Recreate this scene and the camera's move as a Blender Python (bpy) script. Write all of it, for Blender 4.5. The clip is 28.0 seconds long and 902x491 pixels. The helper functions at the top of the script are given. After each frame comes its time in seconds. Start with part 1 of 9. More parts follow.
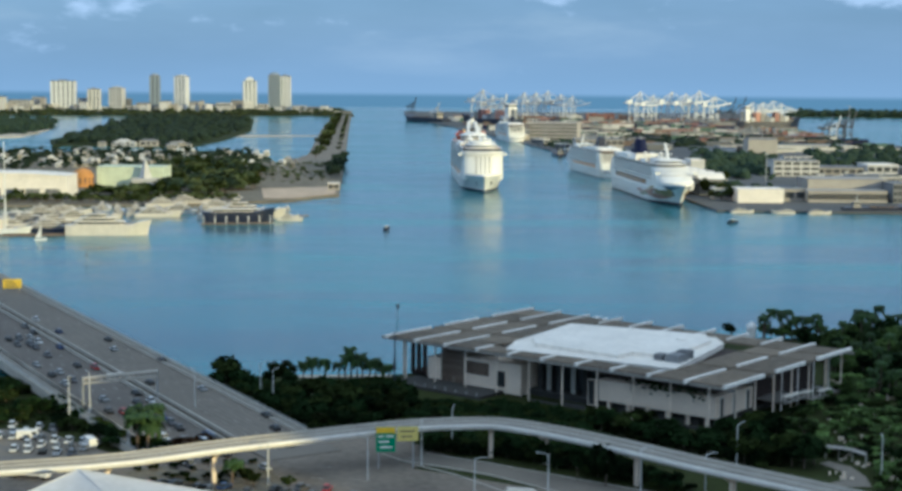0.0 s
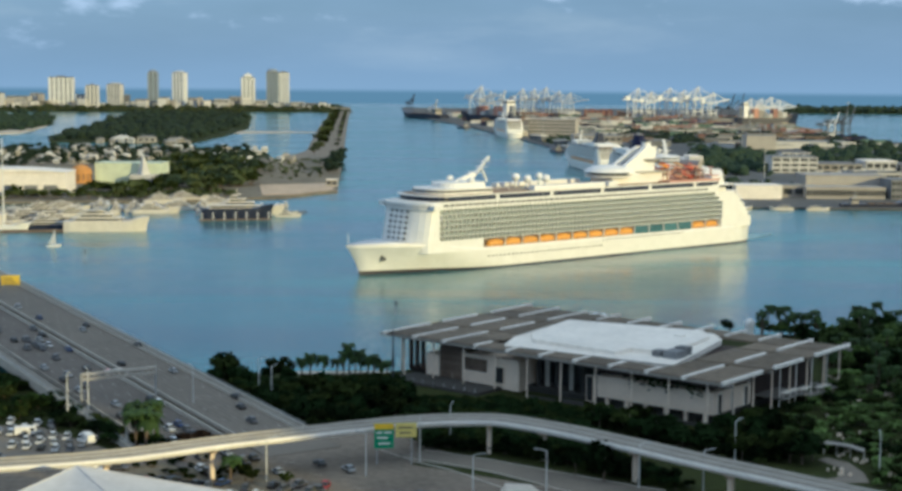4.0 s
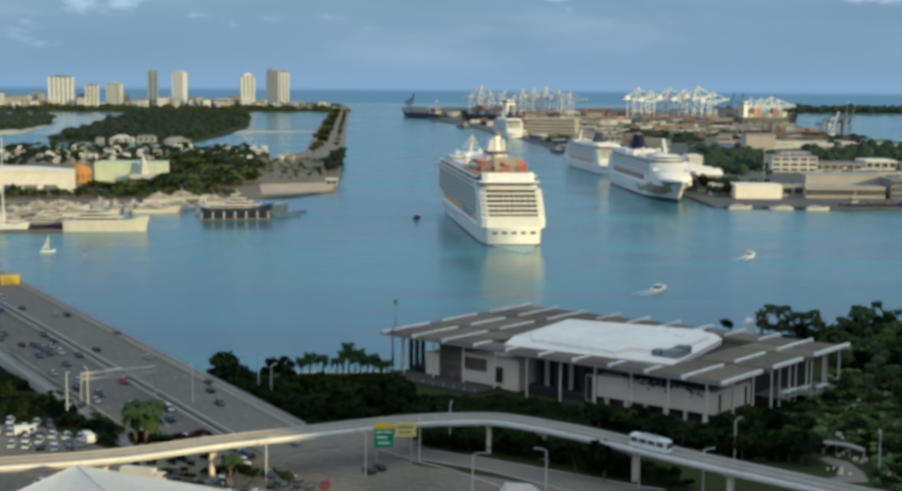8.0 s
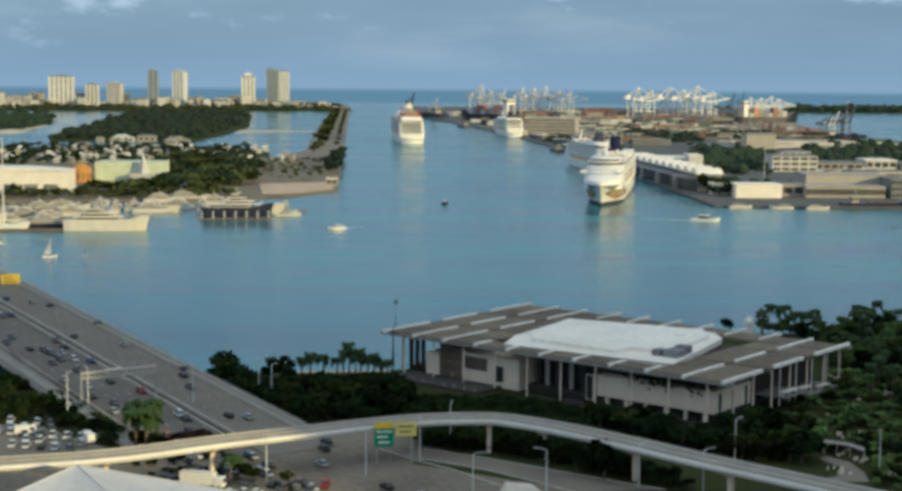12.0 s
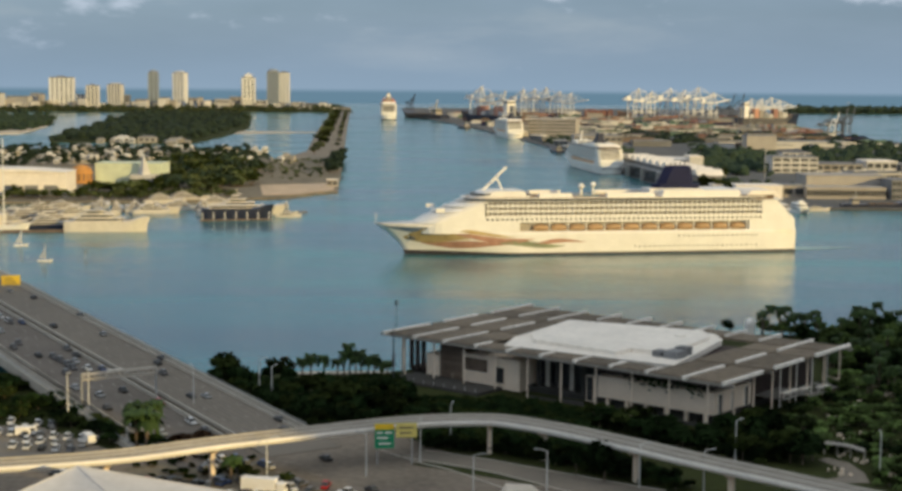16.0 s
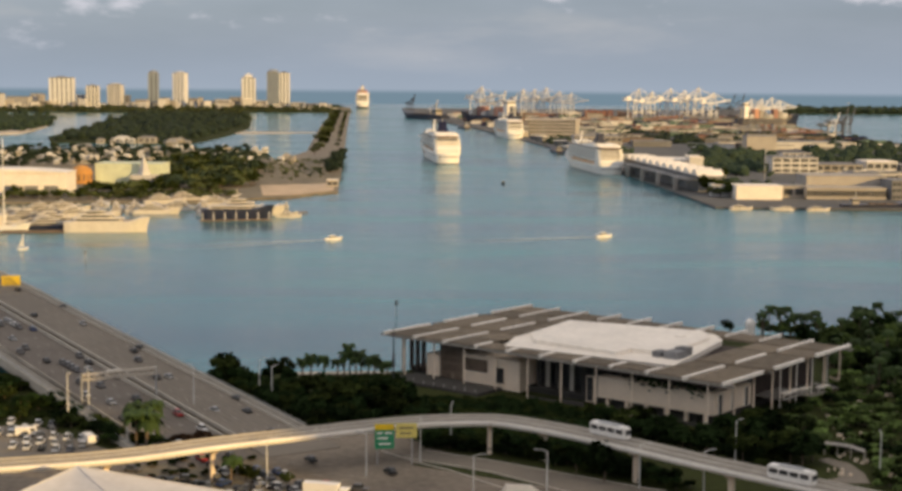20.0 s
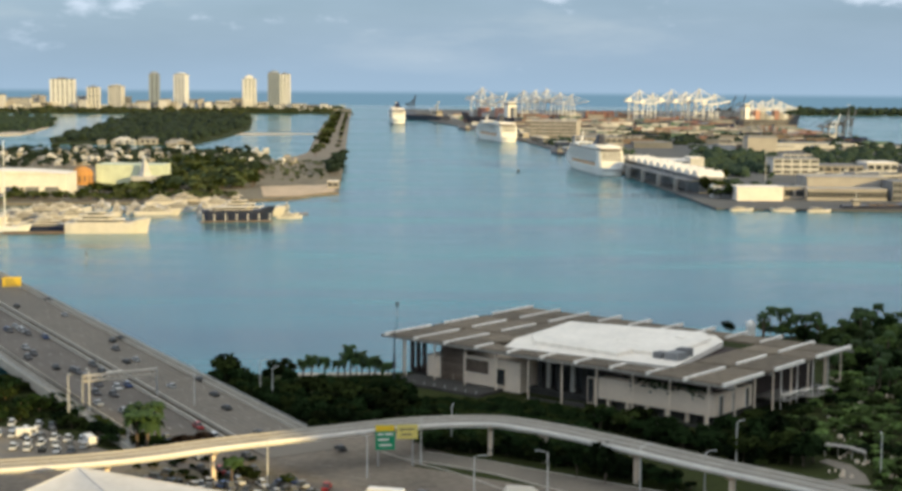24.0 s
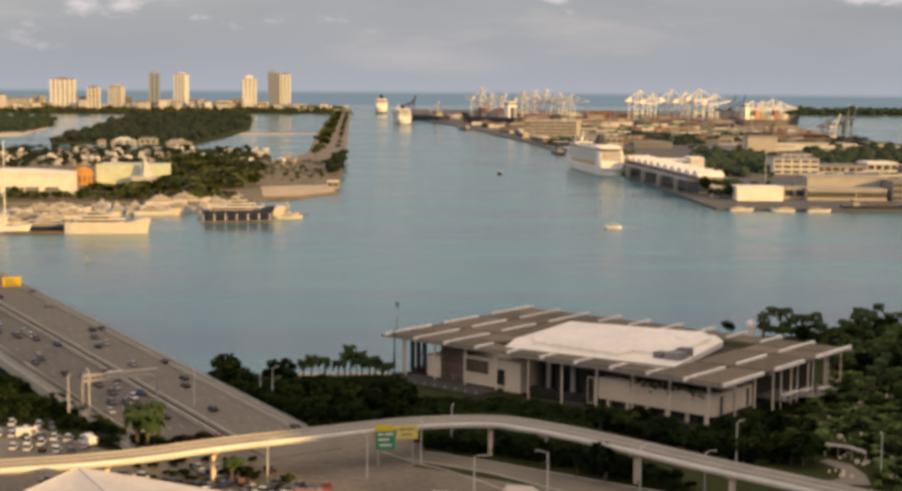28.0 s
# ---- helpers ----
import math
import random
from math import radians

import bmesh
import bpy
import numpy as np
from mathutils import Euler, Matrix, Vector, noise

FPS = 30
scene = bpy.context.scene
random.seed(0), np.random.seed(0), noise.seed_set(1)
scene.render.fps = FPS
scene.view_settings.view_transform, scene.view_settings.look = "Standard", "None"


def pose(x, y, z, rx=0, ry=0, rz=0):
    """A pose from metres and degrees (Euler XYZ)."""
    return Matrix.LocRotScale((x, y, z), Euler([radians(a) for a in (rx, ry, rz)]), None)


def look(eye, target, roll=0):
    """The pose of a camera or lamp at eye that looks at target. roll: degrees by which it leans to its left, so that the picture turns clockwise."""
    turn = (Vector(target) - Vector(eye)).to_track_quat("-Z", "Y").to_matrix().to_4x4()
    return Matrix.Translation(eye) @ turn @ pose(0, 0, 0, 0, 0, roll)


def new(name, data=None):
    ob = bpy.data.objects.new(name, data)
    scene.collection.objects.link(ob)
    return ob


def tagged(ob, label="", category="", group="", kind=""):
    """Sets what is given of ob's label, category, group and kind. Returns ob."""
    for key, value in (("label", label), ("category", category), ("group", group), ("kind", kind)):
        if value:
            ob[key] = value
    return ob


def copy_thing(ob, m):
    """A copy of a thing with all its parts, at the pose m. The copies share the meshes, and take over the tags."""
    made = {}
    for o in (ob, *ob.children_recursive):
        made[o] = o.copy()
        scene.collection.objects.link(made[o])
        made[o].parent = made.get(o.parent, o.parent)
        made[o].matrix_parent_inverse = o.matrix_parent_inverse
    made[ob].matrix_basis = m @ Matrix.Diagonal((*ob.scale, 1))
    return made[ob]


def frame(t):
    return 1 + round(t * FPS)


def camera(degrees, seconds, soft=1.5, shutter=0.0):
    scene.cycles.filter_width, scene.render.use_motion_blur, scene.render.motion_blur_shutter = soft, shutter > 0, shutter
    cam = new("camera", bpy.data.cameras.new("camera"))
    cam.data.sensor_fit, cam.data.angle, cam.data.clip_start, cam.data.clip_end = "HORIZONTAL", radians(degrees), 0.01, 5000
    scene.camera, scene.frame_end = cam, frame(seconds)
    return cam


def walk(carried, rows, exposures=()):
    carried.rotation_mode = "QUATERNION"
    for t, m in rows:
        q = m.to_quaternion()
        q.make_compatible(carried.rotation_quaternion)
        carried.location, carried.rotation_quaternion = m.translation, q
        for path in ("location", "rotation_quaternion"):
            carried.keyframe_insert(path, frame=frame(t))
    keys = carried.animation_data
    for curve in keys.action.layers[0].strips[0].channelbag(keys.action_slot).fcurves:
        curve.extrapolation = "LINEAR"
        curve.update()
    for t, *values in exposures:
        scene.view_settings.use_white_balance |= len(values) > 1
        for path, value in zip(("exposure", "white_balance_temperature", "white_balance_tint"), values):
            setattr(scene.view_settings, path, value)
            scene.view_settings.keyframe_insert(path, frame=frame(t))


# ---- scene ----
cam = camera(34.05, 28.0, soft=3.4)
PATH = [
    (0, pose(0, 0, 102.1, 83.818, -0.45, 0.022)),
    (0.5, pose(0, 0, 102.1, 83.718, -0.45, 0.000)),
    (1, pose(0, 0, 102.1, 83.729, -0.45, -0.040)),
    (1.5, pose(0, 0, 102.1, 83.673, -0.45, 0.007)),
    (2, pose(0, 0, 102.1, 83.695, -0.45, -0.038)),
    (2.5, pose(0, 0, 102.1, 83.706, -0.45, -0.038)),
    (3, pose(0, 0, 102.1, 83.680, -0.45, -0.043)),
    (3.5, pose(0, 0, 102.1, 83.677, -0.45, -0.045)),
    (5.5, pose(0, 0, 102.1, 83.668, -0.45, -0.045)),
    (6, pose(0, 0, 102.1, 83.673, -0.45, -0.045)),
    (7, pose(0, 0, 102.1, 83.655, -0.45, -0.054)),
    (8, pose(0, 0, 102.1, 83.655, -0.45, -0.056)),
    (9, pose(0, 0, 102.1, 83.639, -0.45, -0.056)),
    (10, pose(0, 0, 102.1, 83.628, -0.45, -0.051)),
    (11, pose(0, 0, 102.1, 83.633, -0.45, -0.051)),
    (12, pose(0, 0, 102.1, 83.635, -0.45, -0.045)),
    (12.5, pose(0, 0, 102.1, 83.668, -0.45, -0.034)),
    (14.5, pose(0, 0, 102.1, 83.673, -0.45, -0.034)),
    (16, pose(0, 0, 102.1, 83.680, -0.45, -0.029)),
    (17, pose(0, 0, 102.1, 83.668, -0.45, -0.031)),
    (19, pose(0, 0, 102.1, 83.677, -0.45, -0.029)),
    (20, pose(0, 0, 102.1, 83.693, -0.45, -0.027)),
    (21.5, pose(0, 0, 102.1, 83.700, -0.45, -0.020)),
    (23.5, pose(0, 0, 102.1, 83.740, -0.45, 0.000)),
    (28, pose(0, 0, 102.1, 83.740, -0.45, 0.004)),
]
EXPO = [(0.0, 0.05, 4650, 0), (3.0, -0.04, 4750, -1), (3.5, -0.04, 4800, 0), (5.5, -0.05, 5200, 0), (8.0, -0.08, 5060, -1), (11.0, -0.05, 5120, -1), (12.5, -0.09, 5280, 0), (14.5, -0.1, 5480, 2),
        (15.2, -0.1, 5530, 2), (16.0, -0.12, 5850, 6), (17.5, -0.1, 5950, 7), (20.0, 0.05, 6700, 16), (21.5, 0.05, 6700, 16), (23.5, 0.3, 6050, 7), (25.0, 0.38, 5600, 4), (26.0, 0.27, 5650, 6), (26.8, 0.18, 6900, 18), (28.0, 0.15, 7600, 22)]
walk(cam, PATH, EXPO)

# ---- daylight: broken cloud over a low western sun ----
SUN_AZ, SUN_EL = radians(134), radians(11)
world = bpy.data.worlds.new("world")
scene.world = world
world.use_nodes = True
wn, wl = world.node_tree.nodes, world.node_tree.links
wn.clear()
w_out = wn.new("ShaderNodeOutputWorld")
w_bg = wn.new("ShaderNodeBackground")
w_bg.inputs["Strength"].default_value = 1.0
sky = wn.new("ShaderNodeTexSky")
sky.sky_type = "NISHITA"
sky.sun_disc = False
sky.sun_elevation = SUN_EL
sky.sun_rotation = SUN_AZ
sky.altitude = 0
sky.air_density, sky.dust_density, sky.ozone_density = 1.0, 1.5, 1.5
w_scale = wn.new("ShaderNodeVectorMath")
w_scale.operation = "SCALE"
w_scale.inputs["Scale"].default_value = 0.06
wl.new(sky.outputs[0], w_scale.inputs[0])
w_co = wn.new("ShaderNodeTexCoord")
w_map = wn.new("ShaderNodeMapping")
w_map.inputs["Scale"].default_value = (4.5, 4.5, 20)
wl.new(w_co.outputs["Generated"], w_map.inputs[0])
w_n1 = wn.new("ShaderNodeTexNoise")
w_n1.inputs["Scale"].default_value = 1.1
w_n1.inputs["Detail"].default_value = 6
w_n1.inputs["Roughness"].default_value = 0.55
wl.new(w_map.outputs[0], w_n1.inputs["Vector"])
w_r1 = wn.new("ShaderNodeValToRGB")
w_r1.color_ramp.elements[0].position, w_r1.color_ramp.elements[0].color = 0.35, (0.285, 0.357, 0.44, 1)
w_r1.color_ramp.elements[1].position, w_r1.color_ramp.elements[1].color = 0.74, (0.55, 0.57, 0.60, 1)
e = w_r1.color_ramp.elements.new(0.56)
e.color = (0.34, 0.41, 0.50, 1)
wl.new(w_n1.outputs["Fac"], w_r1.inputs[0])
w_mix = wn.new("ShaderNodeMixRGB")
w_mix.inputs[0].default_value = 0.60
wl.new(w_scale.outputs[0], w_mix.inputs[1])
wl.new(w_r1.outputs[0], w_mix.inputs[2])
# heaped bright cloud higher up
w_pm = wn.new("ShaderNodeMapping")
w_pm.inputs["Scale"].default_value = (17, 17, 46)
wl.new(w_co.outputs["Generated"], w_pm.inputs[0])
w_pn = wn.new("ShaderNodeTexNoise")
w_pn.inputs["Scale"].default_value = 1.0
w_pn.inputs["Detail"].default_value = 7
w_pn.inputs["Roughness"].default_value = 0.58
wl.new(w_pm.outputs[0], w_pn.inputs["Vector"])
w_sep = wn.new("ShaderNodeSeparateXYZ")
wl.new(w_co.outputs["Generated"], w_sep.inputs[0])
w_pz = wn.new("ShaderNodeMapRange")
w_pz.inputs["From Min"].default_value, w_pz.inputs["From Max"].default_value = 0.028, 0.066
w_pz.inputs["To Min"].default_value, w_pz.inputs["To Max"].default_value = -0.14, 0.03
wl.new(w_sep.outputs[2], w_pz.inputs["Value"])
w_pa = wn.new("ShaderNodeMath")
w_pa.operation = "ADD"
wl.new(w_pn.outputs["Fac"], w_pa.inputs[0])
wl.new(w_pz.outputs[0], w_pa.inputs[1])
w_pr = wn.new("ShaderNodeMapRange")
w_pr.interpolation_type = "SMOOTHSTEP"
w_pr.inputs["From Min"].default_value, w_pr.inputs["From Max"].default_value = 0.50, 0.66
w_pr.inputs["To Max"].default_value = 0.65
wl.new(w_pa.outputs[0], w_pr.inputs["Value"])
w_puff = wn.new("ShaderNodeMixRGB")
w_puff.inputs[2].default_value = (0.62, 0.62, 0.64, 1)
wl.new(w_pr.outputs[0], w_puff.inputs[0])
wl.new(w_mix.outputs[0], w_puff.inputs[1])
# haze near the horizon, open sea below it
w_hz = wn.new("ShaderNodeMapRange")
w_hz.inputs["From Min"].default_value, w_hz.inputs["From Max"].default_value = -0.006, 0.046
w_hz.inputs["To Min"].default_value, w_hz.inputs["To Max"].default_value = 0.85, 0.0
wl.new(w_sep.outputs[2], w_hz.inputs["Value"])
w_mh = wn.new("ShaderNodeMixRGB")
w_mh.inputs[2].default_value = (0.305, 0.368, 0.425, 1)
wl.new(w_hz.outputs[0], w_mh.inputs[0])
wl.new(w_puff.outputs[0], w_mh.inputs[1])
w_sea = wn.new("ShaderNodeMapRange")
w_sea.inputs["From Min"].default_value, w_sea.inputs["From Max"].default_value = -0.0075, -0.0045
wl.new(w_sep.outputs[2], w_sea.inputs["Value"])
w_ms = wn.new("ShaderNodeMixRGB")
w_ms.inputs[1].default_value = (0.165, 0.255, 0.315, 1)
wl.new(w_sea.outputs[0], w_ms.inputs[0])
# the cloud layer grows brighter towards the zenith
w_up = wn.new("ShaderNodeMapRange")
w_up.inputs["From Min"].default_value, w_up.inputs["From Max"].default_value = 0.08, 0.8
wl.new(w_sep.outputs[2], w_up.inputs["Value"])
w_tone = wn.new("ShaderNodeMixRGB")
w_tone.inputs[1].default_value, w_tone.inputs[2].default_value = (1.10, 1.14, 1.19, 1), (2.75, 2.25, 1.72, 1)
wl.new(w_up.outputs[0], w_tone.inputs[0])
w_br = wn.new("ShaderNodeVectorMath")
w_br.operation = "MULTIPLY"
wl.new(w_mh.outputs[0], w_br.inputs[0])
wl.new(w_tone.outputs[0], w_br.inputs[1])
wl.new(w_br.outputs[0], w_ms.inputs[2])
wl.new(w_ms.outputs[0], w_bg.inputs["Color"])
wl.new(w_bg.outputs[0], w_out.inputs[0])

sun = new("sun", bpy.data.lights.new("sun", "SUN"))
sun.data.energy = 4.1
sun.data.angle = radians(1.2)
sun.data.color = (1.0, 0.67, 0.235)
sun.matrix_world = look((0, 0, 0), (-math.sin(SUN_AZ) * math.cos(SUN_EL), -math.cos(SUN_AZ) * math.cos(SUN_EL), -math.sin(SUN_EL)))


# ---- materials ----
def mat(name, color, rough=0.7, metal=0.0, vary=0.15, scale=1.0, bump=0.0, fine=8.0, rand=0.0, spec=0.5):
    """A surface with variation at two scales, the larger of 1/scale metres, and a random shift from object to object."""
    m = bpy.data.materials.new(name)
    m.use_nodes = True
    n, l = m.node_tree.nodes, m.node_tree.links
    b = n["Principled BSDF"]
    b.inputs["Roughness"].default_value = rough
    b.inputs["Metallic"].default_value = metal
    b.inputs["Specular IOR Level"].default_value = spec
    co = n.new("ShaderNodeTexCoord")
    n1 = n.new("ShaderNodeTexNoise")
    n1.inputs["Scale"].default_value = scale
    n1.inputs["Detail"].default_value = 4
    n2 = n.new("ShaderNodeTexNoise")
    n2.inputs["Scale"].default_value = scale * fine
    n2.inputs["Detail"].default_value = 3
    l.new(co.outputs["Object"], n1.inputs["Vector"])
    l.new(co.outputs["Object"], n2.inputs["Vector"])
    add = n.new("ShaderNodeMath")
    add.operation = "ADD"
    l.new(n1.outputs["Fac"], add.inputs[0])
    l.new(n2.outputs["Fac"], add.inputs[1])
    src = add.outputs[0]
    if rand:
        oi = n.new("ShaderNodeObjectInfo")
        mr = n.new("ShaderNodeMath")
        mr.operation = "MULTIPLY_ADD"
        mr.inputs[1].default_value = rand
        l.new(oi.outputs["Random"], mr.inputs[0])
        l.new(add.outputs[0], mr.inputs[2])
        sub = n.new("ShaderNodeMath")
        sub.operation = "SUBTRACT"
        sub.inputs[1].default_value = rand * 0.5
        l.new(mr.outputs[0], sub.inputs[0])
        src = sub.outputs[0]
    mp = n.new("ShaderNodeMapRange")
    mp.inputs["From Min"].default_value, mp.inputs["From Max"].default_value = 0.5, 1.5
    mp.inputs["To Min"].default_value, mp.inputs["To Max"].default_value = 1 - vary * 1.6, 1 + vary * 1.6
    l.new(src, mp.inputs["Value"])
    sc = n.new("ShaderNodeVectorMath")
    sc.operation = "SCALE"
    sc.inputs[0].default_value = color
    l.new(mp.outputs[0], sc.inputs["Scale"])
    l.new(sc.outputs[0], b.inputs["Base Color"])
    if bump:
        bp = n.new("ShaderNodeBump")
        bp.inputs["Strength"].default_value = bump
        bp.inputs["Distance"].default_value = 0.3 / scale
        l.new(n2.outputs["Fac"], bp.inputs["Height"])
        l.new(bp.outputs[0], b.inputs["Normal"])
    return m


def water_material():
    m = bpy.data.materials.new("bay_water")
    m.use_nodes = True
    n, l = m.node_tree.nodes, m.node_tree.links
    b = n["Principled BSDF"]
    b.inputs["Roughness"].default_value = 0.16
    b.inputs["IOR"].default_value = 1.33
    co = n.new("ShaderNodeTexCoord")
    mp = n.new("ShaderNodeMapping")
    mp.inputs["Scale"].default_value = (0.0028, 0.014, 0.01)
    l.new(co.outputs["Object"], mp.inputs[0])
    n1 = n.new("ShaderNodeTexNoise")
    n1.inputs["Scale"].default_value = 1.0
    n1.inputs["Detail"].default_value = 5
    n1.inputs["Distortion"].default_value = 0.8
    l.new(mp.outputs[0], n1.inputs["Vector"])
    # wind streaks that belong to the reflection are put into the base colour
    r = n.new("ShaderNodeValToRGB")
    r.color_ramp.elements[0].position, r.color_ramp.elements[0].color = 0.36, (0.009, 0.080, 0.124, 1)
    r.color_ramp.elements[1].position, r.color_ramp.elements[1].color = 0.64, (0.046, 0.205, 0.240, 1)
    l.new(n1.outputs["Fac"], r.inputs[0])
    l.new(r.outputs[0], b.inputs["Base Color"])
    mr = n.new("ShaderNodeMapRange")
    mr.inputs["From Min"].default_value, mr.inputs["From Max"].default_value = 0.35, 0.65
    mr.inputs["To Min"].default_value, mr.inputs["To Max"].default_value = 0.085, 0.235
    l.new(n1.outputs["Fac"], mr.inputs["Value"])
    l.new(mr.outputs[0], b.inputs["Roughness"])
    m2 = n.new("ShaderNodeMapping")
    m2.inputs["Scale"].default_value = (0.12, 0.3, 0.2)
    l.new(co.outputs["Object"], m2.inputs[0])
    n2 = n.new("ShaderNodeTexNoise")
    n2.inputs["Scale"].default_value = 1.0
    n2.inputs["Detail"].default_value = 6
    n2.inputs["Roughness"].default_value = 0.6
    l.new(m2.outputs[0], n2.inputs["Vector"])
    bp = n.new("ShaderNodeBump")
    bp.inputs["Strength"].default_value = 0.38
    bp.inputs["Distance"].default_value = 0.5
    l.new(n2.outputs["Fac"], bp.inputs["Height"])
    l.new(bp.outputs[0], b.inputs["Normal"])
    return m


def glass_material(name, color, rough=0.12):
    m = mat(name, color, rough, 0.0, 0.3, 0.3, rand=0.4, spec=0.8)
    return m


WATER = water_material()
EARTH = mat("dry_ground", (0.16, 0.138, 0.098), 0.95, vary=0.45, scale=0.05, fine=12)
GRASS = mat("lawn", (0.034, 0.042, 0.012), 0.95, spec=0.1, vary=0.4, scale=0.08, fine=14)
ASPHALT = mat("asphalt", (0.172, 0.144, 0.112), 0.9, vary=0.34, scale=0.05, fine=9)
NEARROAD = mat("grey_roadway", (0.132, 0.115, 0.100), 0.9, vary=0.18, scale=0.06, fine=20)
DECKROAD = mat("concrete_roadway", (0.185, 0.162, 0.132), 0.9, vary=0.16, scale=0.06, fine=20)
ASPHALT_DARK = mat("worn_roadway", (0.130, 0.116, 0.100), 0.9, vary=0.3, scale=0.03, fine=10)
PAINT = mat("road_paint", (0.40, 0.38, 0.34), 0.8, vary=0.3, scale=0.5)
CONCRETE = mat("concrete", (0.44, 0.41, 0.36), 0.85, vary=0.15, scale=0.2, fine=12, bump=0.1)
PAVING = mat("port_paving", (0.085, 0.088, 0.092), 0.9, vary=0.3, scale=0.03, fine=14)
SHIP_TEAL = mat("balcony_teal", (0.27, 0.30, 0.285), 0.3, vary=0.25, scale=0.4, rand=0.3)
SHIP_GREY = mat("balcony_grey", (0.30, 0.275, 0.24), 0.35, vary=0.25, scale=0.4, rand=0.3)
BOAT_TAN = mat("lifeboat_tan", (0.42, 0.27, 0.14), 0.5, vary=0.15, scale=0.5, rand=0.3)
PALE_CONCRETE = mat("pale_concrete", (0.78, 0.66, 0.53), 0.8, vary=0.12, scale=0.15, fine=10, rand=0.3)
GUIDE_TOP = mat("guideway_concrete", (0.245, 0.232, 0.21), 0.85, vary=0.18, scale=0.2, fine=10)
FASCIA = mat("fascia_concrete", (0.84, 0.82, 0.78), 0.75, vary=0.1, scale=0.15, fine=10)
# near-black brown that puts the shade under the canopy into the colour
SHADE_BROWN = mat("shade_brown", (0.035, 0.022, 0.018), 0.8, vary=0.3, scale=0.3)
LEAF_C = mat("park_leaves", (0.11, 0.17, 0.045), 0.75, spec=0.2, vary=0.45, scale=0.6, fine=5, rand=0.8)
# darkened copy of the concrete for parts that lie in shade
SHADE_CONCRETE = mat("shade_concrete", (0.055, 0.053, 0.05), 0.9, vary=0.25, scale=0.2)
TRELLIS = mat("weathered_slats", (0.185, 0.15, 0.108), 0.85, vary=0.3, scale=0.3, fine=6, rand=0.6)
RIB = mat("grey_white_beam", (0.84, 0.80, 0.74), 0.8, vary=0.2, scale=0.3, rand=0.4)
ROOF_WHITE = mat("white_roof_membrane", (0.82, 0.77, 0.70), 0.7, vary=0.12, scale=0.08, fine=6)
WHITE = mat("white_paint", (0.78, 0.77, 0.75), 0.45, vary=0.07, scale=0.15, fine=9, rand=0.15)
GELCOAT = mat("ivory_gelcoat", (0.60, 0.56, 0.50), 0.35, vary=0.12, scale=0.3, fine=9, rand=0.5)
# these three are darkened and cooled, cloud shade over the port in the colour
WHITE_B = mat("white_render", (0.54, 0.535, 0.525), 0.8, vary=0.12, scale=0.1, rand=0.6)
CREAM = mat("cream_render", (0.35, 0.33, 0.305), 0.85, vary=0.15, scale=0.08, rand=0.6)
GREY_ROOF = mat("grey_roofing", (0.19, 0.195, 0.205), 0.85, vary=0.25, scale=0.06, rand=0.7)
BROWN = mat("weathered_brown", (0.16, 0.12, 0.09), 0.9, vary=0.3, scale=0.2, rand=0.5)
GLASS = glass_material("dark_glass", (0.022, 0.026, 0.03), 0.3)
TEAL_GLASS = glass_material("teal_glass", (0.08, 0.17, 0.19))
TOWER_GLASS = glass_material("tower_glass", (0.10, 0.13, 0.16), 0.2)
STEEL = mat("galvanised_steel", (0.42, 0.43, 0.44), 0.5, 0.6, vary=0.15, scale=0.5)
DARK_STEEL = mat("dark_steel", (0.06, 0.065, 0.08), 0.55, 0.3, vary=0.2, scale=0.4)
NAVY = mat("navy_paint", (0.013, 0.016, 0.055), 0.7, spec=0.2, vary=0.15, scale=0.1)
HULL_DARK = mat("dark_hull_paint", (0.02, 0.025, 0.05), 0.35, vary=0.15, scale=0.1)
BOOT = mat("waterline_paint", (0.045, 0.04, 0.05), 0.6, vary=0.3, scale=0.2)
ORANGE = mat("lifeboat_orange", (0.75, 0.36, 0.05), 0.45, vary=0.12, scale=0.5, rand=0.2)
YELLOW = mat("sign_yellow", (0.80, 0.55, 0.02), 0.5, vary=0.08, scale=0.4)
ORANGE_WALL = mat("orange_wall", (0.46, 0.22, 0.05), 0.7, vary=0.2, scale=0.2)
GREEN_SIGN = mat("sign_green", (0.01, 0.26, 0.12), 0.5, vary=0.08, scale=0.4)
RED = mat("muted_red", (0.26, 0.13, 0.11), 0.6, vary=0.2, scale=0.3, rand=0.4)
SALMON = mat("salmon_deck", (0.50, 0.27, 0.20), 0.7, vary=0.2, scale=0.2)
TEAK = mat("teak_deck", (0.30, 0.20, 0.12), 0.75, vary=0.2, scale=0.3)
POOL = mat("pool_water", (0.05, 0.38, 0.46), 0.1, vary=0.15, scale=0.3)
ART_GOLD = mat("hull_art_gold", (0.42, 0.32, 0.15), 0.45, vary=0.3, scale=0.15)
ART_RED = mat("hull_art_red", (0.40, 0.22, 0.16), 0.45, vary=0.3, scale=0.15)
ART_GREEN = mat("hull_art_green", (0.24, 0.27, 0.17), 0.45, vary=0.3, scale=0.15)
ART_BLUE = mat("hull_art_blue", (0.14, 0.19, 0.29), 0.45, vary=0.3, scale=0.15)
BARK = mat("bark", (0.13, 0.10, 0.075), 0.95, vary=0.3, scale=1.0)
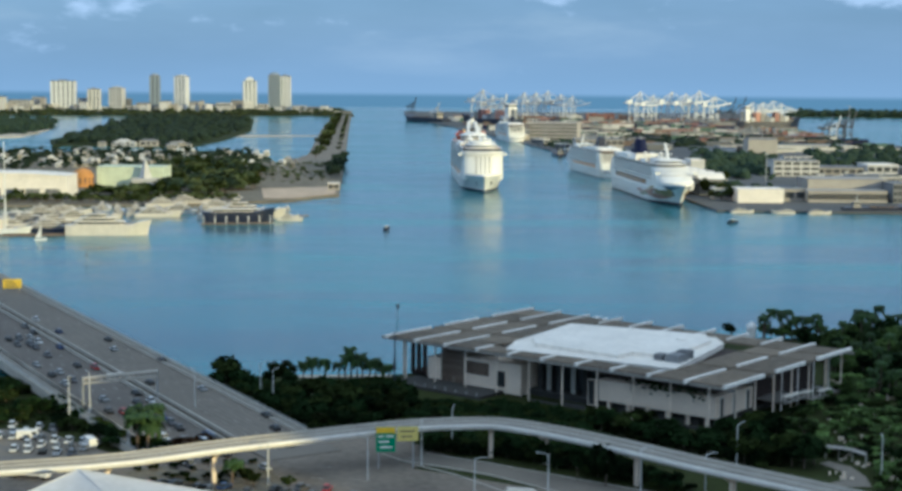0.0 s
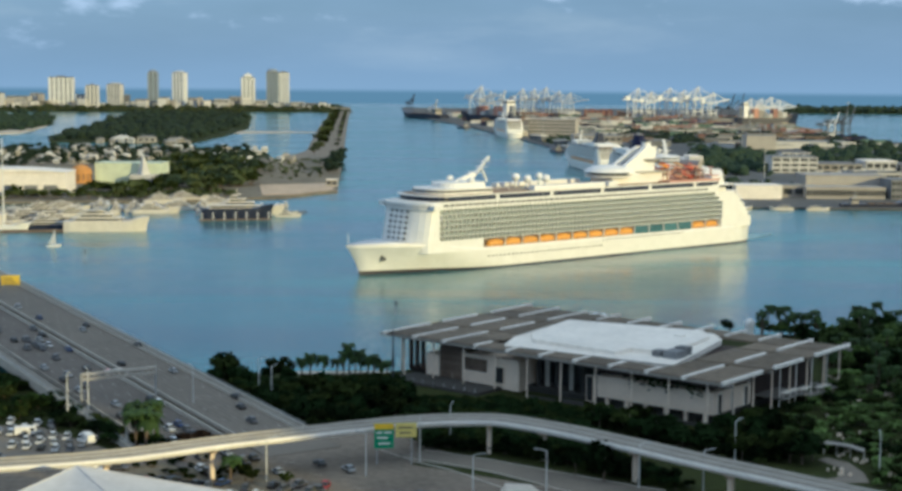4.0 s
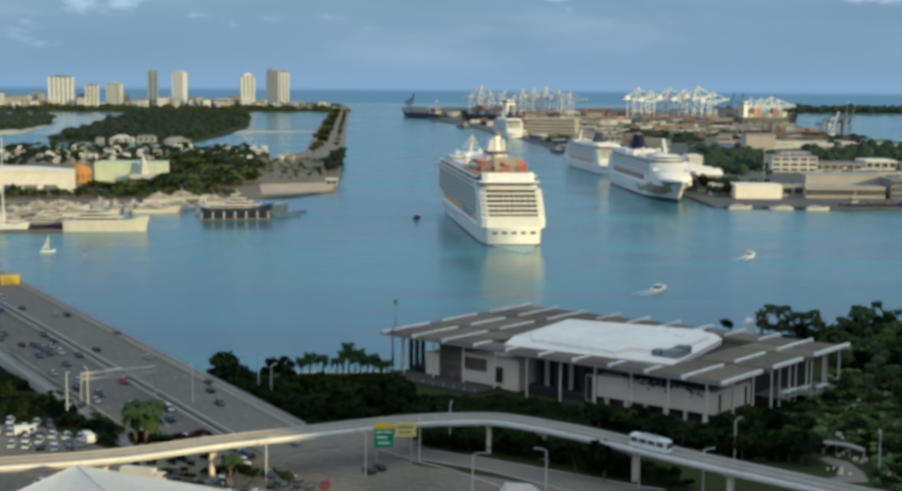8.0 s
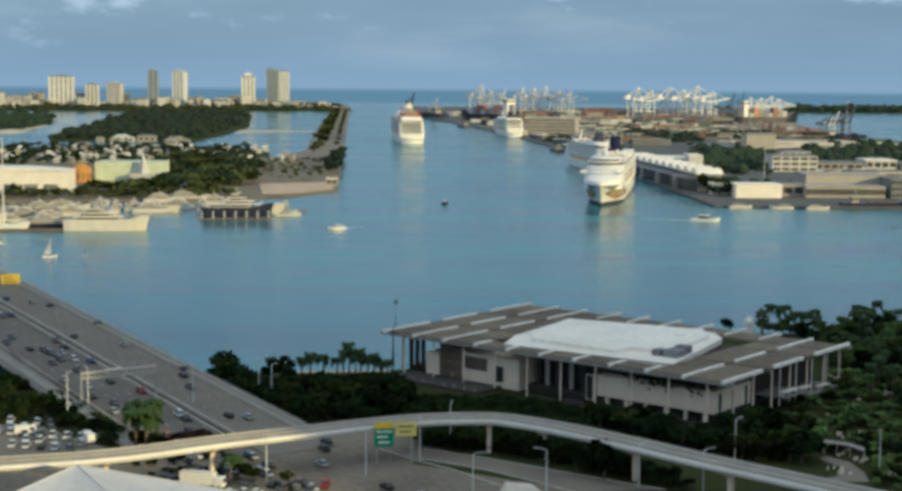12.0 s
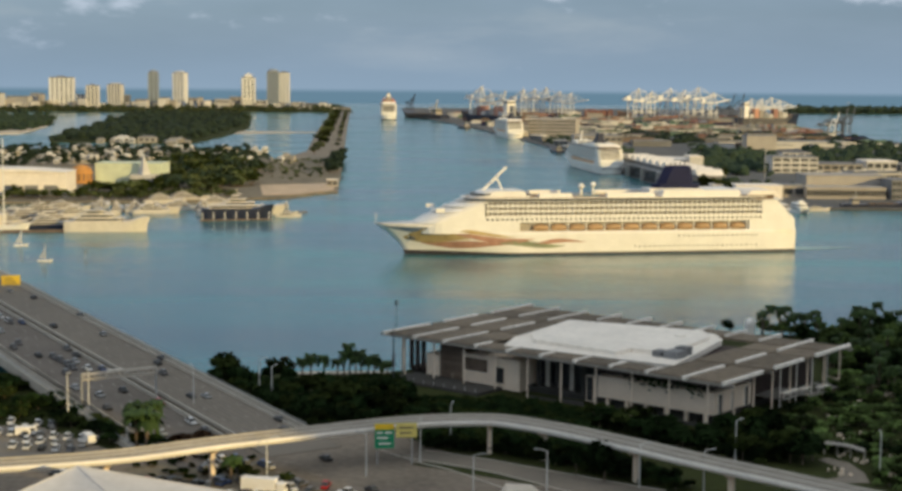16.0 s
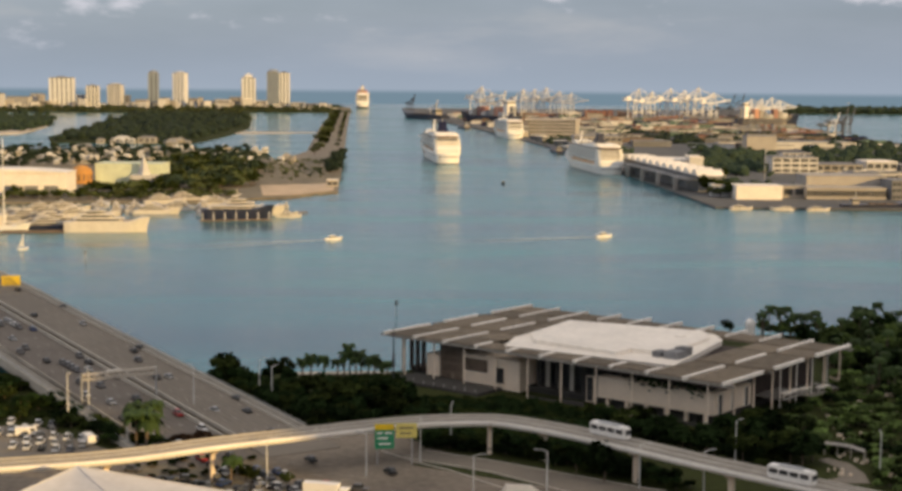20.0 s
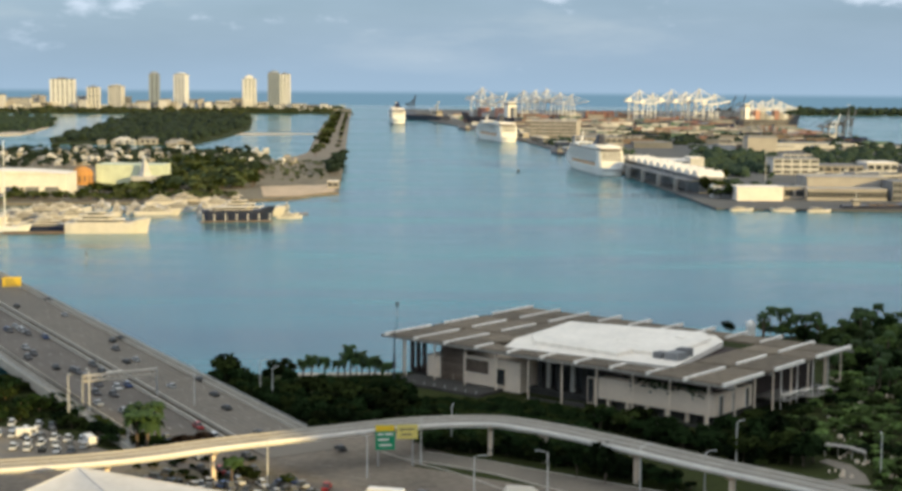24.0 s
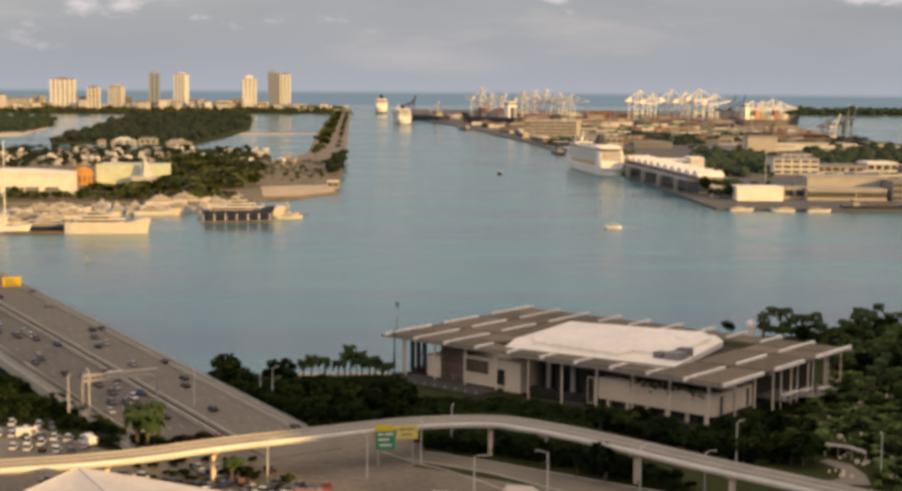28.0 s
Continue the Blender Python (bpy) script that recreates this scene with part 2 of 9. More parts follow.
# leaf colours taken near black, the shade of the near shore included
LEAF = mat("shaded_broad_leaves", (0.013, 0.025, 0.008), 0.95, spec=0.04, vary=0.45, scale=0.6, fine=5, rand=0.8)
LEAF_B = mat("shaded_olive_leaves", (0.024, 0.034, 0.009), 0.95, spec=0.04, vary=0.45, scale=0.6, fine=5, rand=0.8)
FROND = mat("palm_fronds", (0.030, 0.055, 0.014), 0.7, spec=0.2, vary=0.35, scale=0.8, rand=0.6)
FAR_LEAF = mat("far_foliage", (0.026, 0.043, 0.026), 0.9, spec=0.2, vary=0.4, scale=0.06, rand=0.6)
# lighter copy of the far foliage with sunlight put into the colour
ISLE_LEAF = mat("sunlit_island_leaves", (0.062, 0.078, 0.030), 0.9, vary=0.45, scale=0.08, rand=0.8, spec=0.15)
LEAF_P = mat("garden_leaves", (0.052, 0.080, 0.020), 0.85, vary=0.45, scale=0.5, fine=5, rand=0.8, spec=0.12)
RUBBER = mat("rubber", (0.02, 0.02, 0.02), 0.9, vary=0.2)
FOAM = mat("foam", (0.62, 0.68, 0.70), 0.6, vary=0.25, scale=0.15, fine=6)
SAND = mat("pale_sand", (0.46, 0.41, 0.33), 0.95, vary=0.15, scale=0.05)
TENT = mat("tent_fabric", (0.50, 0.50, 0.52), 0.75, vary=0.1, scale=0.05)
CAR_MATS = [mat("car_paint_" + n, c, 0.3, 0.2, 0.05) for n, c in (("white", (0.7, 0.7, 0.7)), ("black", (0.015, 0.015, 0.018)), ("grey", (0.12, 0.12, 0.13)), ("silver", (0.4, 0.41, 0.42)), ("red", (0.35, 0.02, 0.02)), ("blue", (0.03, 0.06, 0.18)))]
LAMP_POLE = mat("pale_lamp_pole", (0.62, 0.62, 0.60), 0.5, 0.1, vary=0.1, scale=0.5)
LAMP_GLOW = mat("lamp_lens", (0.8, 0.8, 0.75), 0.3, vary=0.02)


# ---- builders ----
def hz(y):
    """Height of the bay: level, lifted a little past three kilometres so the drawn-in far shore fits the camera's view.
    """
    return 7e-6 * max(0.0, y - 3000) ** 2


def box(bm, x0, y0, z0, x1, y1, z1, m=None):
    v = [bm.verts.new(p) for p in ((x0, y0, z0), (x1, y0, z0), (x1, y1, z0), (x0, y1, z0), (x0, y0, z1), (x1, y0, z1), (x1, y1, z1), (x0, y1, z1))]
    if m is not None:
        for q in v:
            q.co = m @ q.co
    for f in ((3, 2, 1, 0), (4, 5, 6, 7), (0, 1, 5, 4), (1, 2, 6, 5), (2, 3, 7, 6), (3, 0, 4, 7)):
        bm.faces.new([v[i] for i in f])
    return v


def cyl(bm, x, y, z0, z1, r0, r1=None, n=8, m=None):
    r1 = r0 if r1 is None else r1
    a = [2 * math.pi * i / n for i in range(n)]
    lo = [bm.verts.new((x + r0 * math.cos(t), y + r0 * math.sin(t), z0)) for t in a]
    hi = [bm.verts.new((x + r1 * math.cos(t), y + r1 * math.sin(t), z1)) for t in a]
    for i in range(n):
        bm.faces.new((lo[i], lo[(i + 1) % n], hi[(i + 1) % n], hi[i]))
    bm.faces.new(lo[::-1])
    bm.faces.new(hi)
    if m is not None:
        for q in lo + hi:
            q.co = m @ q.co


def bar(bm, a, b, w, h=None):
    """A square bar from a to b."""
    a, b = Vector(a), Vector(b)
    h = w if h is None else h
    q = (b - a).to_track_quat("Z", "Y").to_matrix().to_4x4()
    box(bm, -w / 2, -h / 2, 0, w / 2, h / 2, (b - a).length, Matrix.Translation(a) @ q)


def prism(bm, pts, z0, z1):
    """An upright prism on a plan of (x, y)."""
    lo = [bm.verts.new((p[0], p[1], z0)) for p in pts]
    hi = [bm.verts.new((p[0], p[1], z1)) for p in pts]
    n = len(pts)
    for i in range(n):
        bm.faces.new((lo[i], lo[(i + 1) % n], hi[(i + 1) % n], hi[i]))
    bm.faces.new(lo[::-1])
    bm.faces.new(hi)


def dome(bm, x, y, z, r, n=10, k=5, squash=1.0):
    rings = []
    for j in range(k + 1):
        a = math.pi / 2 * j / k
        rings.append([bm.verts.new((x + r * math.cos(a) * math.cos(2 * math.pi * i / n), y + r * math.cos(a) * math.sin(2 * math.pi * i / n), z + r * squash * math.sin(a))) for i in range(n)] if j < k else [bm.verts.new((x, y, z + r * squash))])
    for j in range(k - 1):
        for i in range(n):
            bm.faces.new((rings[j][i], rings[j][(i + 1) % n], rings[j + 1][(i + 1) % n], rings[j + 1][i]))
    for i in range(n):
        bm.faces.new((rings[k - 1][i], rings[k - 1][(i + 1) % n], rings[k][0]))


def mesh_of(name, bm, material, smooth=False):
    bmesh.ops.recalc_face_normals(bm, faces=bm.faces)
    me = bpy.data.meshes.new(name)
    bm.to_mesh(me)
    bm.free()
    me.materials.append(material)
    if smooth:
        me.polygons.foreach_set("use_smooth", [True] * len(me.polygons))
    return me


def part(name, bm, material, parent=None, label="", smooth=False, kind=""):
    ob = new(name, mesh_of(name, bm, material, smooth))
    ob.parent = parent
    return tagged(ob, label, kind=kind)


def twin(name, me, parent, m, label=""):
    ob = new(name, me)
    ob.parent = parent
    ob.matrix_basis = m
    return tagged(ob, label)


def thing(name, m, label, category, group="", kind=""):
    ob = new(name)
    ob.matrix_basis = m
    return tagged(ob, label, category, group, kind)


def boxed(name, dims, material, parent=None, label=""):
    bm = bmesh.new()
    box(bm, *dims)
    return part(name, bm, material, parent, label)


# ---- water and land ----
def sheet(name, rows, material, thick, label, category):
    """Land between pairs of left and right shore points, near to far, with a skirt below."""
    bm = bmesh.new()
    left, right = [], []
    for a, b in rows:
        line = []
        n = max(2, int(abs(b[0] - a[0]) / 60))
        for i in range(n + 1):
            t = i / n
            p = Vector(a).lerp(Vector(b), t)
            line.append(p)
        left.append(line)
    top = [[bm.verts.new(p) for p in ln] for ln in left]
    for r0, r1 in zip(top, top[1:]):
        i = j = 0
        while i < len(r0) - 1 or j < len(r1) - 1:
            if j >= len(r1) - 1 or (i < len(r0) - 1 and (i + 1) / (len(r0) - 1) <= (j + 1) / (len(r1) - 1)):
                bm.faces.new((r0[i], r0[i + 1], r1[j]))
                i += 1
            else:
                bm.faces.new((r0[i], r1[j + 1], r1[j]))
                j += 1
    edge = [e for e in bm.edges if len(e.link_faces) == 1]
    ext = bmesh.ops.extrude_edge_only(bm, edges=edge)
    for v in ext["geom"]:
        if isinstance(v, bmesh.types.BMVert):
            v.co.z -= thick
    return tagged(part(name, bm, material), label, category, kind="structure")


bm = bmesh.new()
rows = [[bm.verts.new((x, y, hz(y))) for x in np.linspace(-7000, 7000, 15)] for y in (-1200, 300, 900, 1800, 2600, 3000, 3300, 3600, 3900, 4200, 4500, 4800, 5100, 5400, 6000)]
for a, b in zip(rows, rows[1:]):
    for i in range(14):
        bm.faces.new((a[i], a[i + 1], b[i + 1], b[i]))
tagged(part("water", bm, WATER), "wide blue-green bay water with faint streaks", "water", kind="structure")

SHORE = ((-900, 490), (-150, 497), (-60, 500), (-15, 506), (10, 545), (30, 580), (190, 590), (900, 620))
sheet("ground", [((x, -900, 2), (x, y, 2)) for x, y in SHORE], GRASS, 5, "mainland ground of grass and earth behind the sea wall", "ground")
sheet("island_causeway_park", [((-515.3, 1182.3, 1.4), (-233.0, 1233.2, 1.4)), ((-540.0, 1239.6, 1.4), (-142.3, 1286.2, 1.4)), ((-561.6, 1289.5, 1.4), (-103.5, 1359.1, 1.4)), ((-693.1, 1593.7, 1.4), (-122.5, 1668.7, 1.4)), ((-801.6, 1844.3, 1.4), (-140.6, 1945.4, 1.5))],
      EARTH, 6, "low wooded island of dry ground with a marina shore", "island")
sheet("island_far_shore", [((-790.3, 1818.5, 1.4), (-225.3, 1903.5, 1.4)), ((-862.8, 1985.8, 1.5), (-271.7, 2154.4, 1.5)), ((-904.2, 2081.6, 1.4), (-351.7, 2235.6, 1.6))],
      GRASS, 6, "wooded shore with houses behind the marina", "island")
sheet("causeway_strip", [((-222.0, 1875.9, 1.4), (-136.4, 1888.6, 1.4)), ((-207.9, 2147.0, 1.5), (-154.1, 2156.2, 1.5)), ((-284.1, 3206.1, 2.1), (-223.9, 3220.1, 2.1)), ((-328.8, 3991.6, 8.7), (-273.6, 4003.3, 8.8)), ((-350.1, 4375.4, 15.0), (-293.1, 4386.9, 15.2))],
      DECKROAD, 6, "long straight causeway with a road along the channel", "causeway")
sheet("island_wooded", [((-641.6, 2373.3, 1.5), (-419.1, 2370.7, 1.6)), ((-710.8, 2611.1, 1.6), (-410.3, 2675.6, 1.5)), ((-765.9, 3204.9, 2.0), (-430.5, 3171.8, 1.9)), ((-843.5, 3879.0, 7.2), (-528.1, 3948.6, 8.1)), ((-882.1, 4131.5, 10.7), (-577.5, 4196.5, 11.8))],
      GRASS, 6, "long residential island covered with dark trees", "island")
sheet("island_west", [((-1141.5, 2630.5, 1.6), (-819.4, 2828.5, 1.7)), ((-1329.1, 3064.1, 1.8), (-876.8, 3255.4, 2.2)), ((-1727.9, 3987.2, 8.6), (-1061.4, 3960.2, 8.3))],
      GRASS, 6, "wooded residential island", "island")
sheet("island_beach_city", [((-2005.2, 4014.6, 9.0), (-282.3, 4301.6, 13.6)), ((-2131.3, 4267.9, 13.1), (-314.8, 4604.7, 19.9)), ((-2282.8, 4572.3, 19.1), (-370.2, 4912.3, 27.4))],
      GRASS, 6, "far beach city strip with low trees", "island")
sheet("island_port", [((220.2, 1214.4, 1.7), (549.3, 1200.2, 1.7)), ((214.0, 1359.3, 1.7), (621.8, 1360.1, 1.7)), ((203.5, 1551.9, 1.7), (707.7, 1549.6, 1.7)), ((190.0, 1782.6, 1.7), (778.0, 1782.1, 1.7)), ((172.0, 2179.4, 1.8), (815.9, 2054.5, 1.8)), ((131.0, 2633.9, 1.9), (825.3, 2528.4, 1.9)), ((40.0, 3378.5, 3.1), (738.7, 2976.6, 2.0)), ((-74.8, 3952.3, 8.5), (862.0, 3826.7, 6.9)), ((-136.4, 4453.3, 17.0), (964.2, 4453.5, 17.0)), ((-152.2, 4672.6, 21.8), (1002.4, 4715.7, 22.7))],
      PAVING, 6, "port island of paved quays", "island")
sheet("island_far_key", [((1016.0, 4514.0, 17.8), (2479.3, 4496.7, 17.5)), ((1099.4, 4699.2, 22.0), (2576.3, 4673.6, 21.4)), ((1180.0, 4842.8, 25.5), (2674.8, 4853.1, 25.9))],
      GRASS, 6, "far low wooded key", "island")
# paler water sheet: the reflected sky is put into its colour
PALE_WATER = mat("sky_pale_water", (0.20, 0.28, 0.33), 0.2, vary=0.18, scale=0.01, fine=6)
sheet("sand_flat_west", [((-877.7, 2670.0, 0.3), (-740.7, 2760.5, 0.2)), ((-870.8, 2927.3, 0.3), (-719.0, 3110.1, 0.3)), ((-924.6, 3448.3, 1.6), (-792.0, 3641.3, 3.1)), ((-1021.9, 3840.4, 5.2), (-842.3, 3965.7, 6.8))],
      PALE_WATER, 0.5, "paler water sheet with sky reflection in its colour", "sand flat")
sheet("sandbar", [((-432.0, 2850.0, 0.3), (-262.0, 2940.0, 0.3)), ((-440.0, 3000.0, 0.3), (-266.0, 2990.0, 0.3))],
      SAND, 0.5, "narrow pale sandbar between the wooded island and the causeway", "sandbar")
sheet("beach_west", [((-842.0, 2700.0, 2.1), (-806.0, 2768.0, 2.1)), ((-868.0, 2792.0, 2.1), (-832.0, 2960.0, 2.1)), ((-862.0, 3018.2, 2.1), (-868.0, 3190.0, 2.3))],
      SAND, 3, "pale sandy beach edging the wooded island", "beach")


# ---- unseen downtown blocks, added behind the viewpoint to shade the near shore ----
def downtown(x, y, w, d, h):
    b = thing("downtown_tower", pose(x, y, 2), "plain unseen concrete block added behind the viewpoint", "tower", kind="structure")
    bm = bmesh.new()
    box(bm, -w / 2, -d / 2, -3, w / 2, d / 2, h)
    part("wall", bm, CONCRETE, b)
    bm = bmesh.new()
    box(bm, -w / 2 - 0.5, -d / 2 - 0.5, h, w / 2 + 0.5, d / 2 + 0.5, h + 1.5)
    part("roof", bm, GREY_ROOF, b)


for x, y, w, d, h in ((392, 60, 176, 40, 168), (545, 40, 120, 40, 180), (690, 70, 150, 45, 170), (860, 60, 150, 45, 185), (1020, 50, 150, 40, 170), (0, -40, 50, 60, 150), (-160, -60, 70, 50, 60), (170, -30, 80, 50, 50)):
    downtown(x, y, w, d, h)


# ---- museum with a trellis roof ----
def museum():
    m = thing("museum", pose(80.1, 418.0, 0, 0, 0, 50.55), "pale concrete museum with a wide trellis canopy roof on slender columns", "museum")
    # solid lower level and raised floor, their shade put into the dark colour
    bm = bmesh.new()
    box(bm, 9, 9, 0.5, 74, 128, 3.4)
    part("plinth", bm, SHADE_CONCRETE, m, "solid dark box standing for the shaded parking level")
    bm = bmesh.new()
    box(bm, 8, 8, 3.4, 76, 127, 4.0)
    part("floor_slab", bm, SHADE_CONCRETE, m)
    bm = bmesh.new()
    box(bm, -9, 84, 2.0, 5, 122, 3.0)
    part("lower_terrace", bm, SHADE_CONCRETE, m, "low dark terrace towards the trees")
    for k in range(9):
        boxed("terrace_post", (-8.8, 85 + 4.4 * k, 3.0, -8.6, 85.2 + 4.4 * k, 4.1), STEEL, m)
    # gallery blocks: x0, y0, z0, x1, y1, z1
    # the last four fill gaps under the canopy, shade in their colour
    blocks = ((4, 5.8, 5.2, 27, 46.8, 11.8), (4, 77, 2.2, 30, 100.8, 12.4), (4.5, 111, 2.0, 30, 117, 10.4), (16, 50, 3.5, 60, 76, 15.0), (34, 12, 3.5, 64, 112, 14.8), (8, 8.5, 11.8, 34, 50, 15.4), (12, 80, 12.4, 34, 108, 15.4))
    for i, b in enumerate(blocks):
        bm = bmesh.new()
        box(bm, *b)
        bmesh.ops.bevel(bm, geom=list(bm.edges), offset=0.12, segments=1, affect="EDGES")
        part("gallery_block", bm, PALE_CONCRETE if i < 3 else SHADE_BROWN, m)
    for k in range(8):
        boxed("car_park_wall", (6.5, 8 + 5 * k, 0.5, 7.0, 11.5 + 5 * k, 3.4), SHADE_CONCRETE, m)
    # slot windows with deep frames
    for x, y, z0, z1, w in ((3.95, 84.8, 4.3, 9.4, 3.2), (3.95, 49.3, 3.6, 11.2, 2.2)):
        bm = bmesh.new()
        box(bm, x - 0.25, y - w / 2 - 0.3, z0 - 0.3, x + 0.3, y + w / 2 + 0.3, z1 + 0.3)
        win = part("window", bm, PALE_CONCRETE, m)
        bm = bmesh.new()
        box(bm, x - 0.32, y - w / 2, z0, x - 0.24, y + w / 2, z1)
        part("pane", bm, GLASS, win)
    for x in (7.5, 15.5, 23.5):
        bm = bmesh.new()
        box(bm, x - 1.0, 5.55, 5.4, x + 1.0, 6.0, 11.2)
        win = part("window", bm, RIB, m)
        bm = bmesh.new()
        box(bm, x - 0.75, 5.45, 5.6, x + 0.75, 5.57, 11.0)
        part("pane", bm, GLASS, win)
    # glazed recess between the blocks, mullions and most screens coloured dark for its shade
    for i in range(8):
        y = 51.5 + i * 3.1
        bm = bmesh.new()
        box(bm, 15.7, y, 3.6, 15.95, y + 2.8, 13.5)
        part("glass_panel", bm, GLASS, m)
    for i in range(9):
        boxed("mullion", (15.5, 51.2 + i * 3.1, 3.5, 15.9, 51.5 + i * 3.1, 14), DARK_STEEL, m)
    for y in (56, 60.5, 66, 70, 73.5):
        boxed("screen_wall", (11, y, 3.5, 11.5, y + 1.6, 13.0), CONCRETE if y in (60.5, 70) else SHADE_CONCRETE, m)
    # timber screen, ceiling fins and planted banner on the long front
    for k in range(11):
        boxed("timber_slat", (4.2, 101, 2.6 + k * 1.05, 4.7, 110.8, 3.4 + k * 1.05), BROWN, m, "" if k else "brown timber slat screen")
    boxed("screen_backing", (4.8, 101, 2.2, 5.2, 110.8, 14.2), SHADE_CONCRETE, m)
    bm = bmesh.new()
    prism(bm, [(3.7, 90), (3.7, 99.5), (3.95, 99.5), (3.95, 92)], 7.0, 11.2)
    part("banner", bm, BROWN, m, "dark hanging planted banner")
    # service stairs and low walls along the front
    for y0, y1, z in ((8, 30, 3.0), (30, 46, 2.2), (50, 58, 3.4), (60, 72, 2.6)):
        boxed("low_wall", (1.2, y0, 0.8, 1.7, y1, z), SHADE_CONCRETE, m)
    for y in (8.5, 15, 22, 29, 36, 43, 79, 88, 97, 105, 114):
        boxed("foot_pier", (4.6, y, 0.5, 5.6, y + 1.0, 5.25), PALE_CONCRETE, m)
    # roof: deck panels of slats between ribs, each a part
    bounds_y = [-0.5 + 13.05 * i for i in range(11)]
    strips = ((-1.0, 13.0), (13.4, 26.0), (26.4, 52.0), (52.4, 66.0), (66.4, 79.5))
    rnd = random.Random(4)
    for a, b in zip(bounds_y, bounds_y[1:]):
        for s, (x0, x1) in enumerate(strips):
            mid = (a + b) / 2
            if 26 < mid < 95 and s in (1, 2, 3):
                continue
            if 26 < mid < 95 and s == 0:
                x1 = 8.0
            bm = bmesh.new()
            z = 16.3 + (0.0 if s % 2 else 0.12)
            n = 12
            prof = [(a + 0.5, z - 0.3)]
            for k in range(n):
                ya, st = a + 0.5 + (b - a - 1.0) * k / n, (b - a - 1.0) / n
                prof += [(ya, z + 0.3), (ya + st * 0.7, z + 0.3), (ya + st * 0.7, z), (ya + st, z)]
            prof.append((b - 0.5, z - 0.3))
            lo = [bm.verts.new((x0 + 0.2, y, zz)) for y, zz in prof]
            hi = [bm.verts.new((x1 - 0.2, y, zz)) for y, zz in prof]
            for k in range(len(prof)):
                bm.faces.new((lo[k], lo[(k + 1) % len(prof)], hi[(k + 1) % len(prof)], hi[k]))
            bm.faces.new(lo)
            bm.faces.new(hi[::-1])
            part("roof_panel", bm, TRELLIS, m)
    # raised ribs across the roof, stopping at the white upper roof
    for i in range(11):
        y = -0.5 + 13.05 * i
        spans = ((-3.0, 22.0), (29, 49), (57, 83)) if (i < 2 or i > 7) else ((-2.5, 7.5), (69.5, 85.5))
        for x0, x1 in spans:
            bm = bmesh.new()
            box(bm, x0 + 0.4, y - 0.42, 16.1, x1 - 0.4, y + 0.42, 17.15)
            part("roof_rib", bm, RIB, m)
    for x in (-0.9, 13.2, 26.2, 52.2, 66.2, 79.4):
        spans = ((-3, 133),) if x in (-0.9, 79.4) else ((-1, 25), (95, 131))
        for y0, y1 in spans:
            bm = bmesh.new()
            box(bm, x - 0.35, y0, 15.4, x + 0.35, y1, 16.26)
            part("roof_beam", bm, GUIDE_TOP, m)
            if x in (26.2, 52.2):
                for e in (-1.3, 1.3):
                    boxed("gutter_beam", (x + e - 0.3, y0, 16.1, x + e + 0.3, y1, 16.7), TRELLIS, m)
    # white upper roof
    pts = [(4, 83), (19, 90), (57, 95.4), (64, 70), (69.5, 43), (61, 35), (11, 24), (8, 50)]
    bm = bmesh.new()
    prism(bm, pts, 15.2, 16.95)
    upper = part("upper_roof", bm, ROOF_WHITE, m, "white membrane roof with a raised parapet")
    for p, q in zip(pts, pts[1:] + pts[:1]):
        bm = bmesh.new()
        bar(bm, (*p, 17.0), (*q, 17.0), 0.5, 0.3)
        part("parapet", bm, ROOF_WHITE, upper)
    bm = bmesh.new()
    prism(bm, [(13.5, 46), (14, 79), (24, 87), (55, 93), (61.5, 68), (66.5, 45), (58, 38), (24, 33), (22, 46)], 16.9, 18.3)
    part("raised_roof", bm, ROOF_WHITE, upper)
    for i, (x, y, sx, sy, h) in enumerate(((20, 28, 6, 5, 1.7), (20, 34, 4, 3, 1.3), (27, 29, 4, 4, 2.0), (34, 58, 3, 2, 0.9), (50, 44, 3, 3, 1.2))):
        bm = bmesh.new()
        box(bm, x, y, 16.9 if i < 3 else 18.2, x + sx, y + sy, 17.5 + h)
        part("plant_box" if i < 3 else "skylight", bm, GREY_ROOF if i < 3 else ROOF_WHITE, upper)
    # columns under the canopy
    spots = [(0.6, 6 + 13.05 * i) for i in range(10)] + [(7 + 11.9 * i, 0.8) for i in range(7)] + [(7 + 11.9 * i, 130) for i in range(7)] + [(78.5, 6 + 13.05 * i) for i in range(10)]
    for x, y in spots:
        bm = bmesh.new()
        cyl(bm, x, y, 0.5, 15.5, 0.31, 0.31, 8)
        part("column", bm, PALE_CONCRETE, m)
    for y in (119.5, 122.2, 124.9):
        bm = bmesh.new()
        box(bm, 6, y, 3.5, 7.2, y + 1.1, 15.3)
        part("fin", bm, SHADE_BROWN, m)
    # hanging gardens under the canopy edge
    rnd = random.Random(9)
    for y in (20, 26, 30, 12):
        bm = bmesh.new()
        for k in range(26):
            px_, py_, pz_ = rnd.gauss(2.5, 0.8), y + rnd.gauss(0, 2), 13.5 - abs(rnd.gauss(0, 1.4))
            dome(bm, px_, py_, pz_, rnd.uniform(0.3, 0.7), 5, 2)
        part("hanging_garden", bm, LEAF, m, "hanging vertical garden of dark plants", kind="stuff")
    # terrace on the short side
    for x0, x1, z in ((36, 52, 5.6), (54, 76, 3.6)):
        bm = bmesh.new()
        box(bm, x0, -1, z, x1, 10, z + 0.35)
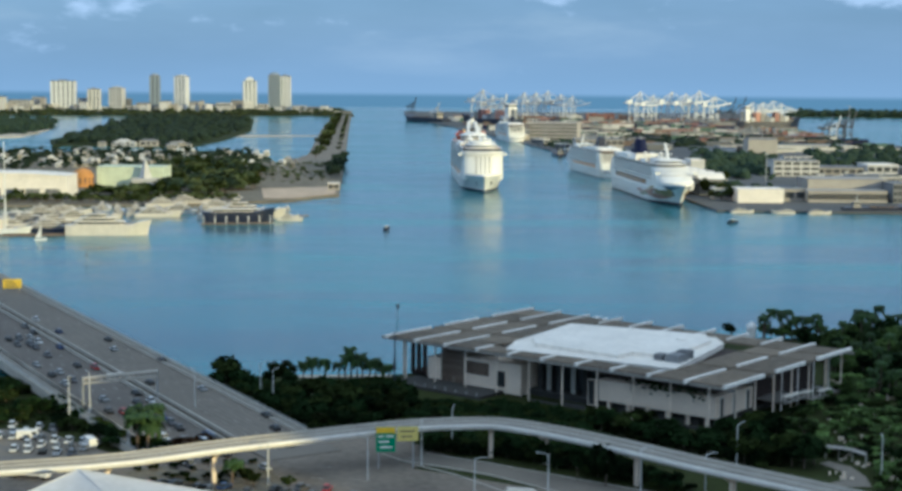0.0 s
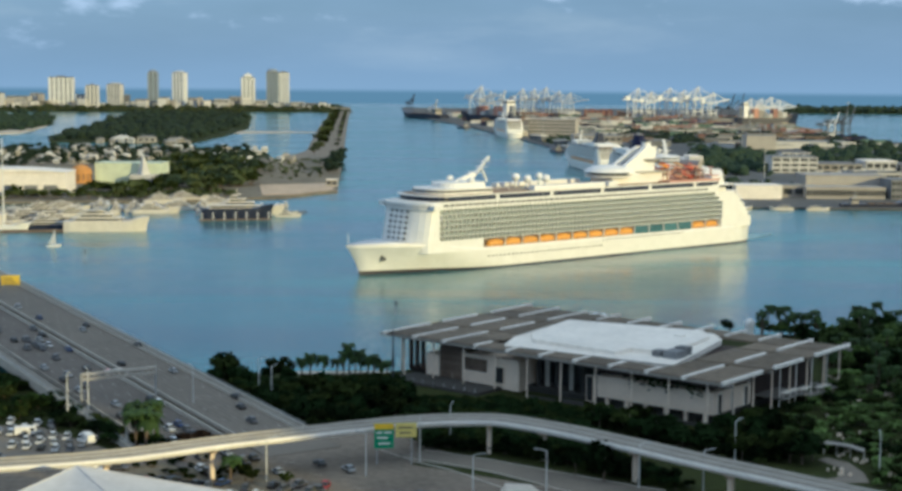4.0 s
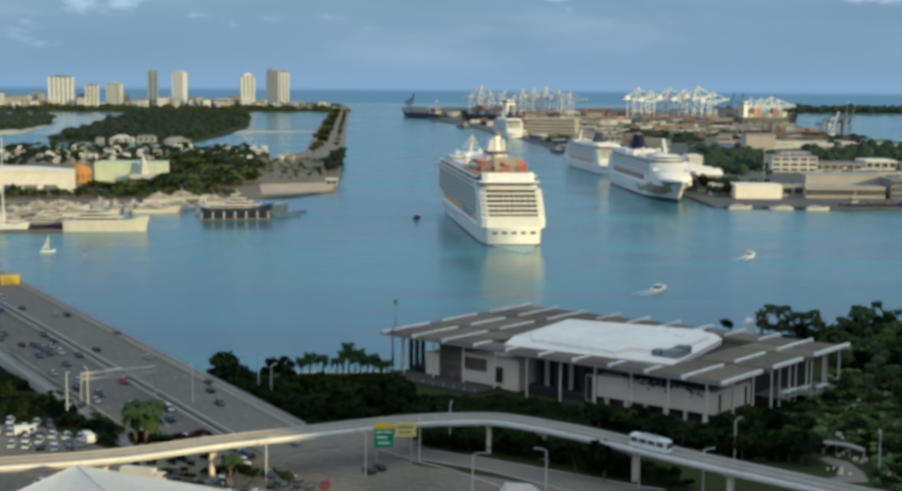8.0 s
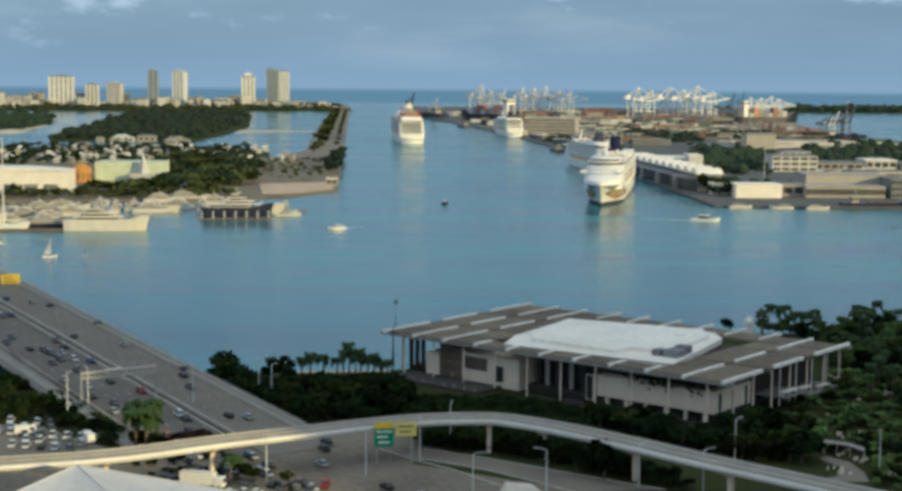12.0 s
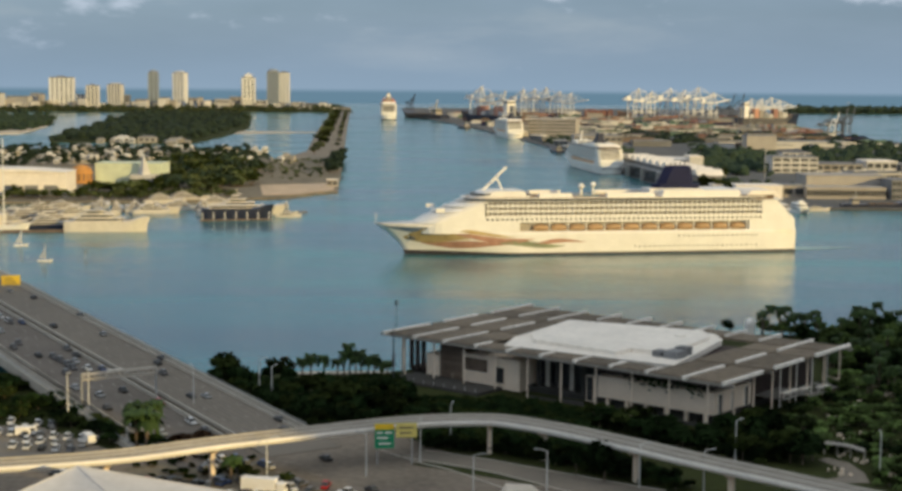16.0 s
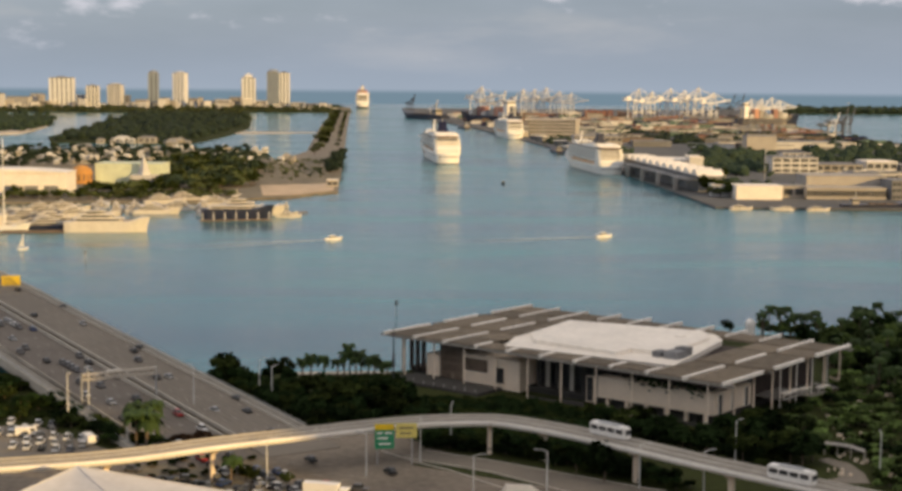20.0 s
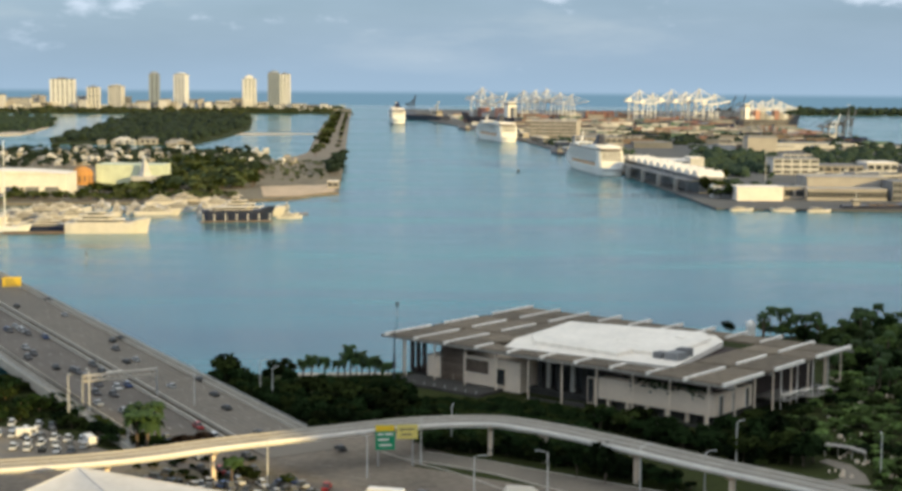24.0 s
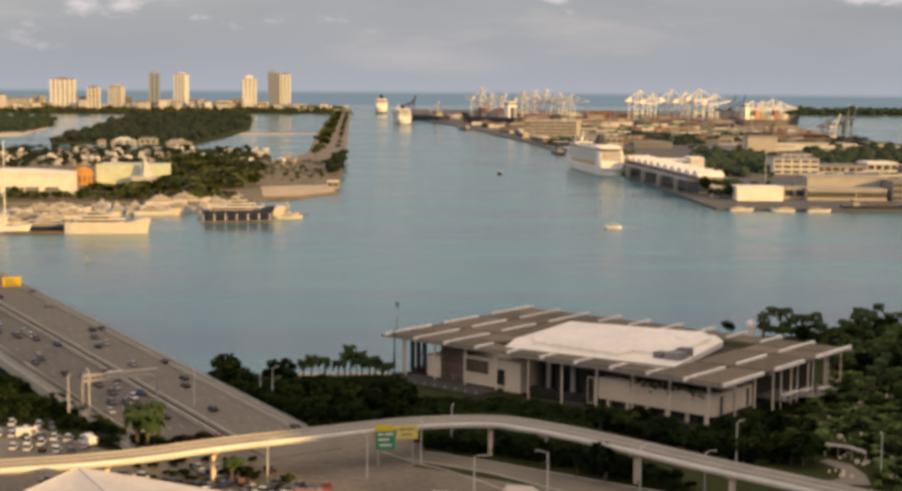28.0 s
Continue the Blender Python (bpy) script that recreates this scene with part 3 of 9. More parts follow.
        part("terrace", bm, GUIDE_TOP, m)
    for x0, x1, z in ((37.5, 47, 7.2), (50, 55, 6.6), (62, 69, 5.2)):
        bm = bmesh.new()
        box(bm, x0, -0.6, z, x1, 1.6, z + 0.3)
        counter = part("counter", bm, ROOF_WHITE, m, "white terrace counter")
        for x in (x0 + 0.4, (x0 + x1) / 2, x1 - 0.7):
            bm = bmesh.new()
            box(bm, x, 0.2, z - 1.7, x + 0.3, 0.8, z)
            part("support", bm, RIB, counter)
    for i in range(4):
        bm = bmesh.new()
        box(bm, 37 + i * 11.0, 1.2, 3.0, 37.35 + i * 11.0, 1.5, 15.4)
        part("post", bm, RIB, m)
    # near-black wall carries the shade of the terrace recess
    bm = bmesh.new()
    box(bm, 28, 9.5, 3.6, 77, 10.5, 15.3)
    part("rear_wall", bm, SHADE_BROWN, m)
    return m


museum()


# ---- elevated people-mover guideway ----
GUIDE = [(-250, 318), (-180, 330), (-108.8, 350.2), (-82.9, 359.1), (-62.2, 372.0), (-42.5, 382.8), (-20.3, 394.7), (-8, 399.8), (3.2, 402.0), (12, 402.2), (19.1, 399.9), (34.1, 389.0), (51.3, 372.5), (66.7, 356.5), (84.5, 339.8), (100, 325), (140, 290), (190, 250)]
GUIDE = [(x * 0.983, y * 0.983) for x, y in GUIDE]
GUIDE_Z = 11.6


def smooth_line(pts, step=3.0):
    """Points along a Catmull-Rom curve."""
    out = []
    p = [Vector((*q, 0)) for q in pts]
    for i in range(len(p) - 1):
        a, b, c, d = p[max(i - 1, 0)], p[i], p[i + 1], p[min(i + 2, len(p) - 1)]
        n = max(2, int((c - b).length / step))
        for k in range(n):
            t = k / n
            out.append(0.5 * ((2 * b) + (c - a) * t + (2 * a - 5 * b + 4 * c - d) * t * t + (3 * b - 3 * c + d - a) * t * t * t))
    out.append(p[-1])
    return out


def sweep(bm, line, profile, zf):
    """A closed profile of (side, up) swept along a line; side is to the right of the way."""
    rings = []
    for i, p in enumerate(line):
        d = (line[min(i + 1, len(line) - 1)] - line[max(i - 1, 0)]).normalized()
        side = Vector((d.y, -d.x, 0))
        rings.append([bm.verts.new(p + side * s + Vector((0, 0, zf(i) + u))) for s, u in profile])
    n = len(profile)
    for a, b in zip(rings, rings[1:]):
        for k in range(n):
            bm.faces.new((a[k], a[(k + 1) % n], b[(k + 1) % n], b[k]))
    bm.faces.new(rings[0])
    bm.faces.new(rings[-1][::-1])


guide_line = smooth_line(GUIDE)
# the visible line is the far edge: the centre lies nearer by half the width
mid_line = []
for i, p in enumerate(guide_line):
    d = (guide_line[min(i + 1, len(guide_line) - 1)] - guide_line[max(i - 1, 0)]).normalized()
    mid_line.append(p + Vector((d.y, -d.x, 0)) * 3.9)


def guideway():
    g = thing("guideway", pose(0, 0, 0), "curved pale concrete elevated guideway on slim piers", "guideway")
    for nm, pr, mt in (("deck", [(-4.4, -0.35), (4.4, -0.35), (4.4, 0.0), (-4.4, 0.0)], GUIDE_TOP),
                       ("beam", [(-3.2, -1.5), (-2.0, -1.5), (-1.7, -0.36), (-3.5, -0.36)], CONCRETE),
                       ("beam", [(2.4, -1.15), (3.85, -1.15), (4.45, -0.37), (1.7, -0.37)], FASCIA),
                       ("parapet", [(4.15, -0.36), (4.5, -0.36), (4.5, 0.3), (4.15, 0.3)], FASCIA),
                       ("parapet", [(-4.4, 0.0), (-4.05, 0.0), (-4.05, 0.45), (-4.4, 0.45)], CONCRETE),
                       ("running_pad", [(0.7, 0.0), (1.3, 0.0), (1.3, 0.25), (0.7, 0.25)], CONCRETE),
                       ("running_pad", [(2.6, 0.0), (3.2, 0.0), (3.2, 0.25), (2.6, 0.25)], CONCRETE),
                       ("running_pad", [(-1.3, 0.0), (-0.7, 0.0), (-0.7, 0.25), (-1.3, 0.25)], CONCRETE),
                       ("running_pad", [(-3.2, 0.0), (-2.6, 0.0), (-2.6, 0.25), (-3.2, 0.25)], CONCRETE),
                       ("guide_rail", [(1.85, 0.0), (2.05, 0.0), (2.05, 0.4), (1.85, 0.4)], GUIDE_TOP),
                       ("guide_rail", [(-2.05, 0.0), (-1.85, 0.0), (-1.85, 0.4), (-2.05, 0.4)], GUIDE_TOP)):
        bm = bmesh.new()
        sweep(bm, mid_line, pr, lambda i: GUIDE_Z)
        part(nm, bm, mt, g)
    for x, y in ((-86, 353), (-63.0, 368.0), (10.0, 398.0), (30.2, 387.0), (52.5, 366.5), (70.8, 347.5), (90, 329), (112, 309), (-140, 337), (-185, 326)):
        p = min(mid_line, key=lambda q: (q.x - x) ** 2 + (q.y - y) ** 2)
        i = mid_line.index(p)
        d = (mid_line[i + 1] - mid_line[i - 1]).normalized()
        a = math.degrees(math.atan2(d.y, d.x))
        bm = bmesh.new()
        mm = pose(p.x, p.y, 0, 0, 0, a)
        box(bm, -0.55, -0.65, 1.5, 0.55, 0.65, GUIDE_Z - 2.6, mm)
        pier = part("pier", bm, PALE_CONCRETE, g)
        bm = bmesh.new()
        v = box(bm, -0.7, -1.0, GUIDE_Z - 2.6, 0.7, 1.0, GUIDE_Z - 1.55, mm)
        for q in v[4:]:
            q.co = mm @ (Vector(((mm.inverted() @ q.co).x, (mm.inverted() @ q.co).y * 2.9, (mm.inverted() @ q.co).z)))
        part("pier_cap", bm, PALE_CONCRETE, pier)


guideway()


def mover_car():
    t = thing("people_mover", pose(0, 0, 0), "white people-mover car with a dark window band", "train", "people movers")
    bm = bmesh.new()
    box(bm, -5.9, -1.4, 0.45, 5.9, 1.4, 3.5)
    bmesh.ops.bevel(bm, geom=[e for e in bm.edges if abs(e.verts[0].co.z - e.verts[1].co.z) > 1 or e.verts[0].co.z > 3], offset=0.4, segments=2, affect="EDGES")
    body = part("body", bm, WHITE, t)
    for s in (-1, 1):
        for i in range(4):
            bm = bmesh.new()
            box(bm, -5.2 + i * 2.7, s * 1.4, 1.7, -3.0 + i * 2.7, s * 1.43, 2.8)
            part("window", bm, GLASS, body)
    for s in (-1, 1):
        bm = bmesh.new()
        box(bm, s * 5.9, -1.1, 1.5, s * 5.93, 1.1, 2.8)
        part("windscreen", bm, GLASS, body)
    for s in (-1, 1):
        bm = bmesh.new()
        box(bm, s * 3.8 - 1, -1.2, 0.24, s * 3.8 + 1, 1.2, 0.5)
        part("bogie", bm, RUBBER, t)
    bm = bmesh.new()
    box(bm, -3, -0.8, 3.5, 3, 0.8, 3.75)
    part("roof_unit", bm, STEEL, t)
    return t


# ---- causeway bridge ----
def lane_z(s):
    """Height of the bridge deck, s metres along it from its foot."""
    return max(2.14, 3.0 + 8.0 * min(s, 400) / 276.7)


FAR_EDGE = ((-43.2, 418.8), (-190.7, 653.0))
way = Vector((FAR_EDGE[1][0] - FAR_EDGE[0][0], FAR_EDGE[1][1] - FAR_EDGE[0][1], 0)).normalized()
near_side = Vector((-way.y, way.x, 0))  # to the left going out


def on_bridge(s, off, dz=0.0):
    """A point s metres out along the bridge and off metres from its far edge."""
    p = Vector((-43.2, 418.8, 0)) + way * s + near_side * off
    return Vector((p.x, p.y, lane_z(s) + dz))


def strip(bm, s0, s1, o0, o1, z0, z1, n=40):
    rings = []
    for i in range(n + 1):
        s = s0 + (s1 - s0) * i / n
        rings.append([bm.verts.new(on_bridge(s, o, z)) for o, z in ((o0, z0), (o1, z0), (o1, z1), (o0, z1))])
    for a, b in zip(rings, rings[1:]):
        for k in range(4):
            bm.faces.new((a[k], a[(k + 1) % 4], b[(k + 1) % 4], b[k]))
    bm.faces.new(rings[0])
    bm.faces.new(rings[-1][::-1])


BRIDGE_ANG = math.degrees(math.atan2(way.y, way.x))


def bridge():
    b = thing("causeway_bridge", pose(0, 0, 0), "wide pale concrete road bridge climbing over the water", "bridge")
    for o0, o1 in ((0, 22.0), (24.8, 46.5)):
        bm = bmesh.new()
        strip(bm, -26, 700, o0, o1, -2.2 if o0 else -1.4, 0)
        part("deck", bm, NEARROAD if o0 else DECKROAD, b)
        for o in (o0, o1 - 0.5):
            bm = bmesh.new()
            strip(bm, -5, 700, o, o + 0.5, 0.0, 1.1)
            part("barrier", bm, CONCRETE, b)
        bm = bmesh.new()
        n = 5
        for k in range(1, n):
            o = o0 + 1.5 + (o1 - o0 - 3) * k / n
            for s in range(0, 560, 14):
                p, q = on_bridge(s, o), on_bridge(s + 3.2, o)
                v = [bm.verts.new(c + near_side * e + Vector((0, 0, 0.02))) for c, e in ((p, -0.1), (p, 0.1), (q, 0.1), (q, -0.1))]
                bm.faces.new(v)
        part("lane_marking", bm, PAINT, b, kind="stuff")
        for s in range(30, 700, 32):
            bm = bmesh.new()
            p = on_bridge(s, (o0 + o1) / 2)
            box(bm, -1, -(o1 - o0) / 2 + 1, p.z - 2.4, 1, (o1 - o0) / 2 - 1, p.z - 1.1, pose(p.x, p.y, 0, 0, 0, BRIDGE_ANG))
            part("cross_beam", bm, CONCRETE, b)
            for f in (-0.38, -0.12, 0.12, 0.38):
                if p.z > 5.5:
                    bm = bmesh.new()
                    q = on_bridge(s, (o0 + o1) / 2 + f * (o1 - o0))
                    cyl(bm, q.x, q.y, -2, p.z - 2.3, 0.7, n=8)
                    part("pier", bm, CONCRETE, b)
        bm = bmesh.new()
        strip(bm, -20, 60, o0 + 0.5, o1 - 0.5, -6, -1.25, 8)
        part("embankment", bm, EARTH, b)
    for o in (2.6,):
        bm = bmesh.new()
        strip(bm, -5, 700, o, o + 0.3, 0.0, 0.8)
        part("walkway_barrier", bm, CONCRETE, b)
        bm = bmesh.new()
        strip(bm, -5, 700, 0.5, o, 0.0, 0.16)
        part("walkway", bm, GUIDE_TOP, b)
    # dark worn wheel tracks along each lane
    for o0, o1 in ((3, 22.0), (25.3, 46.0)):
        bm = bmesh.new()
        for k in range(5):
            for e in (0.28, 0.72):
                o = o0 + (o1 - o0) * (k + e) / 5
                strip(bm, -5, 600, o - 0.35, o + 0.35, 0.001, 0.012, 30)
        part("worn_surface", bm, ASPHALT_DARK, b, kind="stuff")
    # the median strip is a dark slab standing in for the shaded gap
    for o0, o1, z0, z1, nm, mt in ((46.5, 51.0, -1.9, -0.25, "footway", GUIDE_TOP), (51.0, 51.45, -2.3, 0.75, "parapet", CONCRETE), (46.0, 46.5, 0.0, 1.1, "kerb_wall", CONCRETE), (22.15, 24.65, -1.6, -0.9, "median_gap", SHADE_CONCRETE)):
        bm = bmesh.new()
        strip(bm, -12, 700, o0, o1, z0, z1)
        part(nm, bm, mt, b)
    for s in range(10, 640, 12):
        for o in (0.05, 51.2):
            p = on_bridge(s, o)
            boxed("rail_post", (p.x - 0.09, p.y - 0.09, p.z + (0.7 if o > 1 else 1.0), p.x + 0.09, p.y + 0.09, p.z + 1.6), STEEL, b)
    for o in (-0.05, 51.15):
        bm = bmesh.new()
        strip(bm, -5, 700, o, o + 0.15, 1.35, 1.6)
        part("hand_rail", bm, STEEL, b)
    return b


bridge()


def gantry(s, o0, o1):
    """A sign frame over the lanes."""
    g = thing("sign_gantry", pose(0, 0, 0), "steel sign gantry spanning the road", "sign gantry", "sign gantries")
    a, c = on_bridge(s, o0), on_bridge(s, o1)
    for p in (a, c):
        bm = bmesh.new()
        cyl(bm, p.x, p.y, p.z - 1, p.z + 9.4, 0.34, n=8)
        part("post", bm, STEEL, g)
    bm = bmesh.new()
    up = Vector((0, 0, 1))
    for z in (7.4, 9.0):
        for e in (-0.6, 0.6):
            bar(bm, a + up * z + way * e, c + up * z + way * e, 0.55)
    n = 14
    for i in range(n):
        p, q = a.lerp(c, i / n), a.lerp(c, (i + 1) / n)
        for e in (-0.5, 0.5):
            bar(bm, p + up * 7.4 + way * e, q + up * 9.0 + way * e, 0.2)
    part("truss", bm, CONCRETE, g)
    return g, a, c


g, a, c = gantry(52, 23.4, 47)
bm = bmesh.new()
q = on_bridge(52, 36.5, 6.9)
box(bm, -0.15, -2.6, 0, 0.15, 2.6, 2.6, pose(q.x + way.x * 0.8, q.y + way.y * 0.8, q.z, 0, 0, BRIDGE_ANG))
part("sign_panel", bm, RIB, g, "plain pale sign panel")
g2 = thing("billboard", pose((-193.0, 643.7, 15.0)[0], (-193.0, 643.7, 15.0)[1], 11.2, 0, 0, 20), "bright yellow sign panel on the bridge", "sign")
bm = bmesh.new()
box(bm, -4.0, -0.2, 0.6, 4.0, 0.2, 4.8)
pn = part("panel", bm, YELLOW, g2)
for k in range(3):
    boxed("lettering_bar", (-3.0, -0.24, 1.2 + k * 1.2, 2.6 - k, -0.205, 1.6 + k * 1.2), DARK_STEEL, pn)
for x in (-3, 3):
    boxed("post", (x - 0.2, -0.15, -2.5, x + 0.2, 0.15, 0.7), STEEL, g2)

# green direction sign beneath the guideway
ds = thing("road_sign", pose(-13.6, 378.5, 2.0, 0, 0, 6), "green and yellow overhead road sign on steel posts", "road sign")
bm = bmesh.new()
box(bm, -5.5, -0.15, 4.6, -0.4, 0.15, 11.2)
pn = part("green_panel", bm, GREEN_SIGN, ds)
bm = bmesh.new()
box(bm, -5.5, -0.19, 9.6, -0.4, -0.155, 11.2)
part("yellow_band", bm, YELLOW, pn)
for x0, x1, z in ((-5.0, -3.4, 8.5), (-2.9, -0.9, 8.5), (-4.8, -2.0, 7.1), (-4.5, -1.3, 5.6)):
    boxed("lettering_bar", (x0, -0.19, z, x1, -0.155, z + 0.5), WHITE, pn)
bm = bmesh.new()
box(bm, 0.1, -0.15, 7.4, 5.6, 0.15, 11.2)
pn = part("yellow_panel", bm, mat("pale_sign_yellow", (0.72, 0.62, 0.18), 0.5, vary=0.1), ds)
for x0, x1, z in ((0.9, 4.6, 9.8), (1.1, 4.0, 8.4)):
    boxed("lettering_bar", (x0, -0.19, z, x1, -0.155, z + 0.4), BROWN, pn)
for x in (-4.8, 4.3):
    boxed("post", (x - 0.2, 0.16, -0.1, x + 0.2, 0.5, 11.4), STEEL, ds)
boxed("cross_bar", (-5.4, 0.18, 9.8, 5.4, 0.45, 10.2), STEEL, ds)


# ---- streets at ground level ----
def flat(name, pts, z, material, label, category="road"):
    bm = bmesh.new()
    prism(bm, pts, z - 0.3, z)
    return tagged(part(name, bm, material), label, category, kind="structure")


flat("road", [(-175, 300), (200, 300), (120, 325), (62, 343), (20, 361), (-10, 379), (-26, 398), (-44, 423), (-64, 424), (-80, 405), (-90, 388), (-110, 376), (-175, 362)], 2.1, ASPHALT, "wide grey asphalt boulevard and slip roads")
flat("road_slip", [(-13.8, 387.4, 2.0)[:2], (0.8, 378.7, 2.0)[:2], (11.0, 371.9, 2.0)[:2], (23.1, 360.6, 2.0)[:2], (31.2, 352.3, 2.0)[:2], (54.1, 355.1, 2.0)[:2], (46.0, 360.1, 2.0)[:2], (25.6, 374.1, 2.0)[:2], (9.8, 385.0, 2.0)[:2], (-6.2, 393.9, 2.0)[:2]], 2.13, DECKROAD, "pale concrete slip road")
for line in ([(-18.2, 393.6, 2.0), (-8.2, 381.4, 2.0), (0.8, 373.4, 2.0), (7.3, 365.0, 2.0), (14.4, 356.0, 2.0)], [(-13.8, 387.4, 2.0), (0.8, 378.7, 2.0), (11.0, 371.9, 2.0), (23.1, 360.6, 2.0), (31.2, 352.3, 2.0)], [(-6.2, 393.9, 2.0), (9.8, 385.0, 2.0), (25.6, 374.1, 2.0), (46.0, 360.1, 2.0), (54.1, 355.1, 2.0)]):
    bm = bmesh.new()
    sweep(bm, [Vector((p[0], p[1], 0)) for p in line], [(-0.2, 0), (0.2, 0), (0.2, 0.3), (-0.2, 0.3)], lambda i: 2.0)
    tagged(part("kerb", bm, CONCRETE), "pale concrete kerb along the slip road", "kerb", kind="structure")
flat("road_apron", [(-44, 423), (-26, 398), (-10, 379), (4, 388), (-6, 400), (-20, 424)], 2.07, ASPHALT, "grey asphalt beside the bridge foot")
flat("parking_lot", [(-230, 398), (-230, 428), (-118, 418), (-84, 384), (-96, 372), (-140, 378)], 2.12, DECKROAD, "pale parking lot filled with vehicles")
flat("plaza", [(90.0, 365.8, 2.0)[:2], (96.1, 363.8, 2.0)[:2], (107.1, 364.1, 2.0)[:2], (108.3, 373.7, 2.0)[:2], (107.3, 383.7, 2.0)[:2], (102.7, 389.7, 2.0)[:2], (99.7, 387.1, 2.0)[:2], (103.3, 378.8, 2.0)[:2], (102.0, 370.6, 2.0)[:2], (97.0, 367.1, 2.0)[:2]], 2.12, DECKROAD, "pale paved park path", "pavement")
flat("promenade", [(-20, 501), (-54, 498), (-55, 502), (-20, 505)], 2.12, SAND, "pale waterside walk", "pavement")
bm = bmesh.new()
rnd = random.Random(2)
for (xa, ya), (xb, yb) in (((-90, 345), (60, 318)), ((-85, 352), (40, 330)), ((-80, 359), (20, 343)), ((-78, 366), (-5, 352)), ((-75, 374), (-15, 366)), ((-72, 383), (-24, 378))):
    a, c = Vector((xa, ya, 2.115)), Vector((xb, yb, 2.115))
    n = int((c - a).length / 9)
    d = (c - a).normalized()
    s = Vector((d.y, -d.x, 0)) * 0.1
    for i in range(n):
        p = a.lerp(c, i / n)
        q = p + d * 3
        bm.faces.new([bm.verts.new(v) for v in (p + s, p - s, q - s, q + s)])
tagged(part("lane_marking", bm, PAINT), "worn white lane marks", "road marking", kind="structure")


flat("planting_bed", [(-84.5, 372.0, 2.0)[:2], (-72.5, 379.4, 2.0)[:2], (-49.6, 383.8, 2.0)[:2], (-39.0, 356.6, 2.0)[:2], (-48.7, 349.1, 2.0)[:2], (-67.9, 354.7, 2.0)[:2]], 2.16, EARTH, "bare brown planting bed beside the boulevard", "ground")


# ---- white tent roof at the near edge ----
def tent():
    t = thing("event_tent", pose(0, 0, 0), "large white fabric tent roof rising to one peak", "tent")
    top = Vector((-84.5, 328.7, 14.4))
    left, near, right = Vector((-104.3, 303.3, 9.0)), Vector((-61.5, 297.5, 9.0)), Vector((-46.0, 325.5, 9.0))
    back = left + right - near
    ring = [left, near, right, back]
    for a, b in zip(ring, ring[1:] + ring[:1]):
        bm = bmesh.new()
        n = 12
        rows = []
        for j in range(n):
            f = j / n
            rows.append([bm.verts.new(a.lerp(b, i / n).lerp(top, f) - Vector((0, 0, 0.9 * math.sin(math.pi * f) * math.sin(math.pi * i / n)))) for i in range(n + 1)])
        for r0, r1 in zip(rows, rows[1:]):
            for i in range(n):
                bm.faces.new((r0[i], r0[i + 1], r1[i + 1], r1[i]))
        tip = bm.verts.new(top)
        for i in range(n):
            bm.faces.new((rows[-1][i], rows[-1][i + 1], tip))
        part("canopy", bm, TENT, t, smooth=True)
        bm = bmesh.new()
        bar(bm, a - Vector((0, 0, 1.2)), b - Vector((0, 0, 1.2)), 0.15, 2.2)
        part("valance", bm, TENT, t)
        bm = bmesh.new()
        bar(bm, a + Vector((0, 0, 0.05)), top + Vector((0, 0, 0.05)), 0.3, 0.2)
        part("ridge_seam", bm, TENT, t)
        bm = bmesh.new()
        cyl(bm, a.x, a.y, 1.9, a.z - 0.1, 0.2, n=8)
        part("pole", bm, STEEL, t)


tent()


def small_tent():
    t = thing("market_tent", pose(0, 0, 0), "small pointed white canopy beside the boulevard", "tent")
    top = Vector((14.1, 345.0, 6.6))
    ring = [Vector((12.0, 342.6, 4.0)), Vector((14.9, 333.0, 4.0)), Vector((23.6, 343.9, 4.0))]
    ring.append(ring[0] + ring[2] - ring[1])
    for a, b in zip(ring, ring[1:] + ring[:1]):
        bm = bmesh.new()
        bm.faces.new([bm.verts.new(p) for p in (a, b, top)])
        bmesh.ops.solidify(bm, geom=list(bm.faces), thickness=0.05)
        part("canopy", bm, ROOF_WHITE, t)
        bm = bmesh.new()
        cyl(bm, a.x, a.y, 1.9, 4.0, 0.08, n=6)
        part("pole", bm, STEEL, t)


small_tent()


# ---- street lamps ----
def street_lamp(arm=2.4, h=11.0):
    l = thing("street_lamp", pose(0, 0, 0), "slim grey steel street lamp with a curved arm", "street lamp", "street lamps")
    bm = bmesh.new()
    cyl(bm, 0, 0, -0.2, h, 0.22, 0.13, 8)
    part("pole", bm, LAMP_POLE, l)
    bm = bmesh.new()
    pts = [Vector((arm * (1 - math.cos(a)), 0, h - 0.4 + 0.8 * math.sin(a))) for a in np.linspace(0, math.pi / 2, 6)]
    for a, b in zip(pts, pts[1:]):
        bar(bm, a, b, 0.16)
    part("arm", bm, LAMP_POLE, l)
    bm = bmesh.new()
    box(bm, arm - 0.2, -0.18, h + 0.3, arm + 0.75, 0.18, h + 0.48)
    head = part("lamp_head", bm, STEEL, l)
    bm = bmesh.new()
    box(bm, arm, -0.13, h + 0.24, arm + 0.6, 0.13, h + 0.3)
    part("lens", bm, LAMP_GLOW, head)
    return l


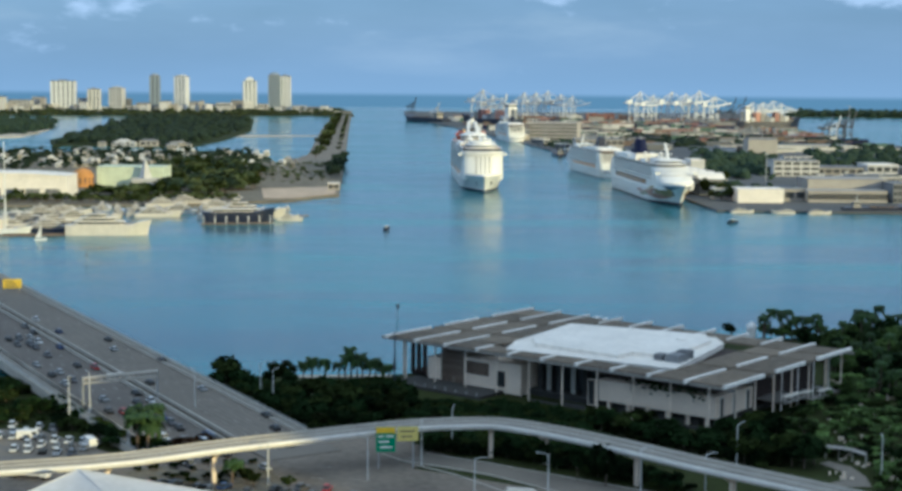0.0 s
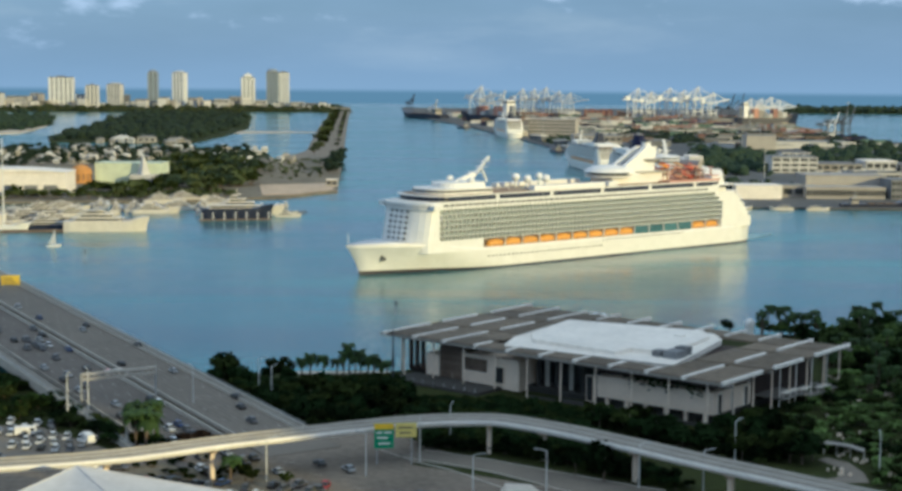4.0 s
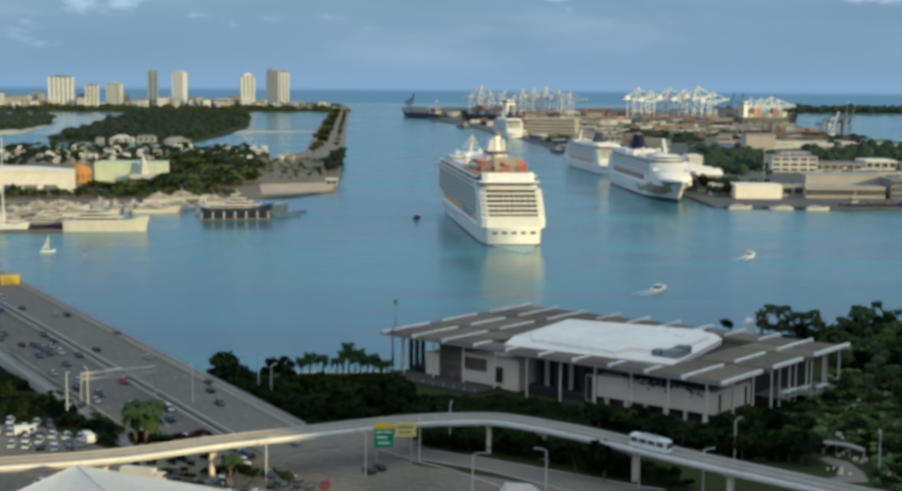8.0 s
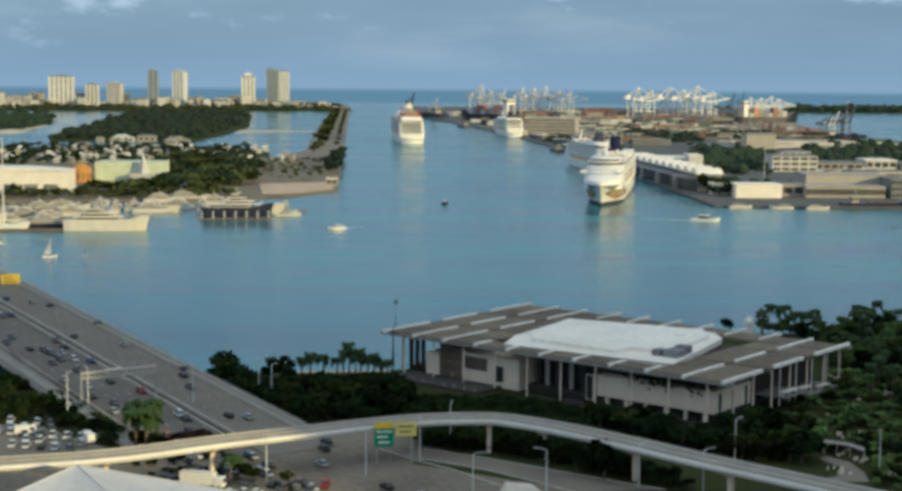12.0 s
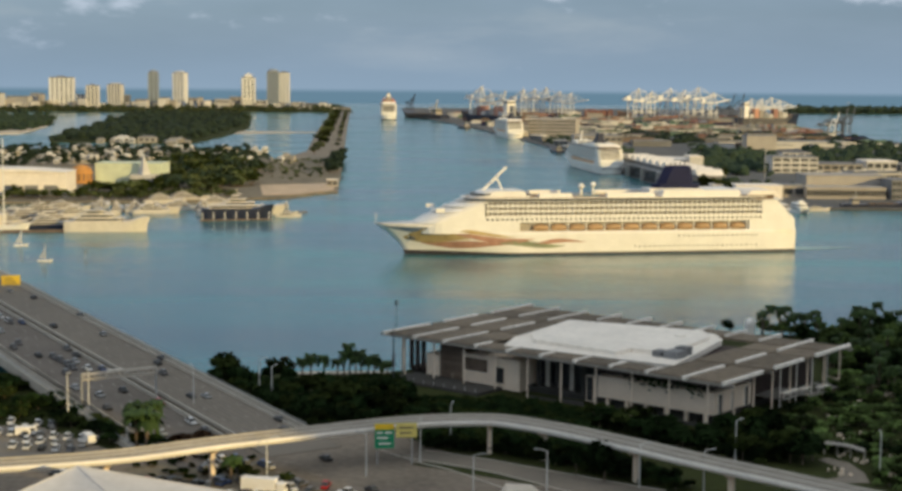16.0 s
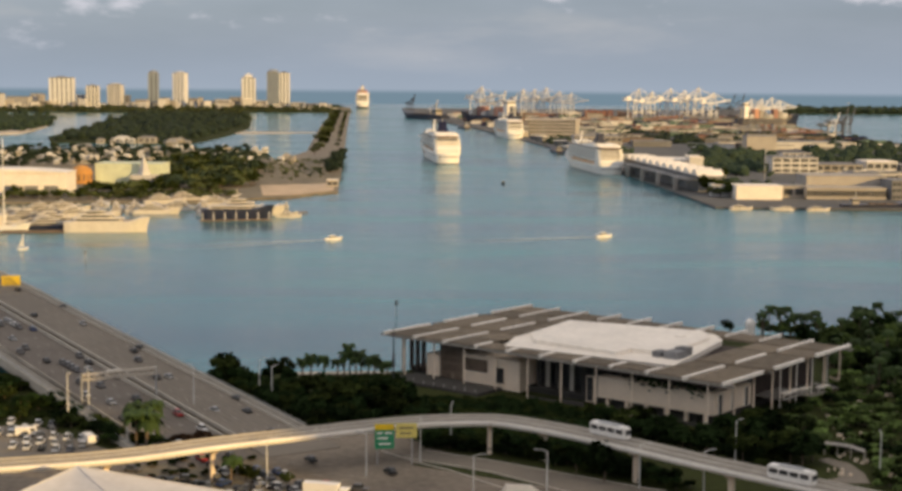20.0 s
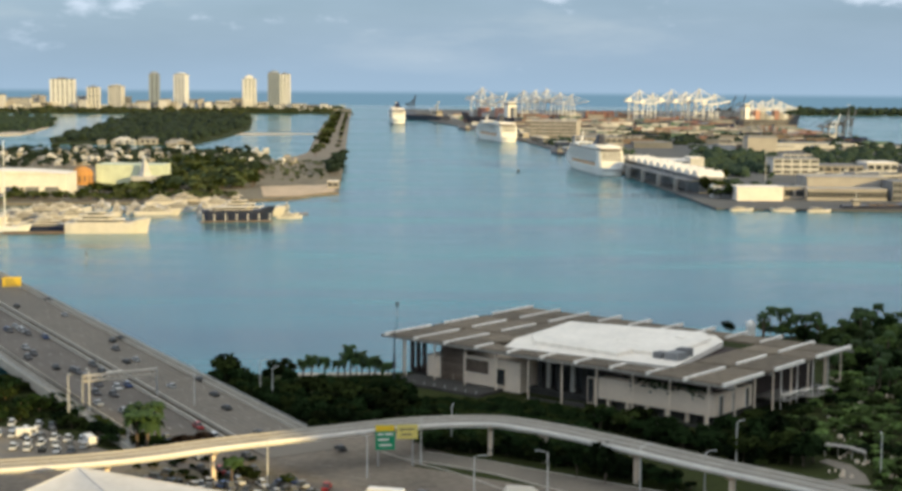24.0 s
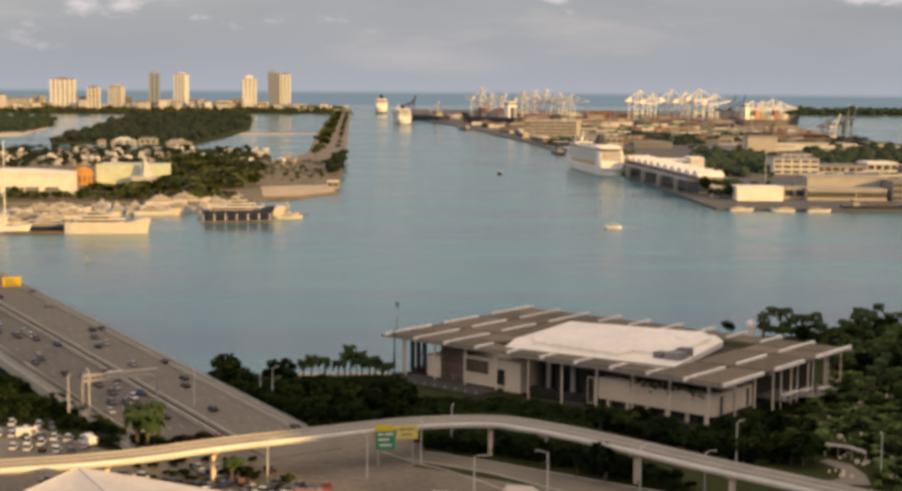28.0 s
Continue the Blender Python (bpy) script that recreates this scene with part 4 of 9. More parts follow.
lamp = street_lamp()
lamp.matrix_basis = pose(*(-76.3, 434.5, 5.8), 0, 0, 120)
for p, r in (((-55.2, 454.2, 2.1), 60), ((-60.7, 466.3, 2.1), 30), ((-45.3, 361.5, 2.1), 0), ((6.3, 346.2, 2.1), 0), ((24.3, 350.8, 2.1), 170), ((62.8, 351.8, 2.1), 20), ((47.8, 357.7, 2.1), 20), ((-7.2, 381.6, 2.1), 90), ((-20.6, 366.6, 2.1), 150), ((76.8, 384.2, 2.1), 45), ((-102.4, 412.5, 9.0), 120), ((-108.2, 412.0, 8.4), 300), ((111.4, 370.5, 2.1), 80), ((-88.4, 398.1, 2.1), 80), ((0.9, 401.0, 2.1), 80)):
    copy_thing(lamp, pose(*p, 0, 0, r))
mast = thing("light_mast", pose(*(-18.2, 483.3, 2.0)), "tall slim dark mast beside the museum", "mast")
bm = bmesh.new()
cyl(bm, 0, 0, 0, 19, 0.28, 0.2, 8)
part("pole", bm, DARK_STEEL, mast)
bm = bmesh.new()
cyl(bm, 0, 0, 6, 10.5, 0.55, 0.35, 8)
part("sleeve", bm, DARK_STEEL, mast)


# ---- cruise ships: bow along +x, waterline at z = 0 ----
def hull_ring(L, B, top, s, lev, rake=0.045):
    """Half breadth, place and height on the hull: s from stern to bow, lev from keel (0) to deck edge (1)."""
    z = -3 + (top + 3) * lev
    rise = max(0.0, min(1.0, (s - 0.72) / 0.2))
    z += 5.0 * (rise * rise * (3 - 2 * rise)) * lev
    x1 = L * (0.5 - rake + rake * lev * lev)
    x = -L / 2 + s * (x1 + L / 2)
    s0 = 0.66 + 0.14 * lev
    f = 1.0 if s < s0 else max(0.0, 1 - ((s - s0) / (1 - s0)) ** (1.6 + 1.1 * lev))
    f *= min(1.0, 0.84 + 0.16 * s / 0.05)
    f *= 0.94 + 0.06 * lev
    return x, max(0.12, B / 2 * f), z


def loft(bm, L, B, top, levels, n=44, rake=0.045):
    grid = []
    ss = [min(1.0, (i / n) ** 0.85) for i in range(n + 1)]
    for side in (1, -1):
        g = []
        for lev in levels:
            g.append([bm.verts.new((x, side * h, z)) for x, h, z in (hull_ring(L, B, top, s, lev, rake) for s in ss)])
        grid.append(g)
        for a, b in zip(g, g[1:]):
            for i in range(n):
                bm.faces.new((a[i], a[i + 1], b[i + 1], b[i]) if side == 1 else (b[i], b[i + 1], a[i + 1], a[i]))
    for j in range(len(levels) - 1):
        bm.faces.new((grid[0][j][0], grid[0][j + 1][0], grid[1][j + 1][0], grid[1][j][0]))
        bm.faces.new((grid[0][j][n], grid[0][j + 1][n], grid[1][j + 1][n], grid[1][j][n]))
    for i in range(n):
        bm.faces.new((grid[0][-1][i], grid[0][-1][i + 1], grid[1][-1][i + 1], grid[1][-1][i]))


def plan(x0, x1, hb, nose, tail=4.0):
    """A deck's plan with a rounded nose and slightly rounded stern corners."""
    pts = [(x0, -hb + tail), (x0 + tail * 0.6, -hb)]
    for i in range(13):
        a = -math.pi / 2 + math.pi * i / 12
        pts.append((x1 - nose + nose * math.cos(a), hb * math.sin(a)))
    pts += [(x0 + tail * 0.6, hb), (x0, hb - tail)]
    return pts


def slanted(bm, x0a, x1a, x0b, x1b, hb, nose, z0, z1):
    """A house whose front and back lean: plan from x0a to x1a at its foot, from x0b to x1b at its top."""
    lo = [bm.verts.new((*p, z0)) for p in plan(x0a, x1a, hb, nose, 3)]
    hi = [bm.verts.new((*p, z1)) for p in plan(x0b, x1b, hb, nose, 3)]
    n = len(lo)
    for i in range(n):
        bm.faces.new((lo[i], lo[(i + 1) % n], hi[(i + 1) % n], hi[i]))
    bm.faces.new(lo[::-1])
    bm.faces.new(hi)


def lifeboat_mesh(lb, paint):
    bm = bmesh.new()
    rings = []
    for f, w, zt in ((-1, 0.3, 0.5), (-0.85, 0.85, 0.75), (-0.3, 1, 1), (0.3, 1, 1), (0.8, 0.8, 0.8), (1, 0.15, 0.6)):
        rings.append([bm.verts.new((f * lb / 2, yy * w * 1.9, 0.2 + zz * zt * 3.4)) for yy, zz in ((-0.5, 0), (0.5, 0), (1, 0.4), (0.9, 0.75), (0.4, 1), (-0.4, 1), (-0.9, 0.75), (-1, 0.4))])
    for a, b in zip(rings, rings[1:]):
        for i in range(8):
            bm.faces.new((a[i], a[(i + 1) % 8], b[(i + 1) % 8], b[i]))
    bm.faces.new(rings[0])
    bm.faces.new(rings[-1][::-1])
    return mesh_of("lifeboat", bm, paint)


def radar_dome(s, x, y, z, h, r):
    bm = bmesh.new()
    cyl(bm, x, y, z, z + h, r * 0.55, r * 0.3, 8)
    dome(bm, x, y, z + h + r * 0.6, r, 10, 4)
    dome(bm, x, y, z + h + r * 0.6, r, 10, 4, -0.8)
    part("radar_dome", bm, WHITE, s, smooth=True)


def cruise_ship(label, L, B, top, band, mid, rows, step, front, stern_run, row_span, slot_span, rake, style):
    """front: how far the house front lies aft of the stem, at its foot and at its top; row_span and slot_span: balconies and
    boat recess, metres aft of the stem."""
    s = thing("cruise_ship", pose(0, 0, 0), label, "cruise ship", "cruise ships")
    hb, fore, aft = B / 2, L / 2, -L / 2
    big = style == "voyager"
    z1 = top + band
    z2 = z1 + mid
    z3 = z2 + rows * step
    bm = bmesh.new()
    loft(bm, L, B, top, (0.26, 0.36, 0.5, 0.75, 0.9, 1.0), 44, rake)
    hull = part("hull", bm, WHITE, s, smooth=True)
    bm = bmesh.new()
    loft(bm, L, B * 1.004, top, (0.0, 0.15, 0.262), 44, rake)
    part("boot_stripe", bm, BOOT, hull, "dark paint at the waterline")
    for zz, xa, xb in ((top * 0.55, -0.05, 0.24) if big else (top * 0.30, -0.40, -0.1), (top * 0.84, -0.28, -0.05) if big else (top * 0.74, -0.40, -0.2)):
        bm = bmesh.new()
        x = L * xa
        while x < L * xb:
            for sg in (-1, 1):
                y = sg * (hb * (0.94 + 0.06 * (zz + 3) / (top + 3)))
                box(bm, x, y - 0.1, zz, x + 1.2, y + 0.1, zz + (0.9 if big else 0.7))
            x += 3.1
        part("porthole", bm, GLASS, hull, kind="stuff")
    for sg in (-1, 1):
        ax, ay, az = hull_ring(L, B, top, 0.955, 0.62, rake)
        boxed("anchor", (ax - 1.5, sg * ay - 0.5, az - 1.6, ax + 1.5, sg * ay + 0.5, az + 1.6), DARK_STEEL, hull)
    for k in range(5):
        y = -B * 0.3 + k * B * 0.15
        boxed("mooring_port", (aft - 0.1, y - 1.7, top * 0.62, aft + 0.3, y + 1.7, top * 0.62 + 1.5), GLASS, hull)
    # bulwark and flagstaff at the stem
    boxed("flagstaff", (fore - 2.2, -0.15, top + 4.5, fore - 1.9, 0.15, top + 11), WHITE, hull)

    def xf(z):
        return fore - (front[0] + (front[1] - front[0]) * max(0.0, (z - z1) / (z3 - z1)) ** 1.1)

    def xs(z):
        return aft + 1.2 + stern_run * max(0.0, (z - z1) / (z3 - z1)) ** 1.3

    sx0, sx1 = fore - slot_span[1], fore - slot_span[0]
    rx0, rx1 = fore - row_span[1], fore - row_span[0]
    nose = 9 if big else 15
    # boat recess between white side houses
    bm = bmesh.new()
    prism(bm, plan(sx0 - 1, sx1 + 1, hb - 3.9, 0.5, 0.5), top - 0.3, z1)
    part("promenade_wall", bm, BROWN if big else SHIP_GREY, s, "recessed dark promenade wall")
    for x0, x1, ns in ((aft + 0.6, sx0, 0.4), (sx1, xf(top), nose)):
        bm = bmesh.new()
        prism(bm, plan(x0, x1, hb - 0.08, ns, 3 if x1 < 0 else 0.4), top - 0.6, z1)
        part("side_house", bm, WHITE, s)
    bm = bmesh.new()
    prism(bm, plan(aft + 0.4, xf(z1) + 0.5, hb + 0.02, nose), z1, z1 + 0.35)
    part("deck_slab", bm, WHITE, s)
    lb = 11.6 if big else 9.6
    boat = lifeboat_mesh(lb, {"voyager": ORANGE, "art": BOAT_TAN, "plain": ORANGE}[style])
    x = sx0 + 2
    while x + lb < sx1 - 1:
        abaft = fore - x
        for sg in (-1, 1):
            if big and 214 < abaft < 256:
                bm = bmesh.new()
                box(bm, x, sg * (hb - 0.9) - 0.15, top + 0.3, x + lb, sg * (hb - 0.9) + 0.15, z1 - 0.4)
                part("promenade_glass", bm, TEAL_GLASS, s, "teal promenade glazing")
            else:
                twin("lifeboat", boat, s, pose(x + lb / 2, sg * (hb - 2.0), top + band * 0.12))
            boxed("davit", (x - 1.0, sg * (hb - 0.7) - 0.3, top, x - 0.5, sg * (hb - 0.7) + 0.3, z1), WHITE, s)
        x += lb + 1.7
    z1 += 0.35
    if mid:
        bm = bmesh.new()
        slanted(bm, xs(z1), xf(z1), xs(z2), xf(z2), hb - 0.05, nose, z1, z2)
        part("plain_deck", bm, WHITE, s)
        bm = bmesh.new()
        x = rx0
        while x < rx1:
            for sg in (-1, 1):
                box(bm, x, sg * (hb - 0.05) - 0.08, z1 + mid * 0.3, x + 1.4, sg * (hb - 0.05) + 0.08, z1 + mid * 0.65)
            x += 3.0
        part("side_glazing", bm, GLASS, s, kind="stuff")
    # balcony decks
    for k in range(rows):
        z = z2 + k * step
        zt = z + step
        inset = (0.0 if k < rows - 2 else 4.0 * (k - rows + 3)) if big else 0.0
        a0, a1 = rx0 + inset, rx1
        bm = bmesh.new()
        prism(bm, plan(a0 - 0.5, a1 + 0.5, hb - 1.9, 0.5, 0.4), z, zt - 0.3)
        part("cabin_wall", bm, SHIP_TEAL if big else SHIP_GREY, s, "recessed cabin fronts behind balconies")
        bm = bmesh.new()
        slanted(bm, xs(z) + 1.6, a0, xs(zt) + 1.6, a0, hb - 0.08, 0.4, z, zt - 0.3)
        house = part("aft_house", bm, WHITE, s)
        if big:
            bm = bmesh.new()
            for j in range(9):
                y = -hb + 4.5 + j * (B - 9) / 9
                box(bm, xs(zt) + 1.0, y + 0.2, z + 0.9, xs(z) + 2.2, y + (B - 9) / 9 - 0.2, zt - 0.5)
            part("stern_window", bm, GLASS, house)
        elif k == rows - 1 or style == "plain":
            boxed("stern_window", (xs(zt) + 1.2, -hb + 4, z + 0.8, xs(z) + 2.2, hb - 4, zt - 0.7), GLASS, house)
        bm = bmesh.new()
        slanted(bm, a1, xf(z), a1, xf(zt), hb - 0.08, nose, z, zt - 0.3)
        fh = part("fore_house", bm, WHITE, s)
        if big:
            for j in range(4):
                y = -7.5 + j * 4.4
                bm = bmesh.new()
                box(bm, xf(z) - 2.4, y, z + 0.9, xf(z) + 0.06 - 0.02 * abs(y), y + 1.6, z + 2.0)
                part("front_window", bm, GLASS, fh)
        else:
            bm = bmesh.new()
            arc = [(xf(zt) - nose + (nose + 0.25) * math.cos(t), (hb - 0.02) * math.sin(t)) for t in np.linspace(-1.1, 1.1, 13)]
            for p, q in zip(arc, arc[1:]):
                bar(bm, (*p, z + 1.7), (*q, z + 1.7), 1.1, 0.12)
            part("front_window", bm, GLASS, fh)
        bm = bmesh.new()
        prism(bm, plan(xs(z), xf(zt) + (0.05 if big else 2.2), hb, nose), zt - 0.3, zt)
        part("deck_slab", bm, WHITE, s)
        bm = bmesh.new()
        x = a0 + 1
        while x < a1 - 0.5:
            for sg in (-1, 1):
                box(bm, x, min(sg * (hb - 1.9), sg * (hb - 0.2)), z, x + 0.3, max(sg * (hb - 1.9), sg * (hb - 0.2)), zt - 0.3)
            x += 3.1
        part("balcony_divider", bm, WHITE, s, kind="stuff")
        for sg in (-1, 1):
            boxed("railing", (a0, sg * (hb - 0.1) - 0.05, z, a1, sg * (hb - 0.1) + 0.05, z + 1.0), SHIP_TEAL if big else WHITE, s)
    z = z3
    if big:
        voyager_top(s, L, B, z, xf(z3), xs(z3))
    else:
        liner_top(s, L, B, z, xf(z3), xs(z3), style)
    if style == "art":
        for sg in (-1, 1):
            for k, (s0, s1, l0, l1, mt) in enumerate(((0.82, 0.985, 0.46, 0.86, ART_GOLD), (0.74, 0.95, 0.38, 0.60, ART_RED), (0.84, 0.99, 0.78, 0.97, ART_BLUE), (0.66, 0.86, 0.62, 0.86, ART_RED), (0.60, 0.76, 0.44, 0.66, ART_GREEN), (0.70, 0.84, 0.80, 0.96, ART_GOLD), (0.54, 0.68, 0.56, 0.70, ART_RED))):
                bm = bmesh.new()
                n = 16
                lo, hi = [], []
                for i in range(n + 1):
                    t = i / n
                    ss = s0 + (s1 - s0) * t
                    centre = (l0 + l1) / 2 + 0.06 * math.sin(t * 5 + k)
                    hw = (l1 - l0) / 2 * math.sin(math.pi * min(0.98, max(0.02, t)))
                    for lst, lv in ((lo, centre - hw), (hi, centre + hw)):
                        x, h, zz = hull_ring(L, B, top, ss, lv, rake)
                        lst.append(bm.verts.new((x, sg * (h + 0.1), zz)))
                for i in range(n):
                    bm.faces.new((lo[i], lo[i + 1], hi[i + 1], hi[i]))
                part("painted_wave", bm, mt, hull)
    bm = bmesh.new()
    rnd = random.Random(5)
    lo, hi = [], []
    for i in range(14):
        x = aft + 4 - i * 4.0
        w = B * 0.36 * (1 - i / 15) + rnd.uniform(-1, 1)
        lo.append(bm.verts.new((x, -w, 0.15)))
        hi.append(bm.verts.new((x, w, 0.15)))
    for i in range(13):
        bm.faces.new((lo[i], lo[i + 1], hi[i + 1], hi[i]))
    part("wake", bm, CHURN, s, "churned pale water behind the stern")
    return s


def voyager_top(s, L, B, z, xf, xs):
    """Upper decks, mast, round lounge, funnel and sports deck of the largest ship; z is the top of the balconies."""
    hb, fore = B / 2, L / 2
    # bridge with wings
    bm = bmesh.new()
    prism(bm, plan(xf - 14, xf + 1.2, hb + 0.2, 8, 1), z - 0.2, z + 3.4)
    br = part("bridge_deck", bm, WHITE, s)
    for sg in (-1, 1):
        boxed("bridge_wing", (xf - 9, min(sg * hb, sg * (hb + 3.6)), z, xf - 4, max(sg * hb, sg * (hb + 3.6)), z + 2.6), WHITE, br)
    bm = bmesh.new()
    arc = [(xf + 1.2 - 8 + 8.15 * math.cos(t), (hb + 0.3) * math.sin(t)) for t in np.linspace(-1.45, 1.45, 15)]
    for p, q in zip(arc, arc[1:]):
        bar(bm, (*p, z + 1.5), (*q, z + 1.5), 1.0, 0.12)
    part("bridge_window", bm, GLASS, br)
    # two upper decks, the second behind dark glass
    bm = bmesh.new()
    prism(bm, plan(xs + 16, xf - 3, hb + 0.15, 9), z, z + 3.9)
    up = part("upper_deck", bm, WHITE, s)
    bm = bmesh.new()
    for sg in (-1, 1):
        x = xs + 30
        while x < xf - 16:
            box(bm, x, sg * (hb + 0.15) - 0.1, z + 1.3, x + 3.6, sg * (hb + 0.15) + 0.1, z + 2.4)
            x += 4.4
    part("side_glazing", bm, GLASS, up, kind="stuff")
    bm = bmesh.new()
    prism(bm, plan(xs + 16, xf - 9, hb - 0.9, 9), z + 3.9, z + 6.4)
    part("screen", bm, HULL_DARK, s, "dark glazed wind screen round the top deck")
    bm = bmesh.new()
    for x in np.arange(xs + 40, xf - 20, 42):
        for sg in (-1, 1):
            box(bm, x, sg * (hb - 0.8) - 0.2, z + 3.9, x + 2.5, sg * (hb - 0.8) + 0.2, z + 6.4)
    part("screen_post", bm, WHITE, s, kind="stuff")
    bm = bmesh.new()
    prism(bm, plan(xs + 15, xf - 7, hb + 0.1, 10), z + 6.4, z + 7.0)
    deck = part("sun_deck", bm, WHITE, s)
    bm = bmesh.new()
    prism(bm, plan(xs + 19, xf - 10, hb - 1.6, 9), z + 7.0, z + 7.15)
    part("deck_planking", bm, TEAK, deck)
    zt = z + 7.1
    bm = bmesh.new()
    prism(bm, plan(xf - 56, xf - 14, hb - 5, 12), zt, zt + 3.0)
    part("fore_lounge", bm, WHITE, s)
    bm = bmesh.new()
    prism(bm, plan(xf - 56.2, xf - 13.8, hb - 4.9, 12), zt + 1.2, zt + 2.2)
    part("lounge_window", bm, GLASS, s)
    bm = bmesh.new()
    prism(bm, plan(xf - 54, xf - 26, hb - 9, 9), zt + 3.0, zt + 5.8)
    part("dome_deck", bm, WHITE, s)
    # raked mast on a long sloping foot
    mx = fore - 92
    bm = bmesh.new()
    bar(bm, (mx + 20, 0, zt + 4), (mx + 2, 0, zt + 10), 2.4, 2.0)
    bar(bm, (mx + 6, 0, zt + 5), (mx - 9, 0, zt + 19), 1.9, 1.3)
    bar(bm, (mx - 8, 0, zt + 5), (mx - 3, 0, zt + 14), 1.0, 1.0)
    for dx, w, h in ((0.5, 6.5, 10.5), (-3.4, 5, 13.5), (-6.4, 3.2, 16.5)):
        bar(bm, (mx + dx, -w, zt + h), (mx + dx, w, zt + h), 0.7)
    part("mast", bm, WHITE, s)
    radar_dome(s, mx + 12, 9, zt + 3, 2.2, 2.2)
    radar_dome(s, mx + 12, -9, zt + 3, 2.2, 2.2)
    for d, y in ((126, 6), (131, -9), (138, 9), (147, -6)):
        radar_dome(s, fore - d, y, zt, 4.2, 2.5)
    for x0, x1 in ((fore - 178, fore - 120), (fore - 189, fore - 181)):
        for sg in (-1, 1):
            boxed("deck_house", (x0, min(sg * (hb - 7), sg * (hb - 2)), zt, x1, max(sg * (hb - 7), sg * (hb - 2)), zt + 2.6), WHITE, s)
    for px in (fore - 172, fore - 148):
        boxed("pool", (px, -5, zt, px + 17, 5, zt + 0.25), POOL, s)
    rnd = random.Random(17)
    bm = bmesh.new()
    for i in range(240):
        x, y = rnd.uniform(fore - 184, fore - 112), rnd.choice((-1, 1)) * rnd.uniform(6.2, hb - 8)
        box(bm, x, y, zt, x + 1.9, y + 0.7, zt + 0.5)
    part("sun_lounger", bm, CREAM, s, kind="stuff")
    # round lounge on the funnel house
    lx = fore - 200
    boxed("funnel_house", (lx - 46, -9, zt, lx + 6, 9, zt + 6.2), WHITE, s)
    bm = bmesh.new()
    cyl(bm, lx, 0, zt + 5.4, zt + 7.2, 12.4, 12.8, 24)
    part("lounge_window", bm, GLASS, s)
    bm = bmesh.new()
    cyl(bm, lx, 0, zt + 7.2, zt + 8.4, 15.2, 14.4, 24)
    dome(bm, lx, 0, zt + 8.35, 13.5, 24, 4, 0.22)
    part("round_lounge", bm, WHITE, s)
    bm = bmesh.new()
    cyl(bm, lx, 0, zt + 4.2, zt + 5.4, 14.4, 14.8, 24)
    part("lounge_floor", bm, WHITE, s)
    # funnel: two raked fins rising from the lounge, with a crossing platform
    for sg in (-1, 1):
        bm = bmesh.new()
        v = box(bm, lx - 34, sg * 5.2 - 1.6, zt + 6, lx - 12, sg * 5.2 + 1.6, zt + 22)
        for q in v[4:]:
            q.co.x = q.co.x * 0.42 + (lx - 41) * 0.58
            q.co.y = q.co.y * 0.75
        for q in v[:4]:
            if q.co.x > lx - 20:
                q.co.x += 12
        part("funnel_fin", bm, WHITE, s)
    bm = bmesh.new()
    cyl(bm, lx - 34, 0, zt + 6, zt + 24.5, 4.4, 2.8, 12)
    part("funnel", bm, WHITE, s)
    bm = bmesh.new()
    cyl(bm, lx - 34, 0, zt + 24.5, zt + 26.2, 2.9, 2.6, 12)
    part("funnel_cap", bm, HULL_DARK, s)
    bm = bmesh.new()
    cyl(bm, lx - 33, 0, zt + 12.6, zt + 14.4, 8.5, 10.5, 18)
    part("funnel_platform", bm, CREAM, s)
    bm = bmesh.new()
    prism(bm, plan(lx - 46, lx - 16, 11.5, 5, 3), zt + 6.2, zt + 7.0)
    part("funnel_gallery", bm, CREAM, s)
    # sports deck: red slides, frames and a climbing wall
    boxed("sports_deck", (fore - 284, -hb + 1.5, zt, fore - 236, hb - 1.5, zt + 1.0), SALMON, s)
    for i in range(22):
        bm = bmesh.new()
        cx, cy = fore - 242 - i * 1.75, rnd.uniform(-14, 14)
        w, h = rnd.uniform(3, 7), rnd.uniform(3, 8.5)
        for a in (-1, 1):
            for b in (-1, 1):
                bar(bm, (cx + a * w / 2, cy + b * w / 2, zt + 1), (cx + a * w / 2, cy + b * w / 2, zt + 1 + h), 0.5)
            bar(bm, (cx + a * w / 2, cy - w / 2, zt + 1 + h), (cx + a * w / 2, cy + w / 2, zt + 1 + h), 0.5)
        box(bm, cx - w / 2, cy - w / 2, zt + 0.8 + h * 0.6, cx + w / 2, cy + w / 2, zt + 1.3 + h * 0.6)
        part("slide_frame", bm, (SALMON, SLIDE_RED, BOAT_TAN, CREAM)[i % 4], s, "salmon and tan water-slide frame")
    for i in range(9):
        bm = bmesh.new()
        cx, cy = fore - 246 - i * 4.0, (-12, 10, -4, 13, 3, -13, 7, -8, 0)[i]
        for k in range(14):
            a, b = k * 0.7, (k + 1) * 0.7
            bar(bm, (cx + 3.4 * math.cos(a), cy + 3.4 * math.sin(a), zt + 10 - k * 0.6), (cx + 3.4 * math.cos(b), cy + 3.4 * math.sin(b), zt + 9.4 - k * 0.6), 1.2)
        part("water_slide", bm, (SLIDE_RED, SALMON, ORANGE, SLIDE_RED, CREAM)[i % 5], s, "coiled red and salmon water slide")
    bm = bmesh.new()
